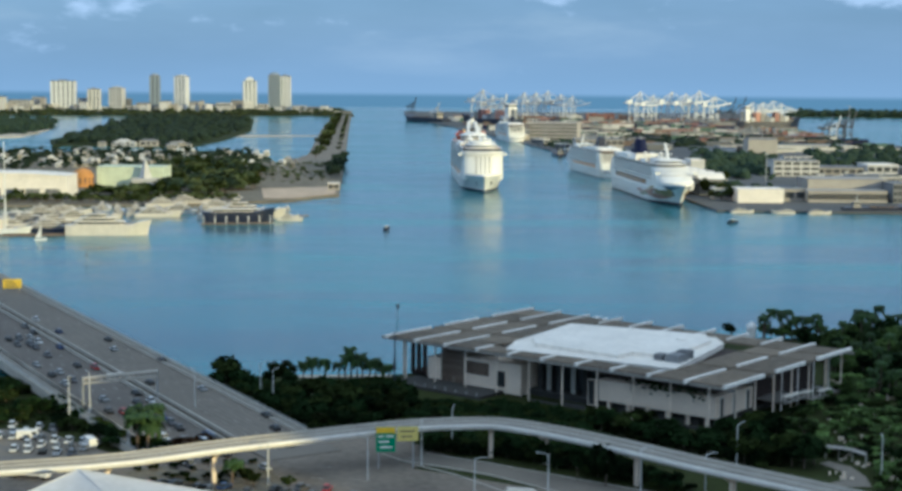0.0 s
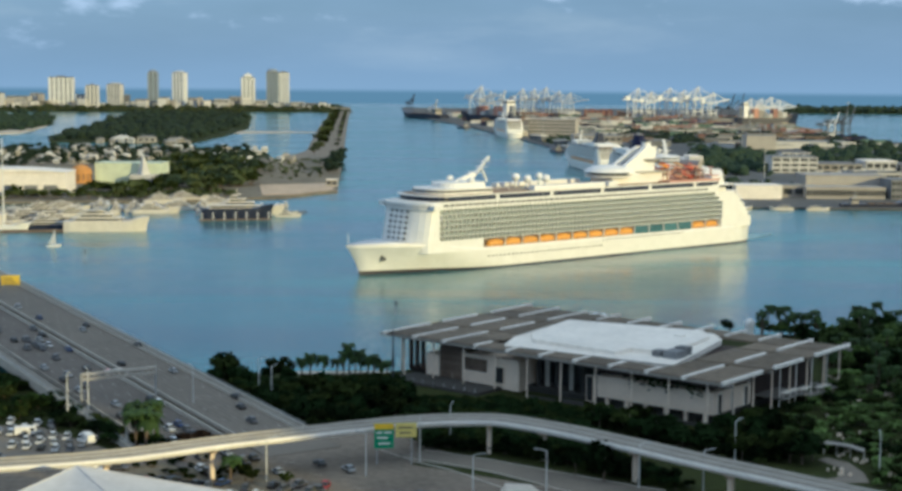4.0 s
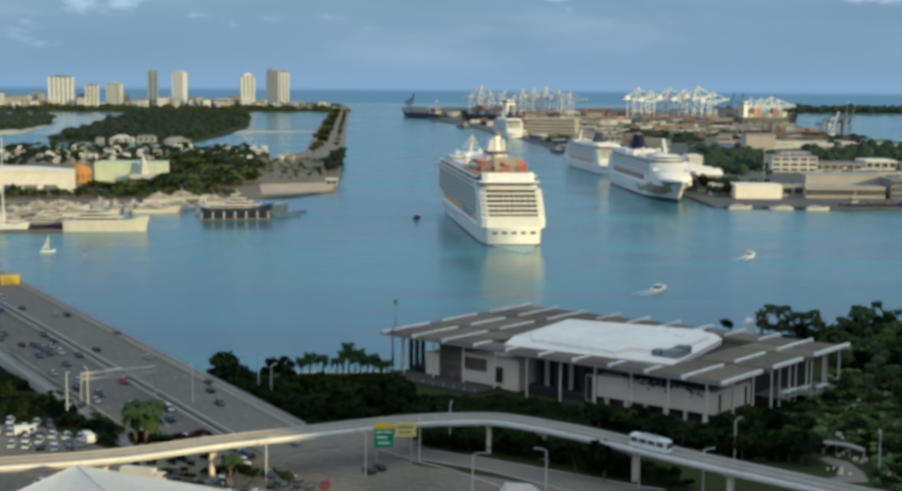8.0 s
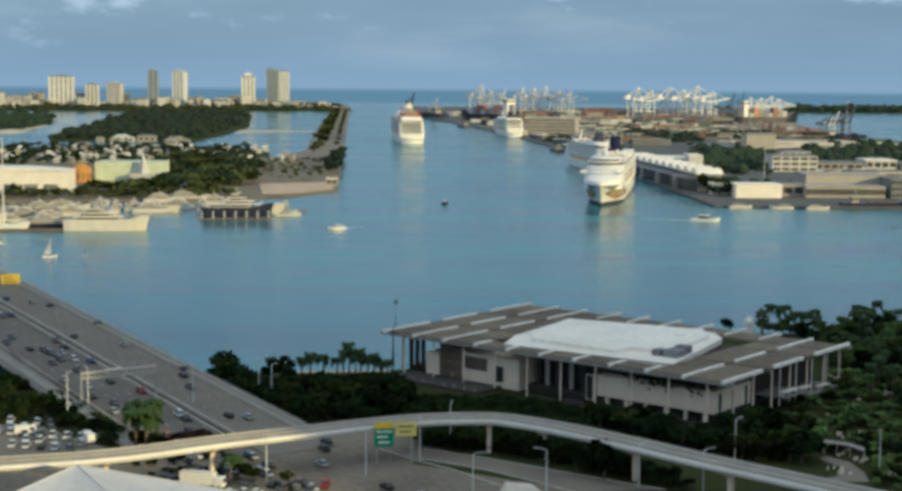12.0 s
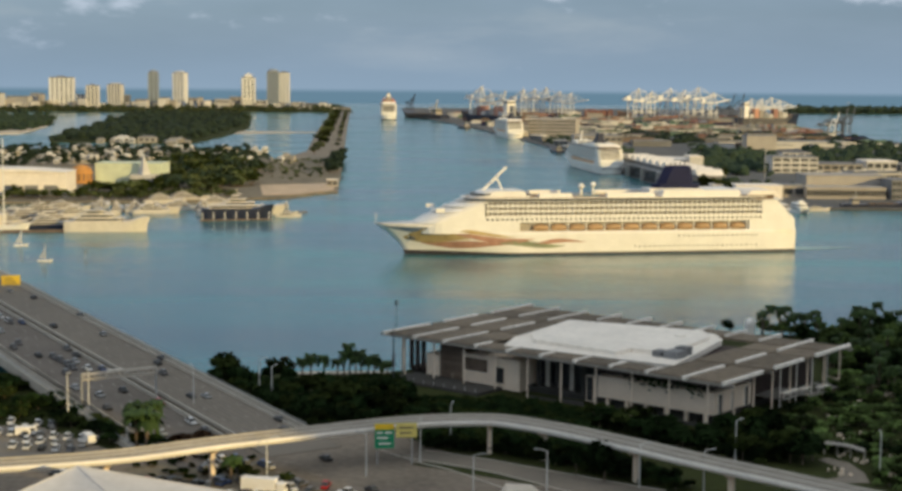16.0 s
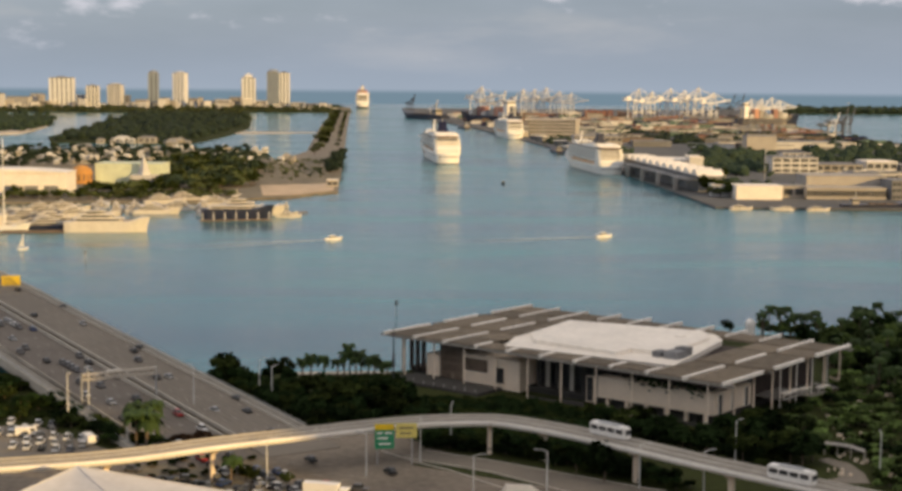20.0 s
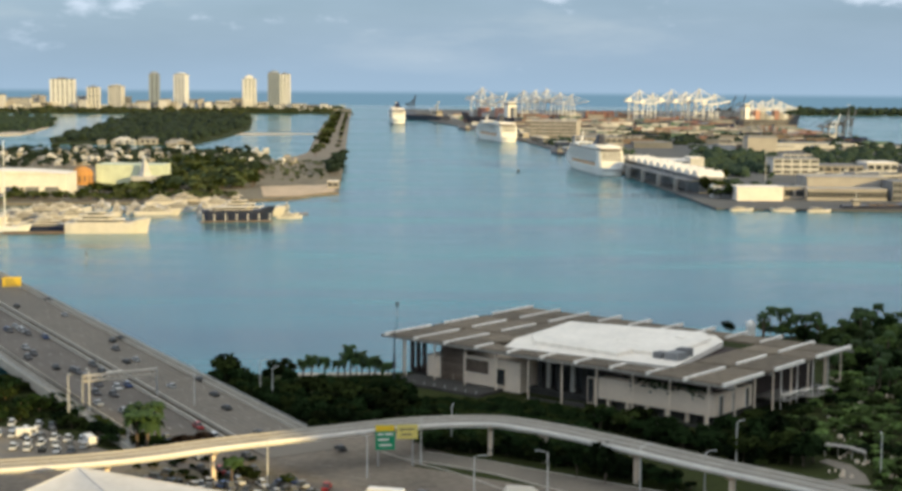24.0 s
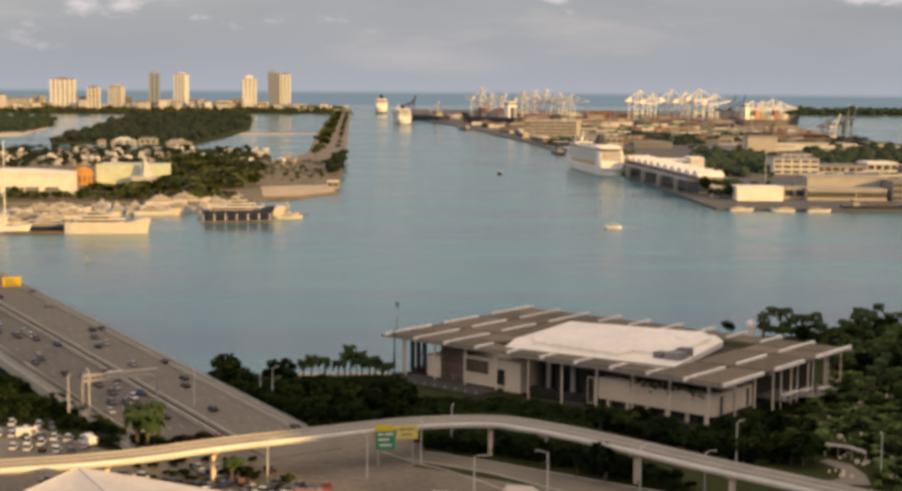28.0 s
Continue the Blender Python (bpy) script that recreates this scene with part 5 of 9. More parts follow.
    v = box(bm, fore - 277, -6, zt + 1, fore - 273, 6, zt + 12)
    for q in v[4:]:
        q.co.x -= 3
        q.co.y *= 1.4
    part("climbing_wall", bm, CREAM, s)
    # aft lounge with a broad pale roof, then the slope of the stern
    bm = bmesh.new()
    slanted(bm, xs + 5, fore - 276, xs + 9, fore - 278, hb - 3.5, 1, z, zt + 2.6)
    lounge = part("aft_lounge", bm, WHITE, s)
    bm = bmesh.new()
    prism(bm, plan(xs + 2, fore - 276, hb - 0.8, 1.5), zt - 4.6, zt - 3.4)
    part("lounge_window", bm, HULL_DARK, lounge)
    bm = bmesh.new()
    prism(bm, plan(xs + 1, fore - 274, hb - 0.4, 1.5), zt - 3.4, zt - 2.6)
    part("aft_rim", bm, WHITE, lounge)
    bm = bmesh.new()
    prism(bm, plan(xs + 9.5, fore - 279, hb - 5, 1.5), zt + 2.6, zt + 2.9)
    part("court_floor", bm, SALMON, lounge)
    for i in range(8):
        x, y = xs + 12 + (i % 4) * 5.5, -10 + (i // 4) * 20 + rnd.uniform(-3, 3)
        bm = bmesh.new()
        bar(bm, (x, y, zt + 2.9), (x, y, zt + 6.5 + (i % 3)), 0.4)
        bar(bm, (x, y - 2.5, zt + 6.3 + (i % 3)), (x, y + 2.5, zt + 6.3 + (i % 3)), 0.35)
        part("court_frame", bm, (CREAM, BOAT_TAN, SALMON)[i % 3], lounge)


def liner_top(s, L, B, z, xf, xs, style):
    """Upper decks, mast and dark funnel of a middling cruise ship; z is the top of the balconies."""
    hb, fore = B / 2, L / 2
    for sg in (-1, 1):
        boxed("bridge_wing", (xf + 12, min(sg * (hb - 2), sg * (hb + 2.6)), z - 6.0, xf + 17, max(sg * (hb - 2), sg * (hb + 2.6)), z - 3.6), WHITE, s)
    bm = bmesh.new()
    prism(bm, plan(xs + 16, xf - 3, hb - 0.5, 14), z, z + 1.5)
    part("screen", bm, GLASS, s, "dark glazed wind screen round the top deck")
    bm = bmesh.new()
    prism(bm, plan(xs + 8, xf - 1, hb - 0.1, 15), z + 1.5, z + 2.0)
    deck = part("sun_deck", bm, WHITE, s)
    bm = bmesh.new()
    prism(bm, plan(xs + 10, xf - 4, hb - 1.6, 12), z + 2.0, z + 2.12)
    part("deck_planking", bm, TEAK, deck)
    zt = z + 2.1
    bm = bmesh.new()
    slanted(bm, xf - 42, xf - 6, xf - 38, xf - 12, hb - 4, 9, zt, zt + 3.6)
    part("fore_lounge", bm, WHITE, s)
    bm = bmesh.new()
    prism(bm, plan(xf - 42.2, xf - 7, hb - 4.2, 9), zt + 1.0, zt + 2.2)
    part("lounge_window", bm, GLASS, s)
    mx = xf - 14
    bm = bmesh.new()
    bar(bm, (mx + 2, 0, zt + 1), (mx - 15, 0, zt + 17.5), 2.0, 1.4)
    bar(bm, (mx - 13, 0, zt + 3), (mx - 9, 0, zt + 11), 0.9)
    for dx, w, h in ((-6, 4.5, 8.5), (-10, 3.2, 12.5)):
        bar(bm, (mx + dx, -w, zt + h), (mx + dx, w, zt + h), 0.6)
    part("mast", bm, WHITE, s)
    for d, y in ((126, 6), (137, -6)):
        radar_dome(s, fore - d, y, zt, 4.6, 2.0)
    for x0, x1 in ((fore - 170, fore - 140), (fore - 118, fore - 98)):
        for sg in (-1, 1):
            boxed("deck_house", (x0, min(sg * (hb - 5), sg * (hb - 1.5)), zt, x1, max(sg * (hb - 5), sg * (hb - 1.5)), zt + 2.4), WHITE, s)
    boxed("pool", (fore - 138, -4, zt, fore - 122, 4, zt + 0.25), POOL, s)
    rnd = random.Random(18)
    bm = bmesh.new()
    for i in range(160):
        x, y = rnd.uniform(fore - 168, fore - 96), rnd.choice((-1, 1)) * rnd.uniform(5, hb - 5.5)
        box(bm, x, y, zt, x + 1.9, y + 0.7, zt + 0.5)
    part("sun_lounger", bm, CREAM, s, kind="stuff")
    fx = -L * 0.205
    boxed("funnel_base", (fx - 18, -8, zt, fx + 16, 8, zt + 4.4), WHITE, s)
    paint = NAVY if style == "art" else HULL_DARK
    bm = bmesh.new()
    prism(bm, plan(fx - 17, fx + 12, 7, 4, 2), zt + 4.4, zt + 7.0)
    part("funnel_plinth", bm, paint, s, "dark blue funnel base")
    bm = bmesh.new()
    rings = []
    for h, x0, x1, w in ((0, -13, 9, 5.2), (5, -12.5, 6.5, 4.8), (10, -12, 4, 4.4), (11, -11, 3, 3.6)):
        rings.append([bm.verts.new((fx + x, y, zt + 7 + h)) for x, y in ((x0, -w * 0.8), (x0 + 2, -w), (x1 - 4, -w), (x1, -w * 0.3), (x1, w * 0.3), (x1 - 4, w), (x0 + 2, w), (x0, w * 0.8))])
    for a, b in zip(rings, rings[1:]):
        for i in range(8):
            bm.faces.new((a[i], a[(i + 1) % 8], b[(i + 1) % 8], b[i]))
    bm.faces.new(rings[-1])
    bm.faces.new(rings[0][::-1])
    fn = part("funnel", bm, paint, s, "dark blue funnel")
    for k in range(4):
        bm = bmesh.new()
        cyl(bm, fx - 9 + k * 3, 0, zt + 17.8, zt + 20, 0.7, 0.6, 8)
        part("exhaust_pipe", bm, STEEL, fn)
    # lounge abaft the funnel, pale awning over the stern deck
    bm = bmesh.new()
    slanted(bm, xs + 25, fx + 12, xs + 26, fx + 11, hb - 1.2, 2, zt - 0.1, zt + 3.9)
    part("aft_lounge", bm, WHITE, s)
    bm = bmesh.new()
    prism(bm, plan(xs + 2, xs + 23, hb - 3, 2), z + 0.05, z + 2.8)
    part("stern_bar", bm, BROWN, s)
    bm = bmesh.new()
    slanted(bm, xs + 0.5, xs + 24, xs + 4, xs + 21, hb - 1.5, 2, z + 2.8, z + 5.4)
    part("awning", bm, ROOF_WHITE, s, "pale awning over the stern deck")


CHURN = mat("churned_water", (0.26, 0.40, 0.41), 0.4, vary=0.45, scale=0.12)
SLIDE_RED = mat("slide_red", (0.55, 0.12, 0.07), 0.5, vary=0.2, scale=0.3)
ship_a = cruise_ship("large white cruise ship with orange lifeboats and a salmon sports deck", 317, 40.5, 11.5, 5.4, 0, 6, 2.9, (34, 37), 16, (50, 285), (80, 284), 0.03, "voyager")
ship_b = cruise_ship("white cruise ship with painted bow waves and a navy funnel", 262, 32.5, 14.0, 5.6, 3.4, 3, 3.1, (24, 52), 10, (66, 238), (86, 230), 0.075, "art")
ship_c = cruise_ship("white cruise ship berthed along the port quay", 262, 32.5, 12.5, 5.0, 2.8, 5, 2.9, (26, 50), 8, (60, 236), (80, 230), 0.06, "plain")
ship_d = copy_thing(ship_c, pose(0, 0, 0))


# ---- trees ----
def leaf_cloud(bm, rnd, n, rx, ry, z0, z1, size, blobs):
    """Leaf sprays round a few uneven lobes, with gaps between them."""
    lobes = [(rnd.uniform(-rx, rx) * 0.6, rnd.uniform(-ry, ry) * 0.6, rnd.uniform(z0 + (z1 - z0) * 0.3, z1 - (z1 - z0) * 0.25), rnd.uniform(0.35, 0.6)) for _ in range(blobs)]
    for i in range(n):
        lx, ly, lz, lr = lobes[i % blobs]
        d = Vector((rnd.gauss(0, 1), rnd.gauss(0, 1), rnd.gauss(0, 1))).normalized() * rnd.uniform(0.55, 1.0)
        c = Vector((lx + d.x * rx * lr, ly + d.y * ry * lr, lz + d.z * (z1 - z0) * 0.5 * lr))
        q = Euler((rnd.uniform(-0.9, 0.9), rnd.uniform(-0.9, 0.9), rnd.uniform(0, 6.3))).to_matrix()
        s = size * rnd.uniform(0.6, 1.3)
        pts = [(-s, -s * 0.4, 0), (0, -s * 0.7, s * 0.15), (s, 0, 0), (0, s * 0.7, s * 0.15), (-s * 0.8, s * 0.5, -s * 0.2)]
        bm.faces.new([bm.verts.new(c + q @ Vector(p)) for p in pts])


def broad_tree(seed, h, r, leaf, size=0.9, n=420):
    rnd = random.Random(seed)
    t = thing("tree" if h > 5 else "bush", pose(0, 0, 0), "broad dark green tree with an uneven crown" if h > 5 else "dense dark green garden shrub", "tree" if h > 5 else "bush", "trees" if h > 5 else "bushes")
    bm = bmesh.new()
    cyl(bm, 0, 0, -0.3, h * 0.45, r * 0.07, r * 0.045, 7)
    for i in range(5):
        a = i * 1.26 + rnd.uniform(-0.3, 0.3)
        bar(bm, (0, 0, h * rnd.uniform(0.25, 0.42)), (math.cos(a) * r * 0.6, math.sin(a) * r * 0.6, h * rnd.uniform(0.55, 0.75)), r * 0.035)
    part("trunk", bm, BARK, t)
    bm = bmesh.new()
    leaf_cloud(bm, rnd, n, r, r, h * 0.3, h, size, 9)
    for i in range(7):
        dome(bm, rnd.uniform(-r, r) * 0.45, rnd.uniform(-r, r) * 0.45, h * rnd.uniform(0.45, 0.62), r * rnd.uniform(0.22, 0.34), 6, 2)
    part("crown", bm, leaf, t)
    return t


def palm_tree(seed, h):
    rnd = random.Random(seed)
    t = thing("palm_tree", pose(0, 0, 0), "tall palm tree with drooping green fronds", "palm tree", "palm trees")
    bm = bmesh.new()
    lean = rnd.uniform(-0.6, 0.6)
    for i in range(5):
        z0, z1 = h * i / 5, h * (i + 1) / 5
        cyl(bm, 0, 0, z0 - 0.1, z1 + 0.1, 0.32 - 0.03 * i, 0.29 - 0.03 * i, 7, pose(lean * (i / 5) ** 2, 0, 0))
    part("trunk", bm, BARK, t)
    bm = bmesh.new()
    for k in range(34):
        a, el = k * 2.4 + rnd.uniform(-0.2, 0.2), rnd.uniform(-0.1, 1.2)
        L = rnd.uniform(2.8, 4.0)
        prev = None
        for j in range(6):
            f = j / 5
            rr = L * f * (0.95 - 0.25 * f)
            z = h + L * (math.sin(el) * f - 0.85 * f * f)
            w = 0.75 * math.sin(math.pi * (0.12 + 0.85 * f))
            c = Vector((lean + rr * math.cos(a), rr * math.sin(a), z))
            sd = Vector((-math.sin(a), math.cos(a), 0)) * w
            cur = [bm.verts.new(c - sd - Vector((0, 0, w * 0.5))), bm.verts.new(c), bm.verts.new(c + sd - Vector((0, 0, w * 0.5)))]
            if prev:
                bm.faces.new((prev[0], cur[0], cur[1], prev[1]))
                bm.faces.new((prev[1], cur[1], cur[2], prev[2]))
            prev = cur
    part("crown", bm, FROND, t)
    return t


def inside(p, poly):
    x, y, c = p[0], p[1], False
    for (x0, y0), (x1, y1) in zip(poly, poly[1:] + poly[:1]):
        if (y0 > y) != (y1 > y) and x < (x1 - x0) * (y - y0) / (y1 - y0) + x0:
            c = not c
    return c


def scatter(models, poly, n, seed, z, gap=0.0, grow=(0.8, 1.25), slope=False):
    rnd = random.Random(seed)
    xs, ys = [p[0] for p in poly], [p[1] for p in poly]
    put, tries = [], 0
    while len(put) < n and tries < n * 40:
        tries += 1
        p = (rnd.uniform(min(xs), max(xs)), rnd.uniform(min(ys), max(ys)))
        if not inside(p, poly) or any((p[0] - q[0]) ** 2 + (p[1] - q[1]) ** 2 < gap * gap for q in put):
            continue
        put.append(p)
        k = rnd.uniform(*grow)
        ob = copy_thing(models[rnd.randrange(len(models))], Matrix.Translation((p[0], p[1], z + (hz(p[1]) if slope else 0))) @ pose(0, 0, 0, 0, 0, rnd.uniform(0, 360)))
        ob.scale = (k, k, k * rnd.uniform(0.9, 1.1))


def grove(name, models, poly, n, seed, z, gap, grow, label, slope=False):
    """Trees too many to count, as one mesh of trunks and crowns."""
    rnd = random.Random(seed)
    xs, ys = [p[0] for p in poly], [p[1] for p in poly]
    vs, fs, ms, put, tries, base = [], [], [], [], 0, 0
    mats = []
    while len(put) < n and tries < n * 40:
        tries += 1
        p = (rnd.uniform(min(xs), max(xs)), rnd.uniform(min(ys), max(ys)))
        if not inside(p, poly) or any((p[0] - q[0]) ** 2 + (p[1] - q[1]) ** 2 < gap * gap for q in put):
            continue
        put.append(p)
        k = rnd.uniform(*grow)
        m = Matrix.Translation((p[0], p[1], z + (hz(p[1]) if slope else 0))) @ pose(0, 0, 0, 0, 0, rnd.uniform(0, 360)) @ Matrix.Diagonal((k, k, k * rnd.uniform(0.9, 1.1), 1))
        for ch in models[rnd.randrange(len(models))].children:
            me = ch.data
            if me.materials[0] not in mats:
                mats.append(me.materials[0])
            mi = mats.index(me.materials[0])
            vs += [m @ v.co for v in me.vertices]
            for f in me.polygons:
                fs.append([base + i for i in f.vertices])
                ms.append(mi)
            base += len(me.vertices)
    me = bpy.data.meshes.new(name)
    me.from_pydata(vs, [], fs)
    for mt in mats:
        me.materials.append(mt)
    me.polygons.foreach_set("material_index", ms)
    return tagged(new(name, me), label, "trees", kind="stuff")


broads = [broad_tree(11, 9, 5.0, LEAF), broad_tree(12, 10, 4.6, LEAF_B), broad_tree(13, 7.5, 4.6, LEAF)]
garden_trees = [broad_tree(14, 9, 4.8, LEAF_P), broad_tree(15, 8, 5.0, LEAF_P)]
for ob, p in zip(garden_trees, ((144, 452), (160, 466))):
    ob.matrix_basis = pose(p[0], p[1], 2)
    ob["label"] = "broad mid-green park tree with an uneven crown"
palms = [palm_tree(21, 9.5), palm_tree(22, 11), palm_tree(23, 8)]
shore_palms = [palm_tree(24, 6.0), palm_tree(25, 5.2), palm_tree(26, 6.8)]
for ob, p in zip(shore_palms, ((-49.6, 493.0, 2.0), (-37.8, 496.0, 2.0), (-25.2, 495.0, 2.0))):
    ob.matrix_basis = pose(*p)
    ob["label"] = "short palm tree with a dense round crown by the water"
park_bushes = [broad_tree(33, 3.4, 3.0, LEAF_C, 0.6, 260), broad_tree(34, 2.6, 2.8, LEAF_C, 0.6, 240)]
for ob, p in zip(park_bushes, ((150, 395), (156, 388))):
    ob.matrix_basis = pose(p[0], p[1], 2)
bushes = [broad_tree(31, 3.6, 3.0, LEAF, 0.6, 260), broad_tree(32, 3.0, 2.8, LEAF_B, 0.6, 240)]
# the first of each kind stands in the park
for ob, p in zip(broads + palms + bushes, ((140, 430), (150, 455), (165, 440), (146, 520), (160, 530), (133, 505), (150, 400), (165, 410))):
    ob.matrix_basis = pose(p[0], p[1], 2)
# belt of trees between the bridge and the museum
BELT = [(-60.1, 456.2, 2.0)[:2], (-39.2, 419.6, 2.0)[:2], (-20.2, 424.0, 2.0)[:2], (-7.9, 445.5, 2.0)[:2], (-16.7, 468.4, 2.0)[:2], (-57.4, 466.9, 2.0)[:2]]
scatter(broads + bushes, BELT, 110, 1, 2, 2.8, (0.5, 0.78))
grove("belt_shrubs", bushes, BELT, 150, 102, 2, 1.8, (0.6, 1.0), "dense dark undergrowth along the shore")
scatter(bushes, [(-20.2, 424.0, 2.0)[:2], (-7.9, 445.5, 2.0)[:2], (21.1, 440.8, 2.0)[:2], (37.4, 425.9, 2.0)[:2], (20.6, 430.6, 2.0)[:2]], 46, 2, 2, 2.4, (0.6, 0.95))
# waterside palms
for i, (x, k) in enumerate(((-46.8, 1.2), (-42.4, 1.26), (-33.6, 1.5), (-29.6, 1.4), (-22.6, 0.85), (-35.6, 1.15), (-31.4, 1.1), (-27.2, 1.25), (-20.6, 0.7))):
    ob = copy_thing(shore_palms[i % 3], pose(x, 494 + i % 3, 2.0, 0, 0, i * 70))
    ob.scale = (1.05, 1.05, k)
for p, k in (((-74.7, 484.9, 2.0), 0.95), ((-70.5, 483.2, 2.0), 0.85), ((-73.3, 488.9, 2.0), 1.05), ((-68.0, 481.3, 2.0), 0.7), ((-59.1, 483.6, 2.0), 0.85), ((-55.7, 483.7, 2.0), 0.95), ((-53.3, 480.0, 2.0), 0.75), ((-76.3, 481.0, 2.0), 0.6), ((-63.5, 477.7, 2.0), 0.6)):
    copy_thing(broads[int(k * 20) % 3], pose(*p, 0, 0, k * 700)).scale = (k * 0.95, k * 0.95, k * 0.92)
grove("shore_shrubs", bushes, [(-80, 496), (-72, 497), (-60, 482), (-58, 462), (-66, 470)], 60, 109, 2, 1.6, (0.5, 0.95), "dark shrubs on the bank beside the bridge")
grove("lawn_shrubs", bushes, [(-44, 482), (-30, 492), (-18, 494), (-14, 478), (-14, 464), (-40, 464)], 110, 110, 2, 1.6, (0.4, 0.8), "dark shrubs between the palms and the museum terrace")
# park beside and behind the museum
FRONT = [(37.5, 427.4, 2.0)[:2], (56.6, 405.2, 2.0)[:2], (83.3, 378.8, 2.0)[:2], (91.8, 388.1, 2.0)[:2], (100.9, 433.4, 2.0)[:2], (93.7, 427.8, 2.0)[:2], (75.3, 410.6, 2.0)[:2], (45.6, 424.0, 2.0)[:2]]
scatter(broads + bushes, FRONT, 60, 3, 2, 2.6, (0.5, 0.8))
grove("front_shrubs", bushes, FRONT, 120, 103, 2, 1.8, (0.5, 0.9), "dense dark shrubs below the museum")
PARK = [(94.6, 391.4, 2.0)[:2], (103.2, 394.8, 2.0)[:2], (113.7, 388.8, 2.0)[:2], (108.0, 359.8, 2.0)[:2], (118.8, 344.7, 2.0)[:2], (178.6, 524.2, 2.0)[:2], (135.2, 517.0, 2.0)[:2], (115.8, 462.7, 2.0)[:2], (103.9, 441.4, 2.0)[:2]]
scatter(park_bushes, PARK, 120, 4, 2, 2.4, (0.5, 1.0))
grove("park_shrubs", park_bushes + bushes, PARK, 260, 43, 2, 1.9, (0.4, 0.9), "low green shrubs filling the park")
scatter(garden_trees, PARK, 12, 45, 2, 6.0, (0.5, 0.75))
scatter(broads, [(89.8, 380.8, 2.0)[:2], (96.3, 377.4, 2.0)[:2], (100.1, 388.4, 2.0)[:2], (92.2, 391.3, 2.0)[:2]], 4, 46, 2, 2.6, (0.8, 1.05))
BACK = [(132.1, 501.1, 2.0)[:2], (171.4, 502.6, 2.0)[:2], (198.6, 584.4, 2.0)[:2], (161.1, 582.7, 2.0)[:2], (136.8, 557.9, 2.0)[:2]]
scatter(garden_trees + broads[:1], BACK, 70, 47, 2, 3.6, (0.65, 1.0))
scatter(palms, BACK, 16, 16, 2, 5.0, (0.7, 0.95))
ROW = ([(123.8, 578.2, 2.0)[:2], (146.9, 576.6, 2.0)[:2], (151.1, 593.4, 2.0)[:2], (127.3, 595.1, 2.0)[:2]], [(153.4, 574.2, 2.0)[:2], (169.2, 572.3, 2.0)[:2], (175.6, 594.5, 2.0)[:2], (158.5, 593.7, 2.0)[:2]], [(173.1, 572.5, 2.0)[:2], (198.6, 571.0, 2.0)[:2], (207.1, 596.0, 2.0)[:2], (179.7, 594.7, 2.0)[:2]])
for k, poly in enumerate(ROW):
    scatter(garden_trees, poly, 9, 44 + k * 5, 2, 3.0, (0.5, 0.75))
    scatter(palms, poly, 13, 5 + k, 2, 2.4, (0.8, 1.05))
copy_thing(broads[0], pose(113.6, 588.5, 2.0, 0, 0, 30)).scale = (0.55, 0.55, 0.62)
# strip under the guideway, verge and the dark bank beside the bridge
scatter(bushes, [(20, 385), (58, 352), (64, 358), (30, 392)], 22, 6, 2, 2.5, (0.5, 0.9))
scatter(broads + bushes, [(-230, 432), (-118, 422), (-92, 396), (-88, 402), (-120, 440), (-230, 480)], 60, 7, 2, 3.6, (0.55, 0.8))
BANK = [(-230, 432), (-118, 424), (-90, 396), (-88, 402), (-112, 440), (-150, 485), (-230, 485)]
grove("bank_shrubs", bushes, BANK, 200, 106, 2, 2.0, (0.7, 1.2), "dark shrubs on the bank below the bridge")
# shrubs added along the front so the shaded ground there turns dark
GALLERY = [(-7.9, 443.0, 2.0)[:2], (21.7, 436.1, 2.0)[:2], (37.2, 423.7, 2.0)[:2], (47.1, 421.8, 2.0)[:2], (45.2, 436.9, 2.0)[:2], (22.6, 454.9, 2.0)[:2], (-10.9, 458.0, 2.0)[:2]]
grove("gallery_shrubs", bushes, GALLERY, 170, 107, 2, 1.5, (0.5, 0.85), "dark shrubs darkening the shaded ground before the museum")
for p, k, src in (((-80.2, 389.1, 2.0), 0.55, 0), ((-83.9, 390.2, 2.0), 0.5, 1), ((-76.0, 387.9, 2.0), 0.45, 0)):
    copy_thing(broads[src], pose(*p, 0, 0, k * 400)).scale = (k, k, k * 1.15)
copy_thing(shore_palms[2], pose(*(-80.9, 387.8, 2.0), 0, 0, 40)).scale = (1.75, 1.75, 1.6)
copy_thing(palms[0], pose(*(-83.9, 388.9, 2.0), 0, 0, 90)).scale = (1.5, 1.5, 1.15)
copy_thing(palms[1], pose(-80.0, 396.5, 2.0, 0, 0, 200)).scale = (1.4, 1.4, 1.1)
copy_thing(shore_palms[0], pose(-84.5, 394.0, 2.0, 0, 0, 130)).scale = (1.6, 1.6, 1.9)
dry = broad_tree(36, 3.0, 2.6, mat("dry_leaves", (0.075, 0.045, 0.026), 0.95, spec=0.04, vary=0.4, scale=0.6, rand=0.6), 0.6, 220)
dry.matrix_basis = pose(-74.5, 399.5, 2.0)
dry["label"] = "dry reddish-brown shrub beside the bridge ramp"
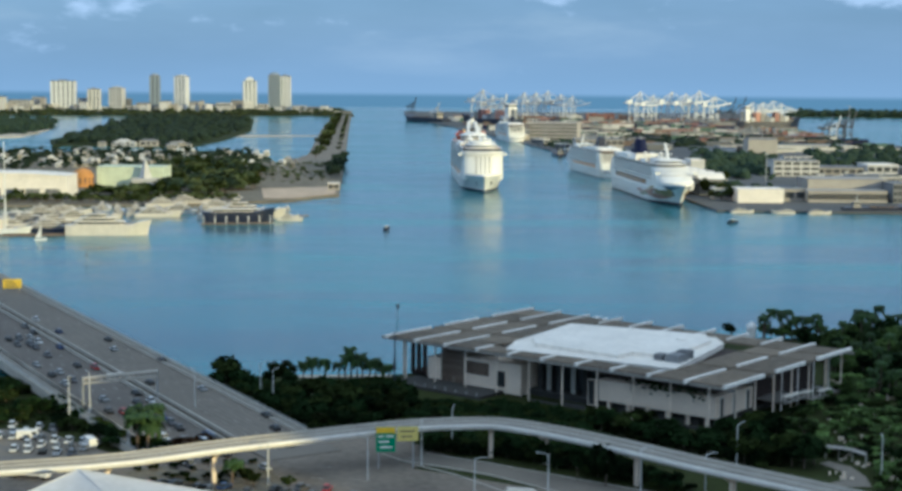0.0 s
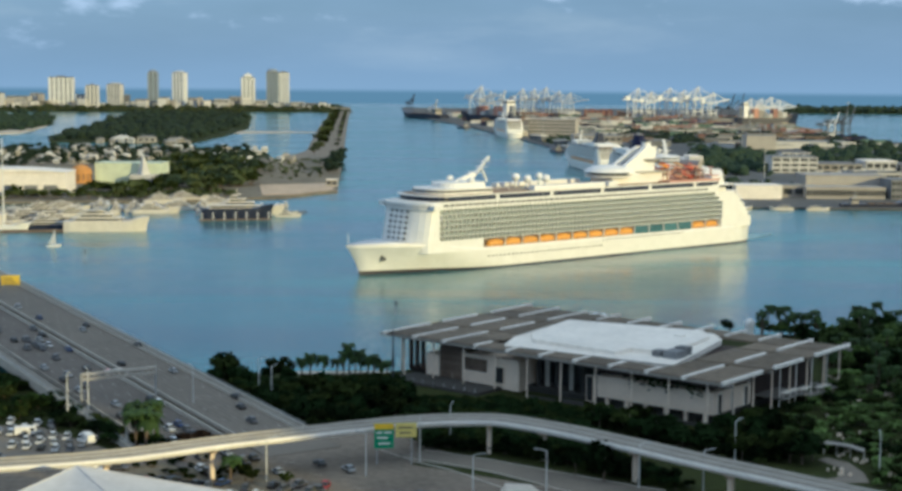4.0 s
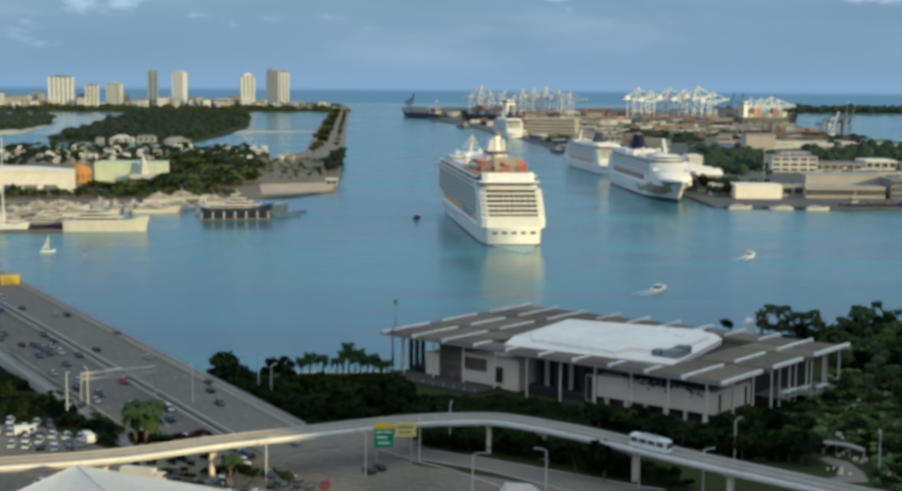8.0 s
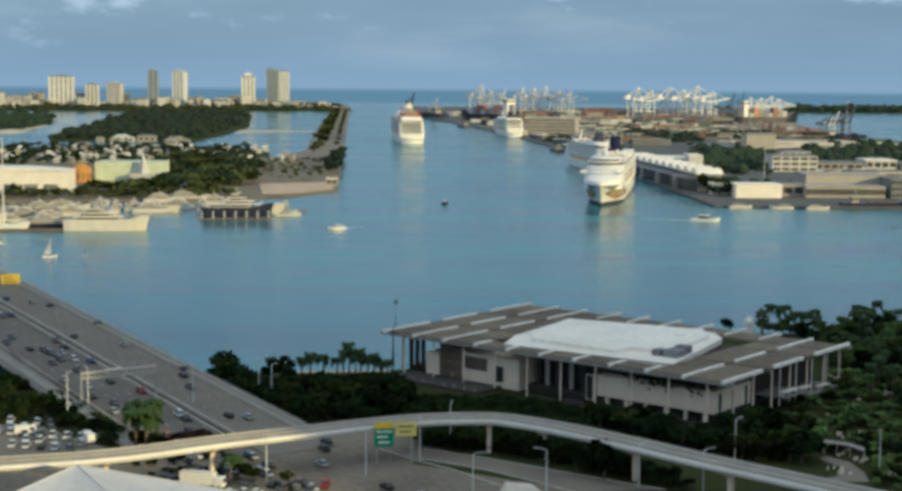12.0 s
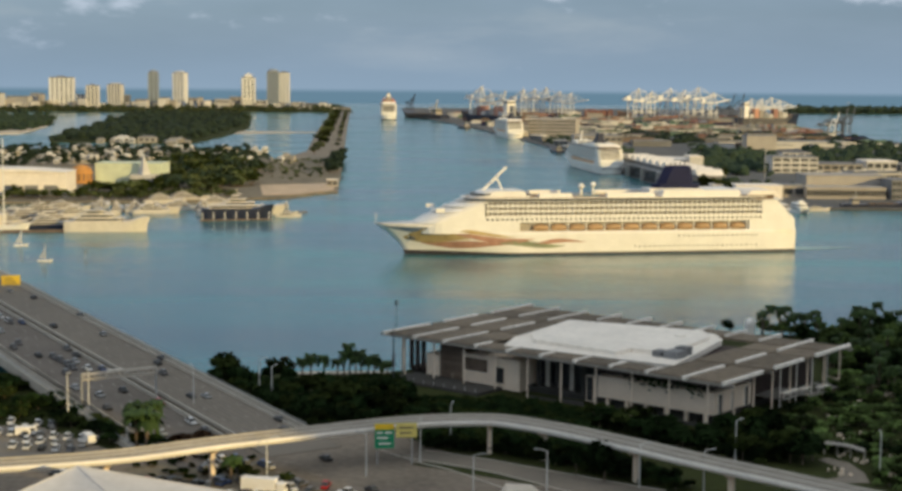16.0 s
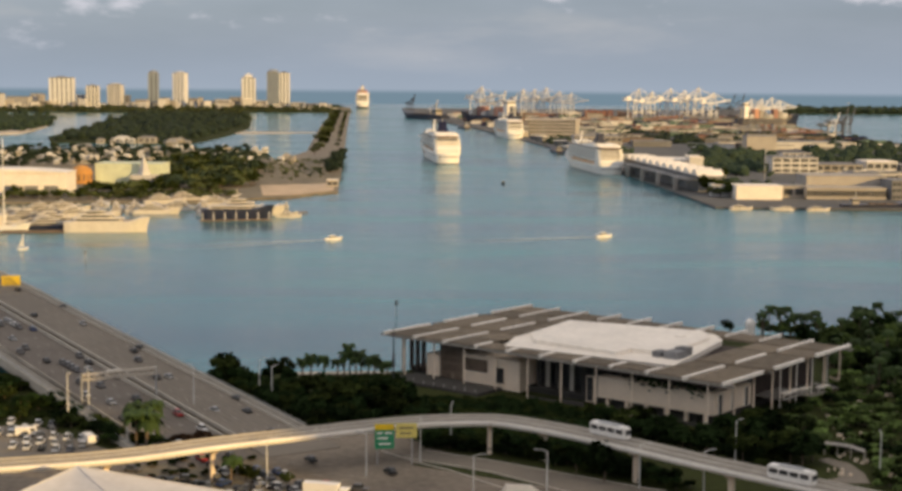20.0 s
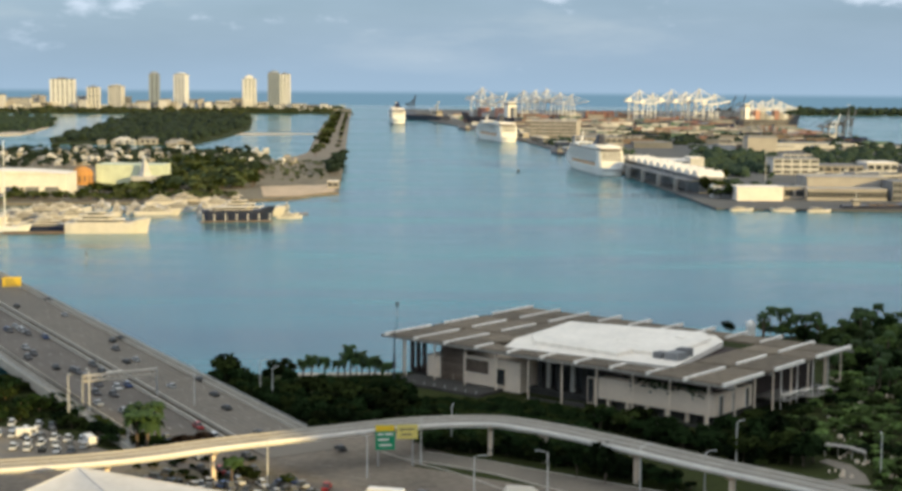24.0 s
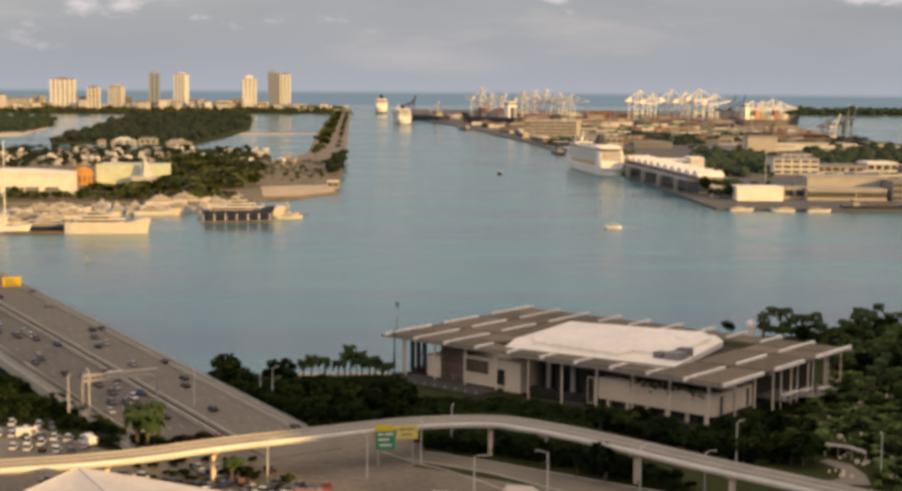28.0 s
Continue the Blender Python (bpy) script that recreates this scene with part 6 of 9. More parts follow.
for dx, dy, k in ((3.4, 0.8, 0.9), (6.4, 1.8, 1.05), (9.5, 0.2, 0.8), (1.6, -2.6, 0.75), (5.2, -2.2, 0.85)):
    copy_thing(dry, pose(-74.5 + dx, 399.5 + dy, 2.0, 0, 0, 80 * dx)).scale = (k, k, k)
copy_thing(palms[2], pose(*(-54.1, 359.4, 2.0), 0, 0, 10)).scale = (1.25, 1.25, 0.8)
for p, k in (((-50.7, 361.7, 2.0), 0.42), ((-48.7, 359.6, 2.0), 0.4), ((-39.8, 357.7, 2.0), 0.35)):
    copy_thing(broads[1], pose(*p, 0, 0, k * 900)).scale = (k, k, k)

for p, kx, kz in (((25.5, 368.4, 2.0), 0.5, 1.12), ((32.9, 367.5, 2.0), 0.42, 1.1), ((39.7, 363.2, 2.0), 0.8, 1.12)):
    copy_thing(broads[2 if kx < 0.5 else 0], pose(*p, 0, 0, kx * 900)).scale = (kx, kx, kz)

# shrubs added where black shade lies among the piers
grove("pier_shrubs", bushes, [(-6, 396), (12, 392), (30, 381), (46, 366), (58, 362), (50, 378), (32, 396), (10, 404), (-8, 403)], 170, 108, 2, 1.4, (0.5, 0.95), "dark shrubs added to fill the shade among the piers")
# planting added behind the guideway to deepen its shade, and dark planting in the corner by the tent
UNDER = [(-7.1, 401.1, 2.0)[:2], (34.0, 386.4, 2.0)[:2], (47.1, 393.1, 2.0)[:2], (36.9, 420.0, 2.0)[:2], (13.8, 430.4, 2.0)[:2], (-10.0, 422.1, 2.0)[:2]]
grove("under_shrubs", bushes, UNDER, 230, 104, 2, 1.5, (0.7, 1.25), "dark shrubs added where deep shade lies under the guideway")
CORNER = [(-83.8, 379.1, 2.0)[:2], (-50.4, 383.7, 2.0)[:2], (-45.0, 365.2, 2.0)[:2], (-56.9, 357.2, 2.0)[:2], (-78.6, 365.3, 2.0)[:2]]
grove("corner_shrubs", bushes, CORNER, 26, 105, 2, 1.8, (0.3, 0.6), "low scrub beside the boulevard")
# lawns and pale beds in the park
flat("verge", [(0, 372), (30, 356), (62, 340), (86, 326), (95, 332), (60, 362), (30, 388), (12, 391)], 2.09, GRASS, "rough green verge under the guideway", "ground")
rnd = random.Random(77)
bm = bmesh.new()
for i in range(230):
    a = Vector((95.6, 370.4, 2.0)).lerp(Vector((131.1, 501.0, 2.0)), rnd.random())
    x, y = a.x + rnd.uniform(0, 60), a.y + rnd.uniform(-6, 6)
    box(bm, x, y, 2.0, x + rnd.uniform(0.3, 1.6), y + rnd.uniform(0.2, 0.5), 2.0 + rnd.uniform(0.4, 1.3))
tagged(part("planter_walls", bm, PALE_CONCRETE), "pale low planter walls and steps among park shrubs", "planter", kind="stuff")

# pale shelter with a curved slab roof, and tall bare trunks beyond it
sh = thing("park_shelter", pose(0, 0, 0), "pale curved concrete shelter roof on short posts in the park", "shelter")
bm = bmesh.new()
arc = [Vector((102.7, 392.7, 5.4)), Vector((105.9, 391.5, 5.4)), Vector((108.9, 389.0, 5.4)), Vector((111.2, 384.0, 5.4))]
for a, b in zip(arc, arc[1:]):
    q = [Vector((p.x + e * 1.2, p.y + e * 3.0, 5.4)) for p, e in ((a, -0.5), (b, -0.5), (b, 0.5), (a, 0.5))]
    prism(bm, q, 5.25, 5.5)
part("roof_slab", bm, GUIDE_TOP, sh)
for a in arc:
    bm = bmesh.new()
    cyl(bm, a.x, a.y, 1.8, 5.3, 0.2, n=8)
    part("post", bm, CONCRETE, sh)
for i, p in enumerate(((138.4, 472.4, 2.0), (142.3, 478.1, 2.0), (144.8, 476.3, 2.0), (145.1, 470.8, 2.0), (147.6, 489.7, 2.0), (134.4, 463.3, 2.0))):
    copy_thing(palms[i % 3], pose(*p, 0, 0, 55 * i)).scale = (0.9, 0.9, 0.95)

# ---- small white dome pavilion and channel marks ----
pv = thing("dome_pavilion", pose(*(120.4, 580.8, 2.0)), "small white domed pavilion among palms", "pavilion")
bm = bmesh.new()
cyl(bm, 0, 0, 0, 5.0, 1.9, 1.9, 12)
part("drum", bm, WHITE, pv)
bm = bmesh.new()
dome(bm, 0, 0, 5.0, 2.1, 12, 5, 1.2)
part("dome", bm, WHITE, pv, smooth=True)
for p, hgt in (((-22.9, 639.5, 0.0), 7.0), ((-208.7, 840.0, 0.0), 5.0)):
    bc = thing("channel_marker", pose(*p), "slim channel marker post with a dark topmark", "channel marker", "channel markers")
    bm = bmesh.new()
    cyl(bm, 0, 0, -2, hgt, 0.22, 0.18, 8)
    part("post", bm, WHITE_B, bc)
    bm = bmesh.new()
    box(bm, -0.7, -0.1, hgt - 2.2, 0.7, 0.1, hgt - 0.3)
    part("board", bm, DARK_STEEL, bc)


# ---- buildings across the water ----
def hall(x, y, z, w, h, d, wall, roof, label, name="building", cat="building", floors=0, rot=0, bays=0):
    """A long building with a parapet roof, floor bands and window bays, its front at y."""
    b = thing(name, pose(x, y, z, 0, 0, rot), label, cat, cat + "s")
    bm = bmesh.new()
    box(bm, -w / 2, 0, -2, w / 2, d, h)
    part("wall", bm, wall, b)
    bm = bmesh.new()
    box(bm, -w / 2 - 0.4, -0.4, h, w / 2 + 0.4, d + 0.4, h + max(0.5, h * 0.05))
    part("roof", bm, roof, b)
    if floors:
        fh = h / floors
        for k in range(floors):
            n = max(2, bays or int(w / 9))
            bw = w / n
            if not k:
                bm = bmesh.new()
                box(bm, -bw * 0.38, -0.15, fh * 0.3, bw * 0.38, 0.05, fh * 0.78)
                pane = mesh_of("window", bm, GLASS)
            for i in range(n):
                twin("window", pane, b, pose(-w / 2 + bw * (i + 0.5), 0, k * fh))
    return b


def tower(x, y, z, w, h, d, wall, rot, label, crown=0, floors=30, bays=4):
    t = thing("apartment_tower", pose(x, y, z, 0, 0, rot), label, "tower", "towers")
    bm = bmesh.new()
    box(bm, -w / 2 + 1, -d / 2 + 1, -3, w / 2 - 1, d / 2 - 1, h)
    part("glass_core", bm, TOWER_GLASS, t)
    fh = h / floors
    for i in range(bays + 1):
        xx = -w / 2 + w * i / bays
        bm = bmesh.new()
        ww = w / bays * 0.24
        box(bm, xx - ww, -d / 2 - 0.3, -3, xx + ww, d / 2 + 0.3, h)
        part("wall_pier", bm, wall, t)
    for sg in (-1, 1):
        bm = bmesh.new()
        box(bm, sg * (w / 2 - 0.6) - 0.5, -d * 0.3, -3, sg * (w / 2 - 0.6) + 0.5, d * 0.3, h)
        part("end_wall", bm, wall, t)
    bm = bmesh.new()
    box(bm, -w / 2 + 0.3, -d / 2 - 0.1, 0, w / 2 - 0.3, d / 2 + 0.1, fh * 0.38)
    slab = mesh_of("balcony_slab", bm, wall)
    for k in range(floors):
        twin("balcony_slab", slab, t, pose(0, 0, k * fh))
    bm = bmesh.new()
    box(bm, -w / 2 - 0.5, -d / 2 - 0.5, h, w / 2 + 0.5, d / 2 + 0.5, h + 2)
    rf = part("roof", bm, GREY_ROOF, t)
    if crown:
        bm = bmesh.new()
        box(bm, -w * 0.32, -d * 0.32, h + 2, w * 0.32, d * 0.32, h + 2 + crown)
        part("crown", bm, wall, rf)
        bm = bmesh.new()
        cyl(bm, 0, 0, h + 2 + crown, h + 2 + crown * 1.6, w * 0.1, w * 0.06, 8)
        part("finial", bm, wall, rf)
    elif wall is TOWER_GREY:
        bm = bmesh.new()
        dome(bm, 0, 0, h + 1.5, min(w, d) * 0.49, 14, 5, 0.55)
        part("rounded_crown", bm, wall, rf, smooth=True)
    else:
        bm = bmesh.new()
        box(bm, -w * 0.2, -d * 0.2, h + 2, w * 0.15, d * 0.2, h + 5)
        part("plant_room", bm, GREY_ROOF, rf)
    return t


TOWER_GREY = mat("tower_grey", (0.22, 0.26, 0.32), 0.8, vary=0.12, scale=0.05)
TOWER_CREAM = mat("tower_cream", (0.63, 0.64, 0.65), 0.8, vary=0.1, scale=0.05)
tower(-1172.2, 4476.2, 17.0, 67.5, 90.1, 31.1, TOWER_CREAM, 8, "broad cream apartment tower with recessed glass strips", 0, 26, 5)
tower(-1074.0, 4451.6, 16.5, 34.0, 67.2, 28.7, WHITE_B, 10, "white apartment slab across the bay", 0, 18, 3)
tower(-1008.0, 4462.6, 16.8, 38.0, 70.1, 28.7, WHITE_B, -8, "white apartment slab with a stepped roof", 3, 18, 4)
tower(-916.1, 4575.0, 19.1, 27.0, 106.0, 27.0, TOWER_GREY, 12, "slender grey glass tower with a rounded crown", 0, 34, 2)
tower(-836.3, 4591.2, 19.5, 33.0, 104.7, 31.1, TOWER_CREAM, -12, "pale glass tower with a stepped roof", 3, 32, 3)
tower(-637.1, 4676.9, 21.5, 37.1, 90.4, 31.0, TOWER_CREAM, 12, "cream tower with a stepped crown", 8, 28, 3)
tower(-556.0, 4648.2, 20.8, 34.0, 109.0, 35.8, TOWER_GREY, 6, "tall grey beachfront tower with a rounded crown", 0, 36, 4)
tower(-522.0, 4654.3, 21.0, 31.0, 107.0, 31.0, TOWER_CREAM, 6, "cream tower joined to the tallest grey one", 0, 34, 3)
hall(-1361.0, 4413.3, 15.8, 67.6, 24.8, 47.9, CREAM, GREY_ROOF, "low cream beachfront building across the bay", floors=2)
hall(-1282.0, 4383.9, 15.3, 64.1, 34.8, 47.9, WHITE_B, GREY_ROOF, "low white beachfront building across the bay", floors=5)
hall(-1245.1, 4437.8, 16.3, 24.4, 42.0, 47.9, WHITE_B, GREY_ROOF, "low white beachfront building across the bay", floors=5)
hall(-1209.5, 4399.3, 15.5, 22.6, 23.0, 47.9, CREAM, GREY_ROOF, "low cream beachfront building across the bay", floors=2)
hall(-1114.7, 4465.1, 16.8, 26.3, 38.9, 47.9, WHITE_B, GREY_ROOF, "low white beachfront building across the bay", floors=5)
hall(-968.9, 4449.7, 16.5, 26.5, 18.1, 47.9, WHITE_B, GREY_ROOF, "low white beachfront building across the bay", floors=2)
hall(-941.5, 4501.0, 17.6, 33.5, 25.3, 47.9, CREAM, GREY_ROOF, "low cream beachfront building across the bay", floors=2)
hall(-864.8, 4471.3, 16.9, 21.7, 32.0, 47.9, WHITE_B, GREY_ROOF, "low white beachfront building across the bay", floors=5)
hall(-852.2, 4519.3, 17.9, 20.2, 20.1, 47.9, WHITE_B, GREY_ROOF, "low white beachfront building across the bay", floors=2)
hall(-780.8, 4488.4, 17.3, 28.6, 30.4, 47.9, CREAM, GREY_ROOF, "low cream beachfront building across the bay", floors=5)
hall(-750.9, 4540.0, 18.4, 46.1, 22.0, 47.9, WHITE_B, GREY_ROOF, "low white beachfront building across the bay", floors=2)
hall(-695.4, 4505.9, 17.7, 44.1, 27.1, 47.9, WHITE_B, GREY_ROOF, "low white beachfront building across the bay", floors=2)
hall(-662.7, 4557.9, 18.8, 34.3, 32.7, 47.8, CREAM, GREY_ROOF, "low cream beachfront building across the bay", floors=5)
hall(-579.2, 4529.5, 18.2, 30.9, 23.7, 47.9, WHITE_B, GREY_ROOF, "low white beachfront building across the bay", floors=2)
hall(-475.0, 4595.5, 19.6, 42.0, 16.9, 47.8, WHITE_B, GREY_ROOF, "low white beachfront building across the bay", floors=2)
hall(-428.7, 4559.7, 18.8, 34.8, 15.1, 47.8, CREAM, GREY_ROOF, "low cream beachfront building across the bay", floors=2)
hall(-391.5, 4612.0, 19.9, 33.5, 11.6, 47.8, WHITE_B, GREY_ROOF, "low white beachfront building across the bay", floors=2)
hall(-1094.8, 4423.4, 16.0, 24.4, 23.1, 47.9, WHITE_B, GREY_ROOF, "low white beachfront building across the bay", floors=2)

# low beachfront blocks between the towers
rnd = random.Random(58)
for i in range(44):
    x = -1330 + i * 23.5 + rnd.uniform(-8, 8)
    y = 4395 + rnd.uniform(-20, 110) + (x + 900) * 0.09
    wall, roof, tone = ((WHITE_B, GREY_ROOF, "white"), (CREAM, GREY_ROOF, "cream"), (WHITE_B, ROOF_WHITE, "white"), (GREY_ROOF, GREY_ROOF, "grey"))[i % 4]
    hall(x, y, hz(y) + 1.4, rnd.uniform(12, 34), (rnd.uniform(9, 26) if i % 5 else rnd.uniform(28, 46)) * (0.45 if i > 34 else 1), rnd.uniform(14, 24), wall, roof, tone + " low-rise block along the beach shore", "beach_block", "building", 0, rnd.uniform(-15, 15))

# ---- port: terminals, sheds, tent halls ----
hall(273.3, 1295.5, 1.4, 40.5, 12.0, 28.7, ROOF_WHITE, ROOF_WHITE, "low white tent-roofed hall on the quay", "quay_hall", "hall", 0)
hall(309.1, 1318.7, 1.4, 20.1, 10.9, 23.0, CREAM, GREY_ROOF, "cream quay shed with open bays", "quay_shed", "shed", 1)
hall(353.0, 1305.9, 1.4, 71.0, 10.2, 28.7, CREAM, CREAM, "long cream quay warehouse with loading bays", "warehouse", "warehouse", 1, bays=26)
hall(361.0, 1336.5, 1.4, 73.0, 18.4, 40.0, CREAM, CREAM, "tall cream storey behind the quay warehouse", "warehouse", "warehouse", 0)
hall(420.0, 1302.0, 1.4, 56.0, 17.0, 36.0, GREY_ROOF, GREY_ROOF, "grey quay warehouse with rows of small windows", "warehouse", "warehouse", 3, bays=14)
hall(372.1, 1448.7, 1.4, 45.6, 12.4, 38.0, CREAM, GREY_ROOF, "low tan warehouse with a flat roof and dark loading bays", "warehouse", "warehouse", 1, bays=9)
hall(418.4, 1445.9, 1.4, 44.5, 15.3, 38.0, WHITE_B, GREY_ROOF, "pale warehouse with two rows of small windows", "warehouse", "warehouse", 2, bays=12)
hall(465.9, 1451.1, 1.4, 43.7, 12.5, 38.0, CREAM, GREY_ROOF, "low tan warehouse with a flat roof and dark loading bays", "warehouse", "warehouse", 1, bays=9)
for i in range(22):
    p = ((352.3, 1446.5, 1.4), (484.7, 1453.1, 1.4))
    a = Vector(p[0]).lerp(Vector(p[1]), (i + 0.4) / 22)
    v = thing("roof_unit", pose(a.x, a.y + 6 + (i * 7) % 26, 15.2 if i < 7 else 17.4 if i < 15 else 14.6), "small grey ventilation unit on a warehouse roof", "roof unit", "roof units")
    boxed("casing", (-1.6, -1.2, -2, 1.6, 1.2, 1.4 + (i % 4) * 0.5), STEEL if i % 2 else WHITE_B, v)
    boxed("cowl", (-1.0, -0.8, 1.4 + (i % 4) * 0.5, 1.0, 0.8, 2.0 + (i % 4) * 0.5), DARK_STEEL, v)
hall(397.5, 1692.8, 1.4, 52.1, 17.8, 42.3, WHITE_B, GREY_ROOF, "three-storey white port office with window bands", "office", "office", 3)
hall(485.0, 2056.6, 1.5, 41.2, 6.4, 19.7, WHITE_B, GREY_ROOF, "rooftop storey of the port office", "office", "office", 1)
hall(474.5, 2243.9, 1.5, 44.9, 22.8, 40.5, CREAM, GREY_ROOF, "plain tan box building in the port", "store", "store", 0)
hall(577.9, 2339.5, 1.6, 120.5, 11.0, 61.4, WHITE_B, GREY_ROOF, "long white metal transit shed", "shed", "shed", 0)
hall(246.1, 1684.1, 1.4, 78.6, 15.1, 56.3, WHITE_B, ROOF_WHITE, "cruise terminal with a white vaulted roof", "terminal", "terminal", 2, rot=-14)
hall(279.0, 1667.0, 1.4, 14.7, 18.9, 37.6, WHITE_B, ROOF_WHITE, "white terminal stair block", "terminal", "terminal", 0)
hall(192.0, 2771.6, 1.7, 88.0, 32.0, 64.8, CREAM, CREAM, "cream cruise terminal beside the quay", "terminal", "terminal", 5, rot=-12, bays=16)
hall(229.4, 2278.8, 1.6, 73.9, 19.5, 61.0, CREAM, GREY_ROOF, "tan cruise terminal behind the quay", "terminal", "terminal", 2)
hall(198.8, 2806.4, 1.7, 44.2, 19.6, 43.4, WHITE_B, ROOF_WHITE, "white gangway hall beside the quay", "terminal", "terminal", 1)
hall(278.4, 1539.7, 1.4, 21.0, 9.6, 28.4, WHITE_B, ROOF_WHITE, "small white vaulted shed", "shed", "shed", 0)
hall(246.6, 1325.7, 1.4, 18.6, 10.4, 19.1, WHITE_B, ROOF_WHITE, "small white quay building", "shed", "shed", 1)
hall(326.5, 2377.9, 1.6, 62.0, 9.0, 45.0, GREY_ROOF, GREY_ROOF, "long grey metal port shed", "shed", "shed", 0)
hall(416.7, 2311.5, 1.5, 60.0, 7.5, 40.0, WHITE_B, GREY_ROOF, "white metal transit shed", "shed", "shed", 0)
hall(458.8, 1733.7, 1.5, 55.7, 8.1, 56.7, CREAM, GREY_ROOF, "low tan port building", "shed", "shed", 1)
hall(514.5, 1752.3, 1.4, 36.7, 11.0, 47.3, WHITE_B, ROOF_WHITE, "pale port building with a white roof", "shed", "shed", 1)
hall(561.4, 1747.1, 1.4, 49.4, 7.5, 47.3, GREY_ROOF, GREY_ROOF, "grey metal port building", "shed", "shed", 1)


# ---- yachts and the marina ----
def scaled(bm, k):
    for v in bm.verts:
        v.co *= k


def yacht(L, hull_mat, label, tiers=3, mast=True, side=8.0):
    """A motor yacht, bow along +x."""
    k = L / 100
    y = thing("yacht", pose(0, 0, 0), label, "yacht", "yachts")
    bm = bmesh.new()
    loft(bm, 100, 18, side, (0.1, 0.3, 0.6, 1.0), 20)
    scaled(bm, k)
    part("hull", bm, hull_mat, y, smooth=False)
    z = side
    for t in range(tiers):
        x0, x1, hb = -40 + 6 * t, 18 - 11 * t, 7.6 - 1.1 * t
        bm = bmesh.new()
        prism(bm, plan(x0 + 4, x1, hb - 0.6, 9, 1.5), z, z + 3.4)
        scaled(bm, k)
        part("deck_house", bm, GLASS, y)
        bm = bmesh.new()
        prism(bm, plan(x0, x1 + 2, hb, 10, 1.5), z + 3.2, z + 4.6)
        prism(bm, plan(x0, x1 + 1, hb + 0.1, 10, 1.5), z - 0.2, z + 0.9)
        scaled(bm, k)
        part("deck_slab", bm, GELCOAT, y)
        z += 4.4
    if mast:
        bm = bmesh.new()
        bar(bm, (-14, 0, z), (-16, 0, z + 9), 1.4, 0.8)
        bar(bm, (-15, -4, z + 4), (-15, 4, z + 4), 0.7)
        dome(bm, -11, 2.5, z + 1.5, 1.6, 8, 3)
        dome(bm, -11, -2.5, z + 1.5, 1.6, 8, 3)
        scaled(bm, k)
        part("radar_mast", bm, GELCOAT, y)
    return y


big_white = yacht(57, GELCOAT, "long white superyacht moored at the marina edge", 3, side=12.5)
big_white.matrix_basis = pose(-231.0, 992.0, 0, 0, 0, 5)
big_dark = yacht(54, HULL_DARK, "large superyacht with a dark navy hull and white decks", 1, False, 15.0)
big_dark.matrix_basis = pose(-157.0, 1090.0, 0, 0, 0, 10)
tall_white = yacht(56, GELCOAT, "tall white superyacht with four decks and a high mast", 4, side=10.0)
tall_white.matrix_basis = pose(-153.0, 1119.0, 0, 0, 0, 8)
mid_yacht = yacht(36, GELCOAT, "white motor yacht in the marina", 3)
mid_yacht.matrix_basis = pose(-225.0, 1130.0, 0, 0, 0, 4)
small_yacht = yacht(20, GELCOAT, "small white motor yacht in the marina", 2)
small_yacht.matrix_basis = pose(*(-225.6, 1193.3, 0.0), 0, 0, 80)
dark_yacht = yacht(42, HULL_DARK, "dark-hulled motor yacht with white upper decks", 3)
dark_yacht.matrix_basis = pose(-270.0, 1004.0, 0, 0, 0, 4)
for p, r, src in (((-310.8, 1039.4, 0.0), 8, mid_yacht), ((-276.9, 1042.2, 0.0), 12, dark_yacht), ((-315.4, 1083.5, 0.0), 5, mid_yacht), ((-307.1, 1006.6, 0.0), 15, mid_yacht), ((-244.2, 1148.7, 0.0), 80, mid_yacht), ((-196.6, 1174.1, 0.0), 100, mid_yacht), ((-236.7, 1226.8, 0.0), 15, mid_yacht), ((-188.1, 1208.1, 0.0), 5, mid_yacht), ((-257.3, 1137.2, 0.0), 95, mid_yacht), ((-329.5, 996.9, 0.0), 10, big_white), ((-340.1, 1054.3, 0.0), 5, mid_yacht), ((-304.3, 1113.1, 0.0), 10, dark_yacht), ((-276.2, 1096.3, 0.0), 14, mid_yacht), ((-275.5, 1166.9, 0.0), 90, mid_yacht), ((-222.0, 1252.3, 0.0), 5, mid_yacht), ((-325.2, 1073.5, 0.0), 170, mid_yacht), ((-297.0, 1143.8, 0.0), 8, mid_yacht), ((-299.7, 1057.7, 0.0), 4, dark_yacht), ((-219.5, 1161.3, 0.0), 184, mid_yacht)):
    copy_thing(src, pose(*p, 0, 0, r))
for x, y, r in ((-126, 1133, -12), (-121, 1108, 8), (-192, 1124, 95), (-258, 1108, 12)):
    copy_thing(small_yacht, pose(x, y, 0, 0, 0, r))
rnd = random.Random(61)
for i in range(34):
    x = rnd.uniform(-318, -126)
    copy_thing(small_yacht, pose(x, rnd.uniform(1152, 1200) + (x + 230) * 0.02, 0, 0, 0, rnd.choice((85, 95, 265, 275)) + rnd.uniform(-5, 5)))
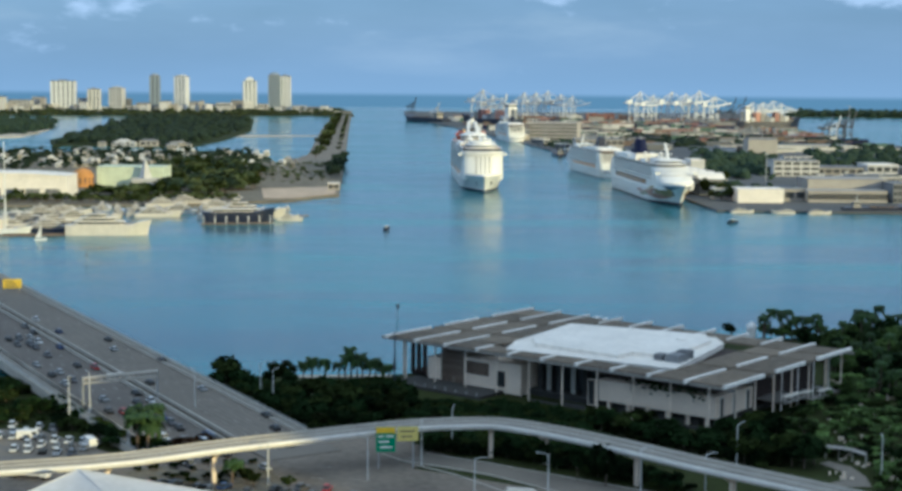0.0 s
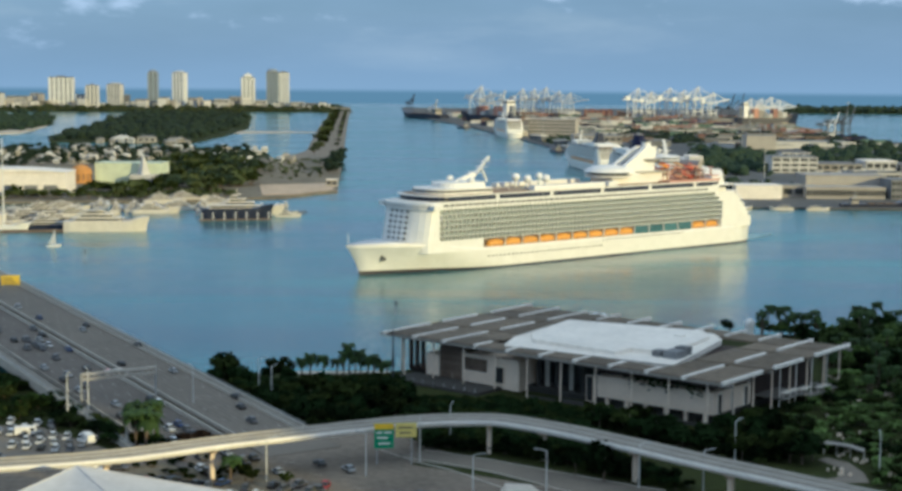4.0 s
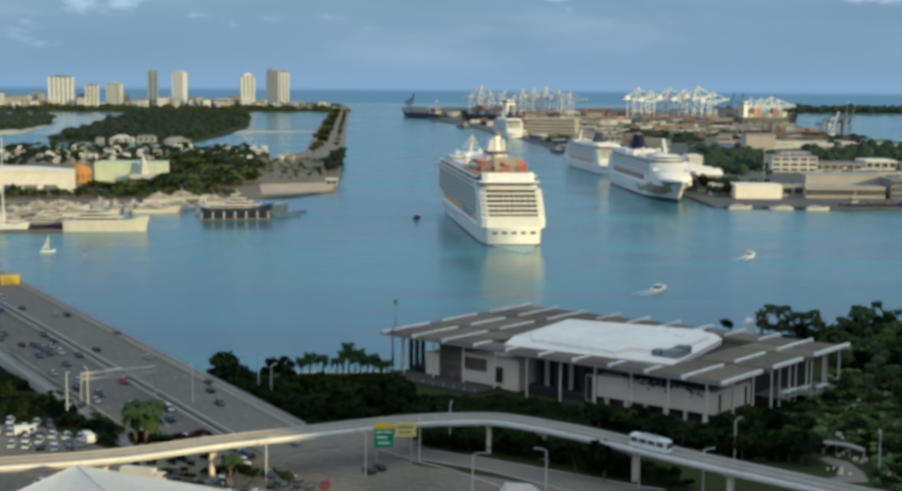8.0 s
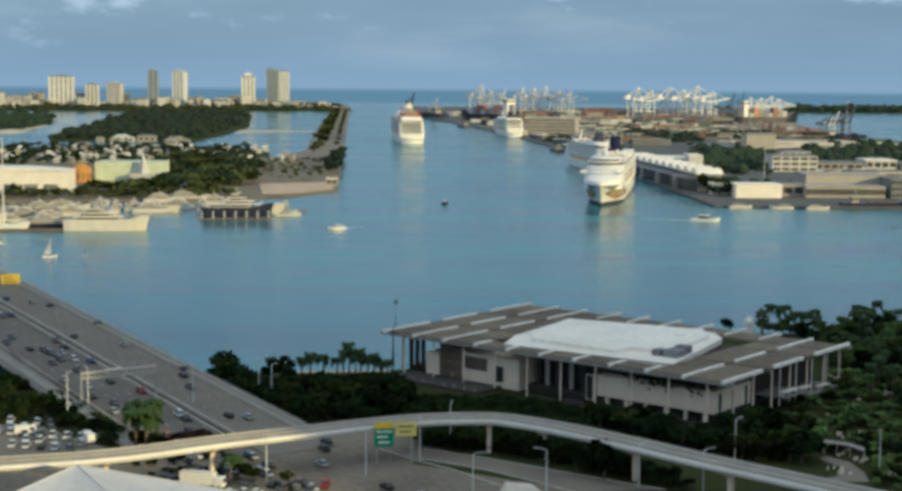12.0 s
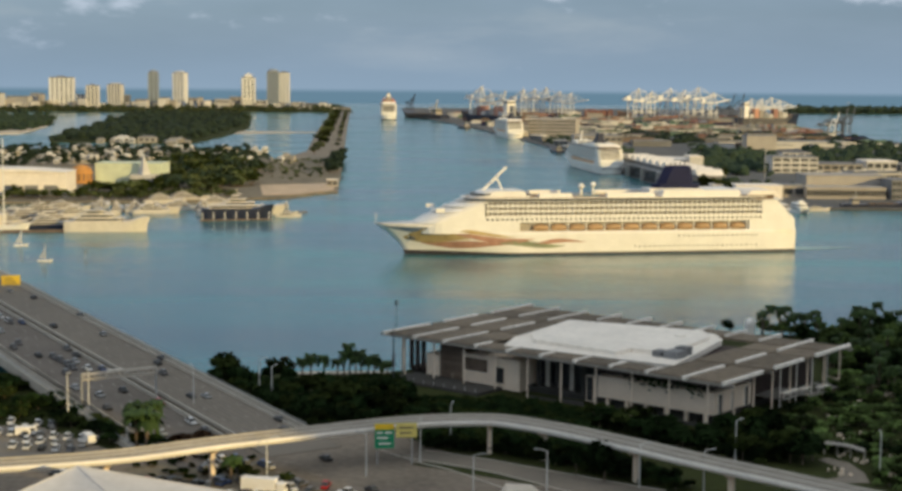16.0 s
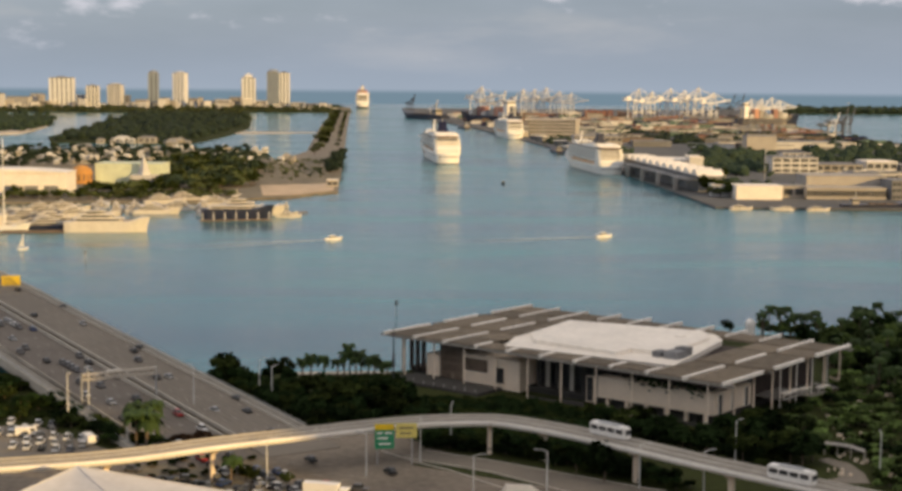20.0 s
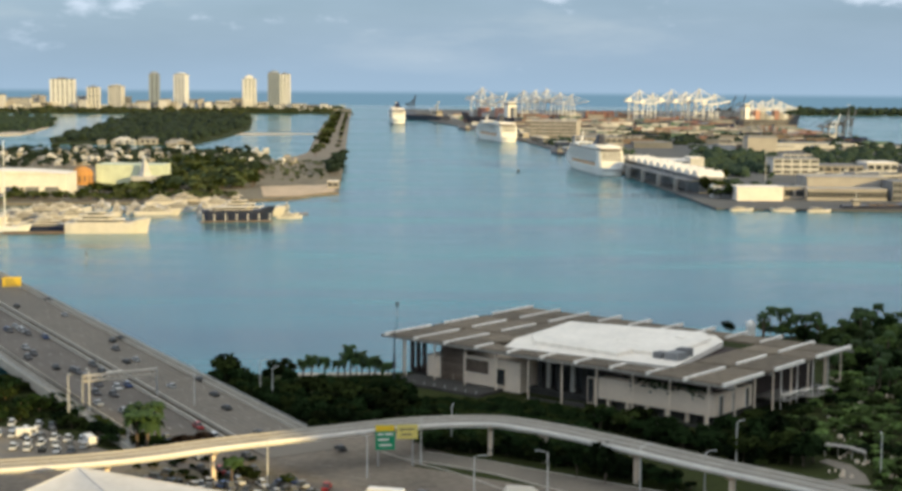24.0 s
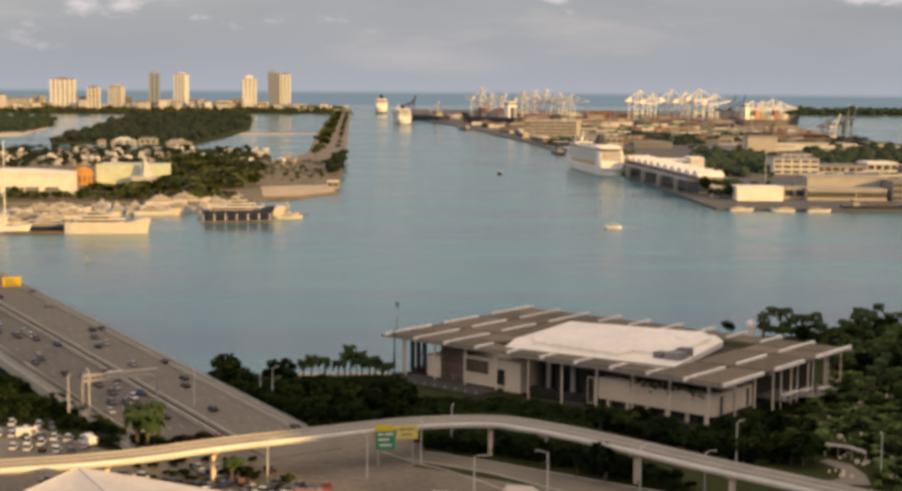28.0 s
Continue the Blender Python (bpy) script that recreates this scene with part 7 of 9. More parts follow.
# floating docks
for a, b in (((-334.6, 1012.7, 0.8), (-297.0, 1008.0, 0.8)), ((-302.0, 973.5, 0.8), (-258.0, 982.0, 0.8)), ((-300.0, 984.0, 0.8), (-256.0, 991.0, 0.8)), ((-275.4, 1060.4, 0.8), (-224.2, 1073.7, 0.8)), ((-262.1, 1148.5, 0.8), (-193.0, 1165.4, 0.8)), ((-182.0, 1068.0, 0.8), (-131.0, 1080.0, 0.8)), ((-121.8, 1140.5, 0.8), (-111.1, 1146.6, 0.8))):
    bm = bmesh.new()
    bar(bm, a, b, 3.0, 0.8)
    dk = tagged(part("dock", bm, BROWN), "brown timber floating dock", "dock", kind="structure")
for i in range(7):
    a = Vector((-180.5, 1073.0, 1.0)).lerp(Vector((-133.2, 1085.0, 1.0)), i / 6)
    bm = bmesh.new()
    cyl(bm, 0, 0, -2, 5, 0.5, n=7)
    post = part("mooring_post", bm, WHITE_B, None)
    post.location = a
    tagged(post, "white mooring post at the dock", "mooring post", "mooring posts")

# ---- island with hangar and gardens ----
hg = thing("hangar", pose(*(-370.9, 1276.0, 1.4), 0, 0, 2), "large pale hangar with a shallow curved roof", "hangar")
bm = bmesh.new()
box(bm, -72, 0, -1, 38, 40, 20.5)
part("wall", bm, ROOF_WHITE, hg)
bm = bmesh.new()
pts = [(-73 + 112 * i / 12, 20.5 + 2.6 * math.sin(math.pi * i / 12)) for i in range(13)]
for (xa, za), (xb, zb) in zip(pts, pts[1:]):
    v = [bm.verts.new(q) for q in ((xa, -1, 20.3), (xb, -1, 20.3), (xb, -1, zb), (xa, -1, za), (xa, 41, 20.3), (xb, 41, 20.3), (xb, 41, zb), (xa, 41, za))]
    for f in ((0, 1, 2, 3), (7, 6, 5, 4), (3, 2, 6, 7)):
        bm.faces.new([v[i] for i in f])
bmesh.ops.remove_doubles(bm, verts=list(bm.verts), dist=0.01)
part("roof", bm, ROOF_WHITE, hg)
for i in range(6):
    boxed("door", (-66 + i * 17, -0.25, 0, -54 + i * 17, 0.05, 9), GREY_ROOF, hg)
op = thing("round_pavilion", pose(-360.0, 1440.0, 1.4), "round orange garden pavilion with a low dome", "pavilion")
bm = bmesh.new()
cyl(bm, 0, 0, -1, 9, 10.5, 10.5, 16)
part("drum", bm, ORANGE_WALL, op)
bm = bmesh.new()
dome(bm, 0, 0, 9, 10.8, 16, 5, 0.85)
part("dome", bm, ORANGE_WALL, op, smooth=True)
for i in range(7):
    a = math.radians(195 + i * 25)
    boxed("window", (math.cos(a) * 10.3 - 0.9, math.sin(a) * 10.3 - 0.4, 3, math.cos(a) * 10.3 + 0.9, math.sin(a) * 10.3 + 0.4, 9), BROWN, op)
LAWN_ROOF = mat("pale_green_render", (0.56, 0.62, 0.47), 0.8, vary=0.2, scale=0.1)
hall(-315.0, 1446.0, 1.4, 66.0, 18.5, 38.0, LAWN_ROOF, LAWN_ROOF, "low garden building with pale green walls and roof", "garden_building", "building", 0)
py = thing("garden_pavilion", pose(*(-298.0, 1428.0, 1.4)), "white stepped pyramid pavilion in the gardens", "pavilion")
bm = bmesh.new()
box(bm, -12, 0, -1, 14, 16, 9)
part("base", bm, WHITE_B, py)
bm = bmesh.new()
cyl(bm, 0, 8, 9, 27, 6.5, 1.2, 4)
part("spire", bm, WHITE_B, py)
hall(-113.0, 1416.0, 1.4, 10.5, 6.5, 9.0, CREAM, ROOF_WHITE, "small white pilot station on the point", "pilot_station", "building", 1)
flat_pts = [(-166.0, 1305.0), (-140.0, 1310.0), (-108.0, 1368.0), (-114.0, 1470.0), (-137.0, 1452.0), (-184.0, 1428.0)]
APRON = mat("reddish_sand", (0.50, 0.385, 0.27), 0.95, vary=0.25, scale=0.06, fine=10)
flat("point_apron", flat_pts, 1.75, APRON, "bare sandy ground on the island point", "ground")
ml = thing("sail_mast", pose(*(-305.0, 998.8, 0.0)), "tall white mast of a moored sailing yacht", "sailing yacht")
bm = bmesh.new()
loft(bm, 100, 16, 7, (0.1, 0.5, 1.0), 16)
scaled(bm, 0.4)
part("hull", bm, WHITE, ml)
bm = bmesh.new()
cyl(bm, 2, 0, 3, 62, 0.55, 0.3, 8)
part("mast", bm, WHITE, ml)
bm = bmesh.new()
bar(bm, (2, 0, 5.5), (-14, 0, 6), 0.6)
part("boom", bm, WHITE, ml)
sailboats = []
for p, r in (((-230.2, 838.6, 0.0), 30), ((-259.4, 889.7, 0.0), 60)):
    sb = thing("sailboat", pose(*p, 0, 0, r), "small white sailboat at anchor", "sailboat", "sailboats")
    bm = bmesh.new()
    loft(bm, 100, 26, 9, (0.1, 0.5, 1.0), 14)
    scaled(bm, 0.09)
    part("hull", bm, WHITE, sb)
    bm = bmesh.new()
    cyl(bm, 0.6, 0, 0.6, 11, 0.1, 0.06, 6)
    part("mast", bm, STEEL, sb)
    bm = bmesh.new()
    v = [bm.verts.new(q) for q in ((0.5, 0.05, 1.6), (-3.6, 0.5, 1.7), (-1.5, 0.45, 5.5), (0.5, 0.05, 10.5))]
    bm.faces.new(v)
    bmesh.ops.solidify(bm, geom=list(bm.faces), thickness=0.04)
    part("sail", bm, WHITE, sb)
    sailboats.append(sb)

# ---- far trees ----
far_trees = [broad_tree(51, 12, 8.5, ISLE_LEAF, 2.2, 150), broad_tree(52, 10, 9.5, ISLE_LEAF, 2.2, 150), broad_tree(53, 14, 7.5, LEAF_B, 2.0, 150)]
for ob, p in zip(far_trees, ((-260.5, 1379.2, 1.4), (-227.9, 1345.8, 1.4), (-213.2, 1423.4, 1.4))):
    ob.matrix_basis = pose(*p)
    ob["label"] = "dark green tree on the island shore"
dark_trees = [broad_tree(54, 11, 8.0, FAR_LEAF, 2.2, 150), broad_tree(55, 13, 7.0, FAR_LEAF, 2.0, 150)]
for ob, p in zip(dark_trees, ((-245.0, 1690.0, 1.4), (-262.0, 1702.0, 1.4))):
    ob.matrix_basis = pose(*p)
    ob["label"] = "dark blue-green tree on the island shore"
grove("island_trees", far_trees + dark_trees, [(-265, 1315), (-215, 1307), (-188, 1428), (-217, 1714), (-285, 1860), (-361, 1820), (-292, 1500)], 175, 71, 1.5, 7, (0.65, 1.1), "dark green trees covering the island", True)
grove("garden_trees", far_trees, [(-318, 1296), (-254, 1303), (-262, 1375), (-332, 1372)], 44, 76, 1.5, 6, (0.45, 0.75), "low green trees before the garden building", True)
grove("hangar_trees", far_trees, [(-387.6, 1218.0), (-306.7, 1238.1), (-319.0, 1287.9), (-402.9, 1266.2)], 26, 72, 1.5, 6, (0.45, 0.7), "low dark trees before the hangar", True)
grove("marina_trees", far_trees, [(-316, 1236), (-232, 1248), (-180, 1284), (-190, 1300), (-300, 1290)], 60, 77, 1.5, 5, (0.35, 0.65), "low dark trees along the marina shore", True)
grove("point_scrub", far_trees, [(-186, 1452), (-131, 1560), (-150, 1875), (-234, 1891), (-205, 1600)], 80, 73, 1.5, 6, (0.14, 0.42), "low scrub scattered over dry ground on the point", True)
grove("channel_trees", dark_trees, [(-128, 1560), (-121, 1640), (-144.6, 1990.2), (-152, 1845.8)], 18, 74, 1.5, 6, (0.8, 1.2), "tall dark trees beside the channel", True)
grove("shore_trees", dark_trees, [(-531.9, 1660.0), (-230.2, 1790.0), (-293.0, 2187.9), (-720.1, 2189.2)], 300, 75, 1.5, 7, (0.4, 0.8), "dark trees among the waterfront houses", True)
# trees lining the causeway
for i in range(46):
    t = (i / 46) ** 0.7
    a = Vector((-186.4, 2031.0, 1.5)).lerp(Vector((-328.5, 4248.6, 12.7)), t)
    ob = copy_thing(far_trees[i % 3], pose(a.x + (i % 3) * 4, a.y, a.z, 0, 0, i * 50))
    ob.scale = [1.0 + 0.3 * (i % 4) / 3] * 3
    if i % 2:
        a = Vector((-162.5, 2101.7, 1.5)).lerp(Vector((-299.1, 4254.6, 12.8)), t)
        copy_thing(far_trees[(i + 1) % 3], pose(a.x, a.y, a.z, 0, 0, i * 70)).scale = [0.6] * 3


def woods(name, poly, n, seed, h, label, leaf=None):
    """Far tree cover as one uneven mass of crowns."""
    rnd = random.Random(seed)
    bm = bmesh.new()
    xs, ys = [p[0] for p in poly], [p[1] for p in poly]
    k = tries = 0
    while k < n and tries < n * 30:
        tries += 1
        p = (rnd.uniform(min(xs), max(xs)), rnd.uniform(min(ys), max(ys)))
        if not inside(p, poly):
            continue
        k += 1
        z = hz(p[1]) + 1
        hh = h * rnd.uniform(0.5, 1.2)
        r = hh * rnd.uniform(0.5, 0.9)
        for _ in range(3):
            dome(bm, p[0] + rnd.gauss(0, r * 0.4), p[1] + rnd.gauss(0, r * 0.4), z + hh * rnd.uniform(0.05, 0.5), r * rnd.uniform(0.35, 0.7), 6, 2, rnd.uniform(0.7, 1.2))
    return tagged(part(name, bm, leaf or FAR_LEAF), label, "trees", kind="stuff")


woods("quay_woods", [(243.6, 1359.9, 1.4)[:2], (329.7, 1320.7, 1.4)[:2], (361.1, 1447.5, 1.4)[:2], (275.4, 1539.4, 1.4)[:2]], 60, 80, 10, "dark trees between the quay halls")
woods("berth_woods", [(156, 2522), (190, 2087), (216, 2124), (176, 2708)], 46, 78, 9, "dark trees along the cruise berths")
woods("terminal_woods", [(198, 1934), (222, 1807), (282.9, 2288.2, 1.5)[:2], (193.1, 2805.1, 1.6)[:2]], 120, 89, 9, "dark trees behind the cruise berths")
woods("island_woods", [(-655.2, 2441.0, 1.6)[:2], (-430.9, 2437.5, 1.5)[:2], (-457.8, 3278.4, 2.3)[:2], (-554.5, 4028.2, 9.2)[:2], (-864.2, 4047.5, 9.5)[:2], (-743.0, 3059.1, 1.7)[:2]], 900, 81, 17, "dense dark woods on the residential island")
woods("west_woods", [(-942.0, 2736.0, 1.6)[:2], (-828.4, 2859.7, 1.6)[:2], (-896.7, 3329.5, 2.4)[:2], (-1054.7, 3918.1, 7.6)[:2], (-1382.7, 4020.9, 9.0)[:2]], 350, 82, 17, "dark woods on the western island")
# the lighter leaf colour here stands in for haze over the distance
woods("beach_woods", [(-1418.6, 4125.7, 10.6)[:2], (-360.0, 4329.4, 14.2)[:2], (-346.5, 4598.4, 19.6)[:2], (-1506.5, 4382.1, 15.1)[:2]], 500, 83, 16, "low trees along the beach city", ISLE_LEAF)
woods("key_woods", [(1028.3, 4537.3, 18.3)[:2], (1620.2, 4543.2, 18.5)[:2], (1683.3, 4720.8, 22.6)[:2], (1134.4, 4769.9, 23.7)[:2]], 900, 84, 17, "dark green woods on the far key")
woods("port_woods", [(263.4, 1654.5, 1.4)[:2], (349.7, 1604.7, 1.4)[:2], (468.5, 2135.9, 1.5)[:2], (384.0, 2305.7, 1.5)[:2]], 260, 85, 13, "dark trees between the port sheds")
woods("port_woods_east", [(471.5, 1894.8, 1.4)[:2], (593.6, 1859.6, 1.4)[:2], (755.5, 2370.4, 1.6)[:2], (552.5, 2295.4, 1.5)[:2]], 260, 86, 13, "dark trees behind the warehouses")
woods("port_woods_far", [(265.2, 2549.2, 1.5)[:2], (716.5, 2363.5, 1.5)[:2], (748.6, 2924.5, 1.6)[:2], (333.9, 3097.3, 1.7)[:2]], 520, 87, 13, "scattered dark trees across the port")
for p, k in (((239.8, 1367.7, 1.6), 1.25), ((247.0, 1362.0, 1.6), 1.05), ((252.0, 1318.0, 1.6), 0.95)):
    copy_thing(far_trees[2], pose(*p, 0, 0, p[0] * 9)).scale = [k] * 3
scatter(far_trees, [(221.9, 1319.5, 1.7)[:2], (233.3, 1288.0, 1.7)[:2], (256.7, 1323.1, 1.7)[:2], (288.1, 1536.7, 1.7)[:2], (259.3, 1533.2, 1.7)[:2]], 14, 88, 1.8, 5, (0.7, 1.1), True)

# houses among the trees
rnd = random.Random(90)


def house(w, d, h, wall):
    b = thing("house", pose(0, 0, 0), "pale waterfront house with a hipped roof", "house", "houses")
    bm = bmesh.new()
    box(bm, -w / 2, -d / 2, -1, w / 2, d / 2, h)
    part("wall", bm, wall, b)
    bm = bmesh.new()
    v = box(bm, -w / 2 - 0.6, -d / 2 - 0.6, h, w / 2 + 0.6, d / 2 + 0.6, h + 3)
    for q in v[4:]:
        q.co.x *= 0.5
        q.co.y *= 0.1
    part("roof", bm, WHITE_B if wall is WHITE_B else GREY_ROOF, b)
    for i in range(3):
        boxed("window", (-w / 2 + w * (0.12 + 0.3 * i), -d / 2 - 0.12, h * 0.3, -w / 2 + w * (0.3 + 0.3 * i), -d / 2 + 0.05, h * 0.75), GLASS, b)
    return b


houses = [house(16, 12, 7, CREAM), house(22, 14, 8, WHITE_B), house(30, 16, 9, CREAM), house(18, 14, 6, GREY_ROOF)]
for ob, p in zip(houses, ((-430.3, 2282.4, 1.5), (-530.8, 2394.7, 1.5), (-487.6, 2380.2, 1.5), (-530.4, 2146.7, 1.5))):
    ob.matrix_basis = pose(*p, 0, 0, 5)
for i in range(125):
    t, u = rnd.random(), rnd.random()
    a = Vector((-534.7, 1735.0, 1.5)).lerp(Vector((-655.0, 2140.0, 1.5)), u)
    b = Vector((-180.0, 1790.0, 1.5)).lerp(Vector((-275.0, 2170.0, 1.5)), u)
    p = a.lerp(b, t)
    copy_thing(houses[(i * 7) % 4 if i % 3 else 1], pose(p.x, p.y, 1.6, 0, 0, rnd.uniform(-35, 35))).scale = (rnd.uniform(0.18, 0.42), 0.3, rnd.uniform(0.4, 0.85))
for i in range(12):
    t = rnd.random()
    a = Vector((-609.6, 2356.8, 1.5)).lerp(Vector((-419.1, 2370.7, 1.6)), t)
    copy_thing(houses[i % 3], pose(a.x, a.y + rnd.uniform(-10, 40), hz(a.y) + 1.5, 0, 0, rnd.uniform(-15, 15))).scale = (rnd.uniform(0.3, 0.6), 0.5, rnd.uniform(0.5, 0.85))


# ---- port: vaulted terminal along the quay ----
qa, qb = Vector((234.8, 1384.0, 1.7)), Vector((202.9, 1706.7, 1.7))
qd = (qb - qa).normalized()
ang = math.degrees(math.atan2(qd.y, qd.x))
vt = thing("cruise_terminal", pose(qa.x, qa.y, 1.8, 0, 0, ang), "long cruise terminal with a row of white vaulted roofs", "terminal")
qlen = (qb - qa).length
bm = bmesh.new()
box(bm, 0, -22, -1, qlen, 0, 15)
part("wall", bm, GREY_ROOF, vt)
nv = 11
for i in range(nv):
    x0, x1 = qlen * i / nv, qlen * (i + 0.94) / nv
    bm = bmesh.new()
    prof = [(x0 + (x1 - x0) * j / 8, 15 + 5.6 * math.sin(math.pi * j / 8)) for j in range(9)]
    f_ = [bm.verts.new((x, 1.5, z)) for x, z in prof]
    k_ = [bm.verts.new((x, -24, z)) for x, z in prof]
    for a in range(8):
        bm.faces.new((f_[a], f_[a + 1], k_[a + 1], k_[a]))
    bm.faces.new(f_)
    bm.faces.new(k_[::-1])
    part("roof_vault", bm, ROOF_WHITE, vt)
    boxed("window", (x0 + 3, -0.1, 3, x1 - 3, 0.2, 12), GLASS, vt)
    boxed("flag_pole", (x0, 2, 15, x0 + 0.25, 2.25, 26), STEEL, vt)
    boxed("canopy_post", (x0, 12, -1, x0 + 0.7, 12.7, 11), GREY_ROOF, vt)
    boxed("canopy", (x0, 0.3, 11, x1, 13.5, 11.6), GREY_ROOF, vt)
for i in range(5):
    gw = thing("gangway", pose(*(qa + qd * (30 + i * 70) + Vector((qd.y, -qd.x, 0)) * -15), 0, 0, ang), "white steel boarding gangway on the quay", "gangway", "gangways")
    boxed("tower", (-2, -2, -1, 2, 2, 12), CREAM, gw)
    boxed("bridge", (-1.4, -18, 8.5, 1.4, -2, 11), CREAM, gw)


# ---- container cranes and stacks ----
CRANE_WHITE = mat("crane_white", (0.66, 0.67, 0.69), 0.5, vary=0.1)


def crane(material, up, label):
    """A ship-to-shore crane; its boom reaches towards -y, or is raised."""
    c = thing("container_crane", pose(0, 0, 0), label, "crane", "container cranes")
    for x in (-12, 12):
        for y in (-13, 13):
            boxed("leg", (x - 1.1, y - 1.1, -1, x + 1.1, y + 1.1, 44), material, c)
    for z in (15, 42):
        bm = bmesh.new()
        for y in (-13, 13):
            bar(bm, (-12, y, z), (12, y, z), 1.8)
        for x in (-12, 12):
            bar(bm, (x, -13, z), (x, 13, z), 1.8)
        part("portal_beam", bm, material, c)
    bm = bmesh.new()
    for x in (-12, 12):
        bar(bm, (x, -13, 15), (x, 13, 42), 1.0)
    part("brace", bm, material, c)
    bm = bmesh.new()
    for x in (-4, 4):
        bar(bm, (x, -14, 44), (x, 36, 44), 2.8)
    part("back_boom", bm, material, c)
    bm = bmesh.new()
    for x in (-4, 4):
        bar(bm, (x, -14, 44), (x, -28, 96) if up else (x, -62, 52), 2.8)
    for i in range(5):
        f = i / 4
        q = Vector((0, -14, 44)).lerp(Vector((0, -28, 96) if up else (0, -62, 52)), f)
        bar(bm, q + Vector((-4, 0, 0)), q + Vector((4, 0, 0)), 1.0)
    part("boom", bm, material, c)
    bm = bmesh.new()
    for x in (-10, 10):
        bar(bm, (x, -12, 44), (0, -10, 72), 2.4)
        bar(bm, (x, 12, 44), (0, -10, 72), 1.8)
    if not up:
        bar(bm, (0, -10, 70), (0, -55, 51), 1.3)
    bar(bm, (0, -10, 70), (0, 34, 45), 1.3)
    part("apex_frame", bm, material, c)
    boxed("machinery_house", (-5, 16, 45, 5, 30, 52), material, c)
    return c


c1 = crane(CRANE_WHITE, False, "white ship-to-shore container crane with its boom lowered")
c2 = crane(DARK_STEEL, True, "dark container crane with its boom raised")
c3 = crane(CRANE_WHITE, True, "white container crane with its boom raised")
c1.matrix_basis = pose(*(74.3, 3942.5, 8.4), 0, 0, 55)
c2.matrix_basis = pose(*(714.6, 3835.4, 7.0), 0, 0, 80)
c2.scale = (0.84, 0.84, 0.74)
c1.scale = (1.18, 1.18, 1.18)
c3.matrix_basis = pose(*(132.7, 4037.5, 9.7), 0, 0, 60)
c3.scale = (0.74, 0.74, 0.74)
for p, r, k, src in (((102.1, 3948.3, 8.5), 50, 0.8, c1), ((191.4, 4049.7, 9.8), 50, 0.9, c1), ((223.3, 4056.3, 10.0), 55, 0.9, c1), ((255.2, 4062.8, 10.1), 50, 0.95, c1), ((289.2, 4028.6, 9.6), 55, 0.85, c1), ((317.8, 3993.4, 9.1), 60, 0.8, c1), ((504.4, 4031.9, 9.6), 120, 0.95, c1), ((541.7, 4039.4, 9.8), 115, 0.85, c1), ((599.6, 4092.0, 10.5), 120, 0.95, c1), ((634.1, 4058.3, 10.0), 118, 0.9, c1), ((671.8, 4065.8, 10.1), 120, 1.0, c1), ((701.5, 3991.2, 9.0), 115, 0.85, c1), ((742.6, 3841.1, 7.0), 82, 0.64, c2), ((725.7, 3607.3, 4.6), 90, 0.75, c1), ((752.2, 3612.8, 4.7), 95, 0.75, c1), ((777.2, 3618.1, 4.8), 90, 0.8, c1), ((816.8, 3702.2, 5.6), 95, 0.7, c1), ((738.9, 2913.4, 2.0), 90, 0.42, c2), ((754.6, 2916.8, 2.0), 85, 0.42, c3), ((770.2, 2920.1, 2.0), 90, 0.5, c2), ((784.8, 2923.2, 2.0), 90, 0.5, c2), ((-45.0, 4042.0, 9.7), 60, 0.4, c3), ((-118.0, 4413.0, 16.2), 60, 0.45, c2)):
    copy_thing(src, pose(*p, 0, 0, r)).scale = [k * 1.18] * 3
rnd = random.Random(95)
# container colours muted to stand in for haze over the yard
CONT = [RED, NAVY, mat("container_rust", (0.21, 0.14, 0.11), 0.7, vary=0.2, rand=0.5), mat("container_grey", (0.24, 0.25, 0.27), 0.7, vary=0.2, rand=0.5), mat("container_green", (0.08, 0.14, 0.11), 0.7, vary=0.2, rand=0.5), WHITE_B]
zones = (([(248.1, 2808.1, 2.0)[:2], (511.7, 2589.2, 1.9)[:2], (718.5, 3312.9, 2.8)[:2], (873.5, 4106.2, 10.8)[:2], (183.4, 4047.9, 9.8)[:2]], 300), ([(61.4, 3387.4, 3.1)[:2], (253.6, 2870.3, 2.0)[:2], (376.1, 4087.7, 10.4)[:2], (-39.1, 4255.5, 13.1)[:2]], 170), ([(532.8, 2644.1, 1.9)[:2], (694.9, 2352.9, 1.9)[:2], (734.1, 2912.4, 2.0)[:2], (758.1, 3465.7, 3.6)[:2]], 100))
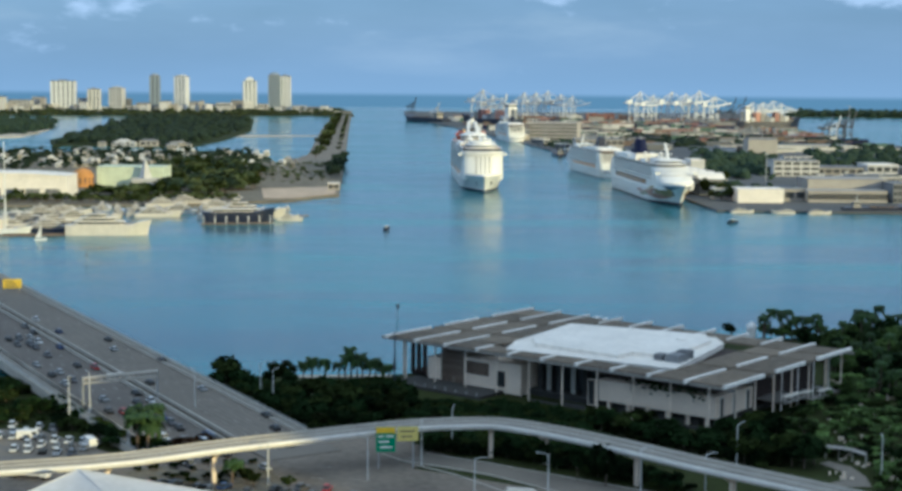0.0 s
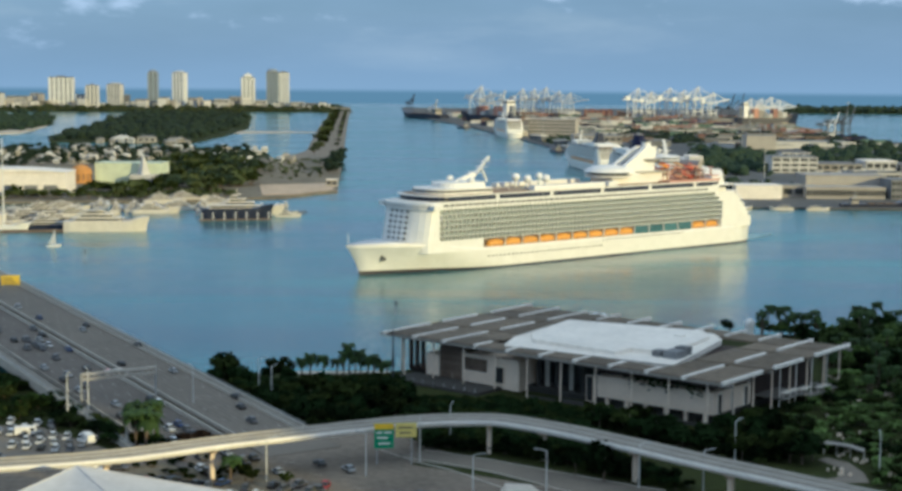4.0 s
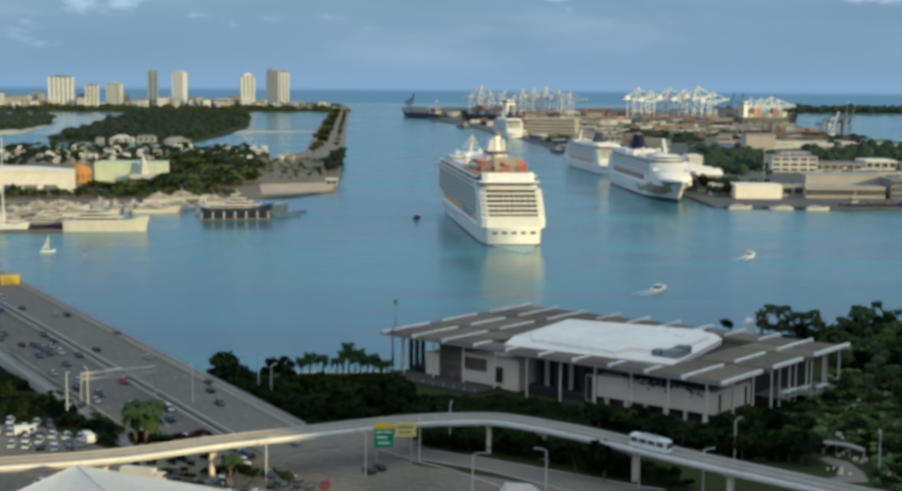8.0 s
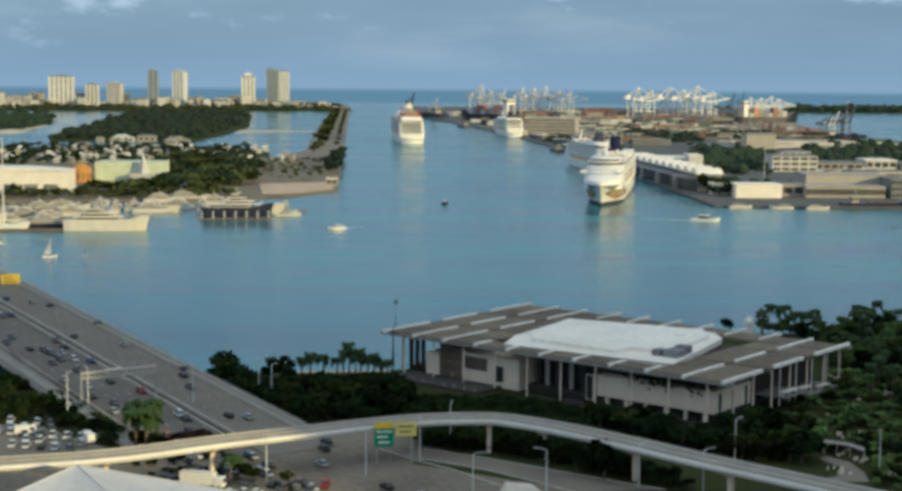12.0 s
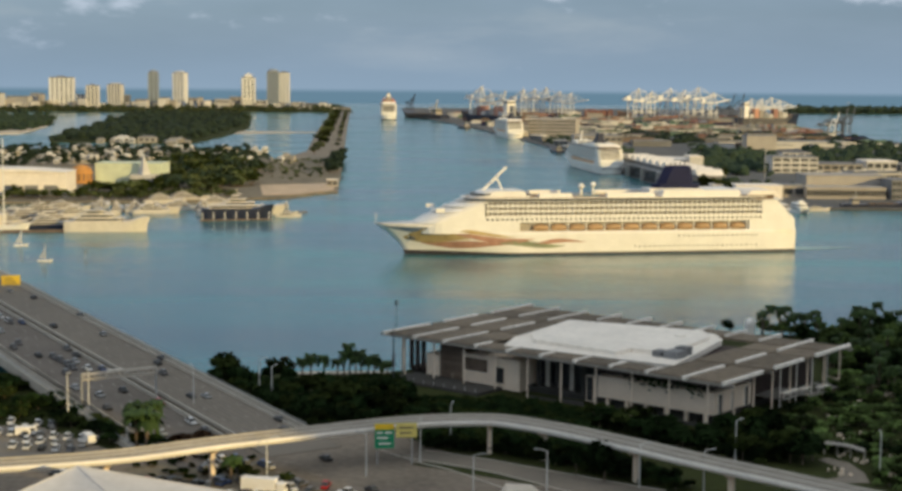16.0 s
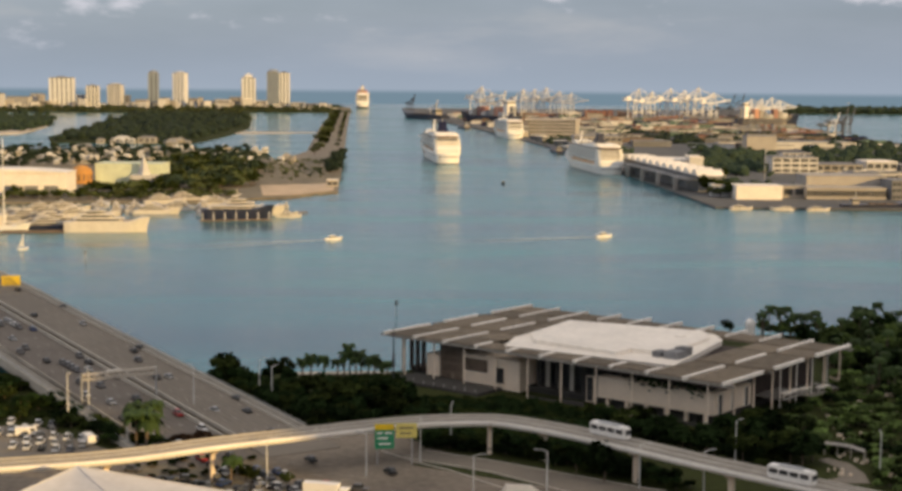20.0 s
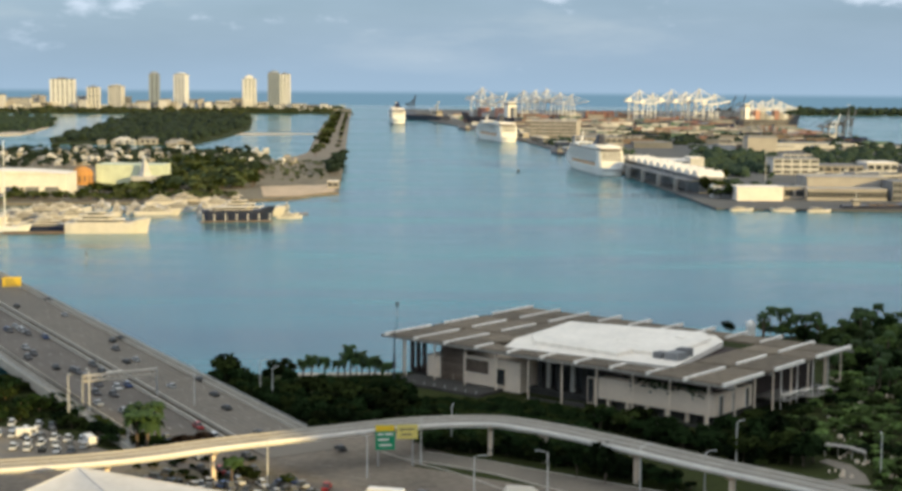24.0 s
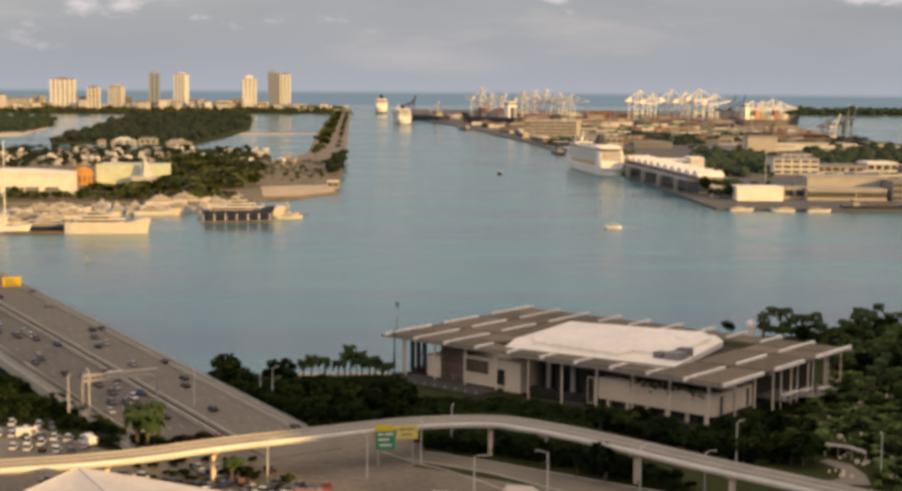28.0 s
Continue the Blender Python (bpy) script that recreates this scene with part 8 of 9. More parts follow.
for mi, cm in enumerate(CONT):
    bm = bmesh.new()
    for poly, n in zones:
        xs, ys = [p[0] for p in poly], [p[1] for p in poly]
        k = tries = 0
        while k < n // 6 and tries < 4000:
            tries += 1
            x, y = rnd.uniform(min(xs), max(xs)), rnd.uniform(min(ys), max(ys))
            if not inside((x, y), poly):
                continue
            k += 1
            for lv in range(rnd.randint(1, 4)):
                for c in range(rnd.randint(1, 4)):
                    box(bm, x + c * 13, y, hz(y) + 1.5 + lv * 2.6, x + c * 13 + 12.2, y + 2.6, hz(y) + 4.05 + lv * 2.6)
    tagged(part("container_stack", bm, cm), ("muted red", "dark blue", "rust brown", "grey", "dull green", "white")[mi] + " shipping containers stacked across the port yard", "containers", kind="stuff")
# tall stacks beside the cranes
for a, b, cm, n, hh, lab in (((372.9, 4086.9, 10.4), (449.7, 4061.5, 10.1), RED, 5, 8, "muted red"), ((322.9, 4118.2, 10.9), (369.6, 4086.3, 10.4), WHITE_B, 3, 6, "white"), ((465.7, 4105.9, 10.8), (501.6, 4072.1, 10.1), CONT[2], 3, 6, "rust brown"), ((616.3, 3894.0, 7.7), (688.9, 3752.2, 6.1), CONT[3], 5, 6, "grey"), ((167.5, 4044.6, 9.8), (313.1, 3992.5, 9.0), CONT[2], 7, 5, "rust brown"), ((686.3, 3377.6, 3.0), (718.3, 3037.9, 2.0), CONT[3], 6, 5, "grey")):
    a, b = Vector(a), Vector(b)
    bm = bmesh.new()
    for c in range(n):
        p = a.lerp(b, c / n)
        for row in range(4):
            for lv in range(hh - rnd.randint(0, 2)):
                box(bm, p.x, p.y + row * 3, hz(p.y) + 1.5 + lv * 2.7, p.x + (b.x - a.x) / n * 0.94, p.y + row * 3 + 2.7, hz(p.y) + 4.15 + lv * 2.7)
    tagged(part("container_stack", bm, cm), lab + " shipping containers stacked high beside the cranes", "containers", kind="stuff")


def container_ship(L, label):
    b = thing("container_ship", pose(0, 0, 0), label, "container ship", "container ships")
    bm = bmesh.new()
    loft(bm, 100, 14, 9, (0.1, 0.4, 0.7, 1.0), 20)
    scaled(bm, L / 100)
    part("hull", bm, HULL_DARK, b)
    boxed("deck_house", (-L * 0.4, -L * 0.06, L * 0.08, -L * 0.33, L * 0.06, L * 0.26), WHITE, b)
    boxed("window_band", (-L * 0.405, -L * 0.062, L * 0.23, -L * 0.325, L * 0.062, L * 0.245), GLASS, b)
    boxed("funnel", (-L * 0.45, -L * 0.025, L * 0.08, -L * 0.41, L * 0.025, L * 0.2), CONT[3], b)
    for i in range(9):
        boxed("container_bay", (-L * 0.31 + i * L * 0.075, -L * 0.06, L * 0.085, -L * 0.245 + i * L * 0.075, L * 0.06, L * (0.13 + 0.02 * ((i * 7) % 4))), (WHITE_B, SALMON, CREAM, CONT[3], WHITE_B, RED, CREAM, WHITE_B, CONT[2])[i], b)
    return b


cs = container_ship(220, "large container ship loaded with mixed containers at the quay")
cs.matrix_basis = pose(*(94.4, 3644.8, 2.9), 0, 0, 128)
copy_thing(cs, pose(*(774.6, 3599.2, 2.5), 0, 0, 12)).scale = (0.75, 0.75, 1.0)
# sheds, tanks and light masts over the yard
for i in range(120):
    t = rnd.random()
    a = Vector((230.7, 2396.4, 1.9)).lerp(Vector((-69.3, 4079.0, 10.3)), t)
    b = Vector((655.0, 2159.6, 1.8)).lerp(Vector((918.2, 4278.3, 13.6)), t)
    p = a.lerp(b, rnd.uniform(0.06, 0.97))
    hall(p.x, p.y, hz(p.y) + 1.6, rnd.uniform(14, 56), rnd.uniform(5, 12), rnd.uniform(12, 26), (GREY_ROOF, CREAM, GREY_ROOF, BROWN, WHITE_B)[i % 5], (GREY_ROOF, BROWN, GREY_ROOF)[i % 3], ("grey", "tan", "grey", "brown", "white")[i % 5] + " metal port shed in the container yard", "port_shed", "shed", 0, rnd.uniform(-12, 12))
mast_ob = thing("yard_mast", pose(0, 0, 0), "tall thin steel floodlight mast", "light mast", "light masts")
bm = bmesh.new()
cyl(bm, 0, 0, 0, 34, 0.6, 0.35, 6)
part("pole", bm, STEEL, mast_ob)
boxed("lamp_ring", (-2, -1, 33.4, 2, 1, 34.4), STEEL, mast_ob)
mast_ob.matrix_basis = pose(*(824.0, 3061.1, 2.0))
mast_ob.scale = (1, 1, 1.9)
for i in range(26):
    t = rnd.random()
    a = Vector((211.7, 1708.0, 1.7)).lerp(Vector((-69.3, 4079.0, 10.3)), t)
    b = Vector((514.1, 1692.3, 1.7)).lerp(Vector((918.2, 4278.3, 13.6)), t)
    p = a.lerp(b, rnd.uniform(0.1, 0.95))
    copy_thing(mast_ob, pose(p.x, p.y, hz(p.y) + 1.6)).scale = [rnd.uniform(0.7, 1.0)] * 3
copy_thing(mast_ob, pose(*(322.3, 1505.3, 1.7))).scale = (1, 1, 1)
# small quay buildings and stacked stores beside the berths
for i in range(16):
    t = (i + 0.5) / 16
    a = Vector((96.0, 3061.5, 2.0)).lerp(Vector((205.0, 1641.1, 1.7)), t)
    b = Vector((128.0, 3138.2, 2.2)).lerp(Vector((240.0, 1709.7, 1.7)), t)
    p = a.lerp(b, 0.35 + 0.5 * ((i * 5) % 3) / 2)
    hall(p.x, p.y, hz(p.y) + 1.6, rnd.uniform(14, 34), rnd.uniform(5, 11), rnd.uniform(10, 22), (CREAM, WHITE_B, GREY_ROOF)[i % 3], (GREY_ROOF, ROOF_WHITE)[i % 2], ("cream", "white", "grey")[i % 3] + " quayside store with a flat roof", "quay_store", "store", 1, -50)
# low craft along the quay
for p, r in (((240.7, 1210.0, 0.0), 5), ((273.2, 1207.0, 0.0), 178), ((303.1, 1204.0, 0.0), 4)):
    copy_thing(small_yacht, pose(*p, 0, 0, r))


def barge(L, material, label):
    b = thing("work_vessel", pose(0, 0, 0), label, "work vessel", "work vessels")
    bm = bmesh.new()
    loft(bm, 100, 22, 7, (0.1, 0.5, 1.0), 14)
    scaled(bm, L / 100)
    part("hull", bm, material, b)
    boxed("wheelhouse", (-L * 0.36, -L * 0.06, L * 0.06, -L * 0.26, L * 0.06, L * 0.15), CREAM, b)
    boxed("window_band", (-L * 0.365, -L * 0.062, L * 0.115, -L * 0.255, L * 0.062, L * 0.135), GLASS, b)
    bm = bmesh.new()
    cyl(bm, -L * 0.3, 0, L * 0.15, L * 0.24, L * 0.01, n=6)
    part("mast", bm, STEEL, b)
    for i in range(4):
        boxed("hatch", (-L * 0.12 + i * L * 0.12, -L * 0.06, L * 0.05, -L * 0.03 + i * L * 0.12, L * 0.06, L * 0.085), BROWN, b)
    return b


bg = barge(60, HULL_DARK, "dark low work vessel beside the port quay")
bg.matrix_basis = pose(*(356.5, 1224.8, 0.0), 0, 0, 2)
copy_thing(bg, pose(*(158.0, 2185.0, 0.0), 0, 0, 97))
cg = barge(175, HULL_DARK, "dark cargo ship moored at the outer quay")
cg.matrix_basis = pose(*(-69.7, 3928.7, 6.0), 0, 0, 130)
copy_thing(bg, pose(*(30.0, 3300.0, 0.6), 0, 0, 105)).scale = (1.3, 1.3, 1.1)


# ---- vehicles ----
def car(paint, label, L=4.6, h=1.5):
    c = thing("car", pose(0, 0, 0), label, "car", "cars")
    bm = bmesh.new()
    v = box(bm, -L / 2, -0.92, 0.28, L / 2, 0.92, 0.9)
    bmesh.ops.bevel(bm, geom=list(bm.edges), offset=0.12, segments=1, affect="EDGES")
    part("body", bm, paint, c)
    bm = bmesh.new()
    v = box(bm, -L * 0.34, -0.84, 0.88, L * 0.2, 0.84, h)
    for q in v[4:]:
        q.co.x = q.co.x * 0.72 - 0.1
        q.co.y *= 0.84
    part("glasshouse", bm, GLASS, c)
    bm = bmesh.new()
    box(bm, -L * 0.26, -0.7, h - 0.02, L * 0.12, 0.7, h + 0.05)
    part("roof", bm, paint, c)
    for x in (-L * 0.3, L * 0.3):
        for y in (-0.85, 0.85):
            bm = bmesh.new()
            cyl(bm, 0, 0, -0.1, 0.1, 0.33, n=8, m=pose(x, y, 0.33, 90))
            part("wheel", bm, RUBBER, c)
    return c


def truck(paint, label):
    c = thing("truck", pose(0, 0, 0), label, "truck", "trucks")
    boxed("cargo_box", (-6.2, -1.25, 1.0, 2.6, 1.25, 3.9), paint, c)
    bm = bmesh.new()
    box(bm, 2.9, -1.2, 0.6, 5.2, 1.2, 3.0)
    bmesh.ops.bevel(bm, geom=list(bm.edges), offset=0.15, segments=1, affect="EDGES")
    cab = part("cab", bm, WHITE, c)
    boxed("windscreen", (5.18, -1.0, 1.7, 5.25, 1.0, 2.7), GLASS, cab)
    boxed("chassis", (-6, -0.9, 0.6, 5, 0.9, 1.0), RUBBER, c)
    for x in (-5, -3.8, 4):
        for y in (-1.05, 1.05):
            bm = bmesh.new()
            cyl(bm, 0, 0, -0.15, 0.15, 0.5, n=8, m=pose(x, y, 0.5, 90))
            part("wheel", bm, RUBBER, c)
    return c


CAR_NAMES = ("white", "black", "dark grey", "silver", "red", "dark blue")
cars = [car(m, n + " car on the road", 4.6 if i % 2 else 4.9, 1.5 if i % 2 else 1.75) for i, (m, n) in enumerate(zip(CAR_MATS, CAR_NAMES))]
trucks = [truck(WHITE, "white box truck on the boulevard"), truck(RED, "red box truck on the boulevard")]
rnd = random.Random(101)
fleet = []
weights = (0, 0, 1, 1, 1, 1, 2, 2, 2, 2, 3, 3, 5, 1, 2, 4, 0, 3)


def one_of(used=set()):
    k = rnd.choice(weights)
    if k not in used:
        used.add(k)
        return cars[k]
    return copy_thing(cars[k], pose(0, 0, 0))


# inbound lanes, slow and dense; outbound lanes, sparse
for i in range(84):
    fleet.append((one_of(), "in", rnd.uniform(-70, 330), 26.8 + 4.0 * (i % 5) + rnd.uniform(-0.4, 0.4), rnd.uniform(2.0, 4.0)))
for i in range(18):
    fleet.append((one_of(), "out", rnd.uniform(-120, 300), 2.4 + 4.0 * (i % 5) + rnd.uniform(-0.4, 0.4), rnd.uniform(5, 9)))
# the boulevard
for i in range(22):
    fleet.append((one_of(), "east" if i % 2 else "west", rnd.uniform(0, 190), (i % 6) * 7.0 + rnd.uniform(-0.7, 0.7), rnd.uniform(2, 5)))
fleet.append((trucks[0], "east", 60, 20, 4))
fleet.append((trucks[1], "west", 120, 9, 3))


def street_pos(kind, s, o):
    if kind in ("in", "out"):
        p = on_bridge(s, o)
        p.z = max(p.z, 2.16) + 0.02
        return p, BRIDGE_ANG + (0 if kind == "out" else 180), math.degrees(math.atan(8 / 276.7)) * (1 if kind == "in" else -1) * (1 if s > -20 else 0)
    a, b = Vector((-110, 352 + o * 0.75, 2.13)), Vector((80, 312 + o * 0.35, 2.13))
    d = (b - a).normalized()
    return a + d * s, math.degrees(math.atan2(d.y, d.x)) + (0 if kind == "east" else 180), 0


# parked vehicles in the lot beside the bridge
for r in range(5):
    for i in range(22):
        x, y = -190 + i * 4.2 + r * 2.0, 399 + r * 6.0 - max(0, (i * 4.2 - 50)) * 0.25
        if rnd.random() < 0.85 and not (x > -112 and y > 408):
            copy_thing(cars[rnd.choice((0, 0, 0, 2, 1, 3))], pose(x, y, 2.13, 0, 0, 95 + rnd.uniform(-4, 4)))
van = thing("van", pose(-130, 404, 2.13, 0, 0, 20), "white delivery van in the parking lot", "van", "vans")
bm = bmesh.new()
v = box(bm, -3.2, -1.05, 0.4, 3.2, 1.05, 2.7)
for q in v:
    if q.co.x > 0 and q.co.z > 2:
        q.co.x -= 1.0
part("body", bm, WHITE, van)
boxed("side_glass", (1.0, -1.07, 1.5, 2.2, 1.07, 2.3), GLASS, van)
for x in (-2, 2):
    for y in (-1, 1):
        bm = bmesh.new()
        cyl(bm, 0, 0, -0.12, 0.12, 0.4, n=8, m=pose(x, y, 0.4, 90))
        part("wheel", bm, RUBBER, van)
for p, r in (((-118.6, 407.2, 2.1), 10), ((-99.4, 399.6, 2.1), 120)):
    copy_thing(van, pose(*p, 0, 0, r))
# parked along the boulevard edge
for i in range(16):
    copy_thing(cars[rnd.choice((1, 2, 5, 0, 4))], pose(-78 + i * 3.2, 352 - i * 0.4 + rnd.uniform(-3, 10), 2.13, 0, 0, rnd.uniform(-20, 20) + 70))


# ---- small craft ----
def motor_boat(L, hull_mat, label, wake=26):
    b = thing("motor_boat", pose(0, 0, 0), label, "boat", "small boats")
    bm = bmesh.new()
    loft(bm, 100, 30, 10, (0.15, 0.5, 1.0), 14)
    scaled(bm, L / 100)
    part("hull", bm, hull_mat, b)
    bm = bmesh.new()
    prism(bm, plan(-L * 0.22, L * 0.14, L * 0.10, L * 0.08, L * 0.02), L * 0.09, L * 0.2)
    part("cabin", bm, GLASS, b)
    bm = bmesh.new()
    prism(bm, plan(-L * 0.26, L * 0.13, L * 0.11, L * 0.08, L * 0.02), L * 0.2, L * 0.225)
    part("cabin_roof", bm, WHITE, b)
    if wake:
        bm = bmesh.new()
        n = 16
        for sg in (-1, 1):
            lo, hi = [], []
            for i in range(n + 1):
                t = i / n
                x = L * 0.3 - t * wake
                c = sg * (L * 0.08 + t * wake * 0.07)
                w = 0.35 + 0.9 * math.sin(math.pi * min(1, t * 1.15 + 0.05)) if t < 0.85 else 0.5 * (1 - t) / 0.15 + 0.05
                lo.append(bm.verts.new((x, c - w, 0.12)))
                hi.append(bm.verts.new((x, c + w, 0.12)))
            for i in range(n):
                bm.faces.new((lo[i], lo[i + 1], hi[i + 1], hi[i]))
        part("wake", bm, FOAM, b, "white foam wake")
    return b


def ferry():
    f = thing("ferry", pose(0, 0, 0), "white two-deck harbour ferry with a foam wake", "ferry")
    for sg in (-1, 1):
        bm = bmesh.new()
        loft(bm, 100, 12, 10, (0.1, 0.5, 1.0), 16)
        scaled(bm, 0.3)
        for v in bm.verts:
            v.co.y += sg * 3.2
        part("hull", bm, WHITE, f)
    z = 2.6
    for k in range(2):
        bm = bmesh.new()
        prism(bm, plan(-13 + k * 2, 10 - 3 * k, 4.6 - 0.3 * k, 4), z, z + 2.3)
        part("cabin", bm, GLASS, f)
        bm = bmesh.new()
        prism(bm, plan(-14 + k * 2, 11 - 3 * k, 5.0 - 0.3 * k, 4), z + 1.7, z + 2.6)
        prism(bm, plan(-14 + k * 2, 11 - 3 * k, 5.0 - 0.3 * k, 4), z - 0.4, z + 0.7)
        part("deck", bm, WHITE, f)
        z += 2.6
    boxed("wheelhouse", (0, -2, z, 5, 2, z + 2.2), WHITE, f)
    bm = bmesh.new()
    lo, hi = [], []
    for i in range(19):
        x, w = -12 - i * 7.0, 2.5 + 1.6 * math.sin(i * 0.3) - i * 0.08
        lo.append(bm.verts.new((x, -w, 0.12)))
        hi.append(bm.verts.new((x, w, 0.12)))
    for i in range(18):
        bm.faces.new((lo[i], lo[i + 1], hi[i + 1], hi[i]))
    part("wake", bm, FOAM, f, "long white foam wake")
    return f


boat_dark = motor_boat(13, HULL_DARK, "small dark harbour launch on the bay", 0)
boat_dark_b = copy_thing(boat_dark, pose(0, 0, 0))
boats = [motor_boat(13, WHITE, "white motor boat trailing a foam wake")]
boats += [copy_thing(boats[0], pose(0, 0, 0)) for _ in range(4)]
boats.append(motor_boat(13, WHITE, "fast white motor boat trailing a long foam wake", 120))
boats.append(copy_thing(boats[5], pose(0, 0, 0)))
boats += [copy_thing(boats[0], pose(0, 0, 0)) for _ in range(2)]
boat_blue = motor_boat(18, NAVY, "blue-hulled harbour boat with a white cabin", 60)
boat_yacht = motor_boat(22, WHITE, "white motor yacht crossing the bay", 60)
boat_ferry = ferry()
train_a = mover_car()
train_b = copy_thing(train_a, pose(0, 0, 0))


# ---- what moves ----
def motions():
    walk(ship_a, [
        (0, pose(26.0, 1565.0, 0.0, 0, 0.00, -87.5)),
        (0.5, pose(38.6, 1436.6, 0.0, 0, 0.00, -87.9)),
        (1, pose(51.0, 1309.0, 0.0, 0, 0.00, -88.4)),
        (1.5, pose(60.0, 1199.0, 0.0, 0, 0.00, -89.6)),
        (2, pose(68.4, 1110.0, 0.0, 0, 0.00, -91.2)),
        (2.5, pose(75.4, 1035.0, 0.0, 0, 0.00, -92.6)),
        (3, pose(79.8, 963.0, 0.0, 0, 0.00, -94.0)),
        (3.15, pose(81.3, 939.5, 0.0, 0, 0.00, -96.6)),
        (3.3, pose(78.6, 927.6, 0.0, 0, 0.00, -104.8)),
        (3.5, pose(85.1, 914.9, 0.0, 0, 0.00, -115.7)),
        (4.3, pose(56.8, 849.7, 0.0, 0, 0.00, -154.0)),
        (5.0, pose(58.8, 832.8, 0.0, 0, 0.00, -193.0)),
        (5.5, pose(51.5, 843.5, 0.0, 0, 0.00, -211.9)),
        (6, pose(46.5, 850.5, 0.0, 0, 0.00, -235.5)),
        (6.5, pose(37.8, 866.2, 0.0, 0, 0.00, -251.3)),
        (7, pose(28.4, 898.6, 0.0, 0, 0.00, -260.0)),
        (7.5, pose(26.3, 996.1, 0.0, 0, 0.00, -263.8)),
        (8, pose(24.1, 1078.9, 0.0, 0, 0.00, -263.8)),
        (8.5, pose(15.8, 1218.0, 0.0, 0, 0.00, -262.6)),
        (9, pose(6.0, 1378.0, 0.0, 0, 0.00, -262.5)),
        (9.5, pose(-9.5, 1540.0, 0.0, 0, 0.00, -263.6)),
        (10, pose(-21.2, 1775.0, 0.0, 0, 0.00, -263.4)),
        (10.5, pose(-32.5, 1975.0, 0.0, 0, 0.00, -263.8)),
        (11, pose(-43.9, 2151.9, 0.0, 0, 0.00, -264.8)),
        (12, pose(-73.9, 2531.7, 0.0, 0, 0.00, -265.0)),
        (12.5, pose(-90.3, 2917.2, -0.0, 0, 0.00, -265.5)),
        (14.5, pose(-131.5, 3600.5, 2.5, 0, 0.00, -267.0)),
        (15.5, pose(-153.9, 3856.4, 5.1, 0, 0.00, -267.0)),
        (17, pose(-190.0, 4175.1, 9.6, 0, 0.00, -267.0)),
        (18.5, pose(-228.5, 4496.4, 15.7, 0, 0.00, -267.0)),
        (20, pose(-286.8, 4848.0, 23.9, 0, 0.00, -267.0)),
        (21.5, pose(-309.4, 5025.9, 28.8, 0, 0.00, -267.0)),
        (23.5, pose(-407.4, 5400.0, 40.3, 0, 0.00, -265.0)),
        (28, pose(-396.9, 5400.0, 40.3, 0, 0.00, -265.0)),
    ])
    walk(ship_b, [
        (0, pose(189.6, 1383.7, 0.0, 0, 0.00, -85.3)),
        (9.5, pose(189.6, 1383.7, 0.0, 0, 0.00, -85.3)),
        (10.3, pose(188.0, 1387.0, 0.0, 0, 0.00, -85.6)),
        (11, pose(157.5, 1378.0, 0.0, 0, 0.00, -87.5)),
        (11.5, pose(153.0, 1364.0, 0.0, 0, 0.00, -94.0)),
        (12, pose(145.8, 1330.0, 0.0, 0, 0.00, -100.0)),
        (12.5, pose(136.0, 1284.0, 0.0, 0, 0.00, -102.0)),
        (14.5, pose(104.0, 1022.0, 0.0, 0, 0.00, -106.0)),
        (15, pose(99.3, 957.0, 0.0, 0, 0.00, -109.8)),
        (15.5, pose(95.2, 934.5, 0.0, 0, 0.00, -133.5)),
        (16, pose(83.2, 894.8, 0.0, 0, 0.00, -169.1)),
        (16.5, pose(66.0, 895.5, 0.0, 0, 0.00, -207.6)),
        (17, pose(51.8, 903.5, 0.0, 0, 0.00, -245.2)),
        (17.4, pose(40.1, 953.1, 0.0, 0, 0.00, -259.2)),
        (17.8, pose(31.4, 1055.0, 0.0, 0, 0.00, -264.2)),
        (18.2, pose(23.0, 1193.1, 0.0, 0, 0.00, -264.0)),
        (18.6, pose(16.9, 1361.3, 0.0, 0, 0.00, -264.0)),
        (19, pose(9.4, 1575.7, 0.0, 0, 0.00, -264.0)),
        (19.5, pose(-3.9, 1792.6, 0.0, 0, 0.00, -264.0)),
        (20, pose(-15.7, 1979.3, 0.0, 0, 0.00, -264.0)),
        (21, pose(-37.1, 2417.4, 0.0, 0, 0.00, -264.0)),
        (21.5, pose(-55.8, 2708.7, -0.0, 0, 0.00, -264.0)),
        (23.5, pose(-122.7, 3605.6, 2.5, 0, 0.00, -265.0)),
        (25, pose(-161.5, 3929.8, 6.0, 0, 0.00, -266.0)),
        (26.5, pose(-185.1, 4314.8, 12.1, 0, 0.00, -266.0)),
        (28, pose(-215.7, 4552.2, 16.8, 0, 0.00, -266.0)),
    ])
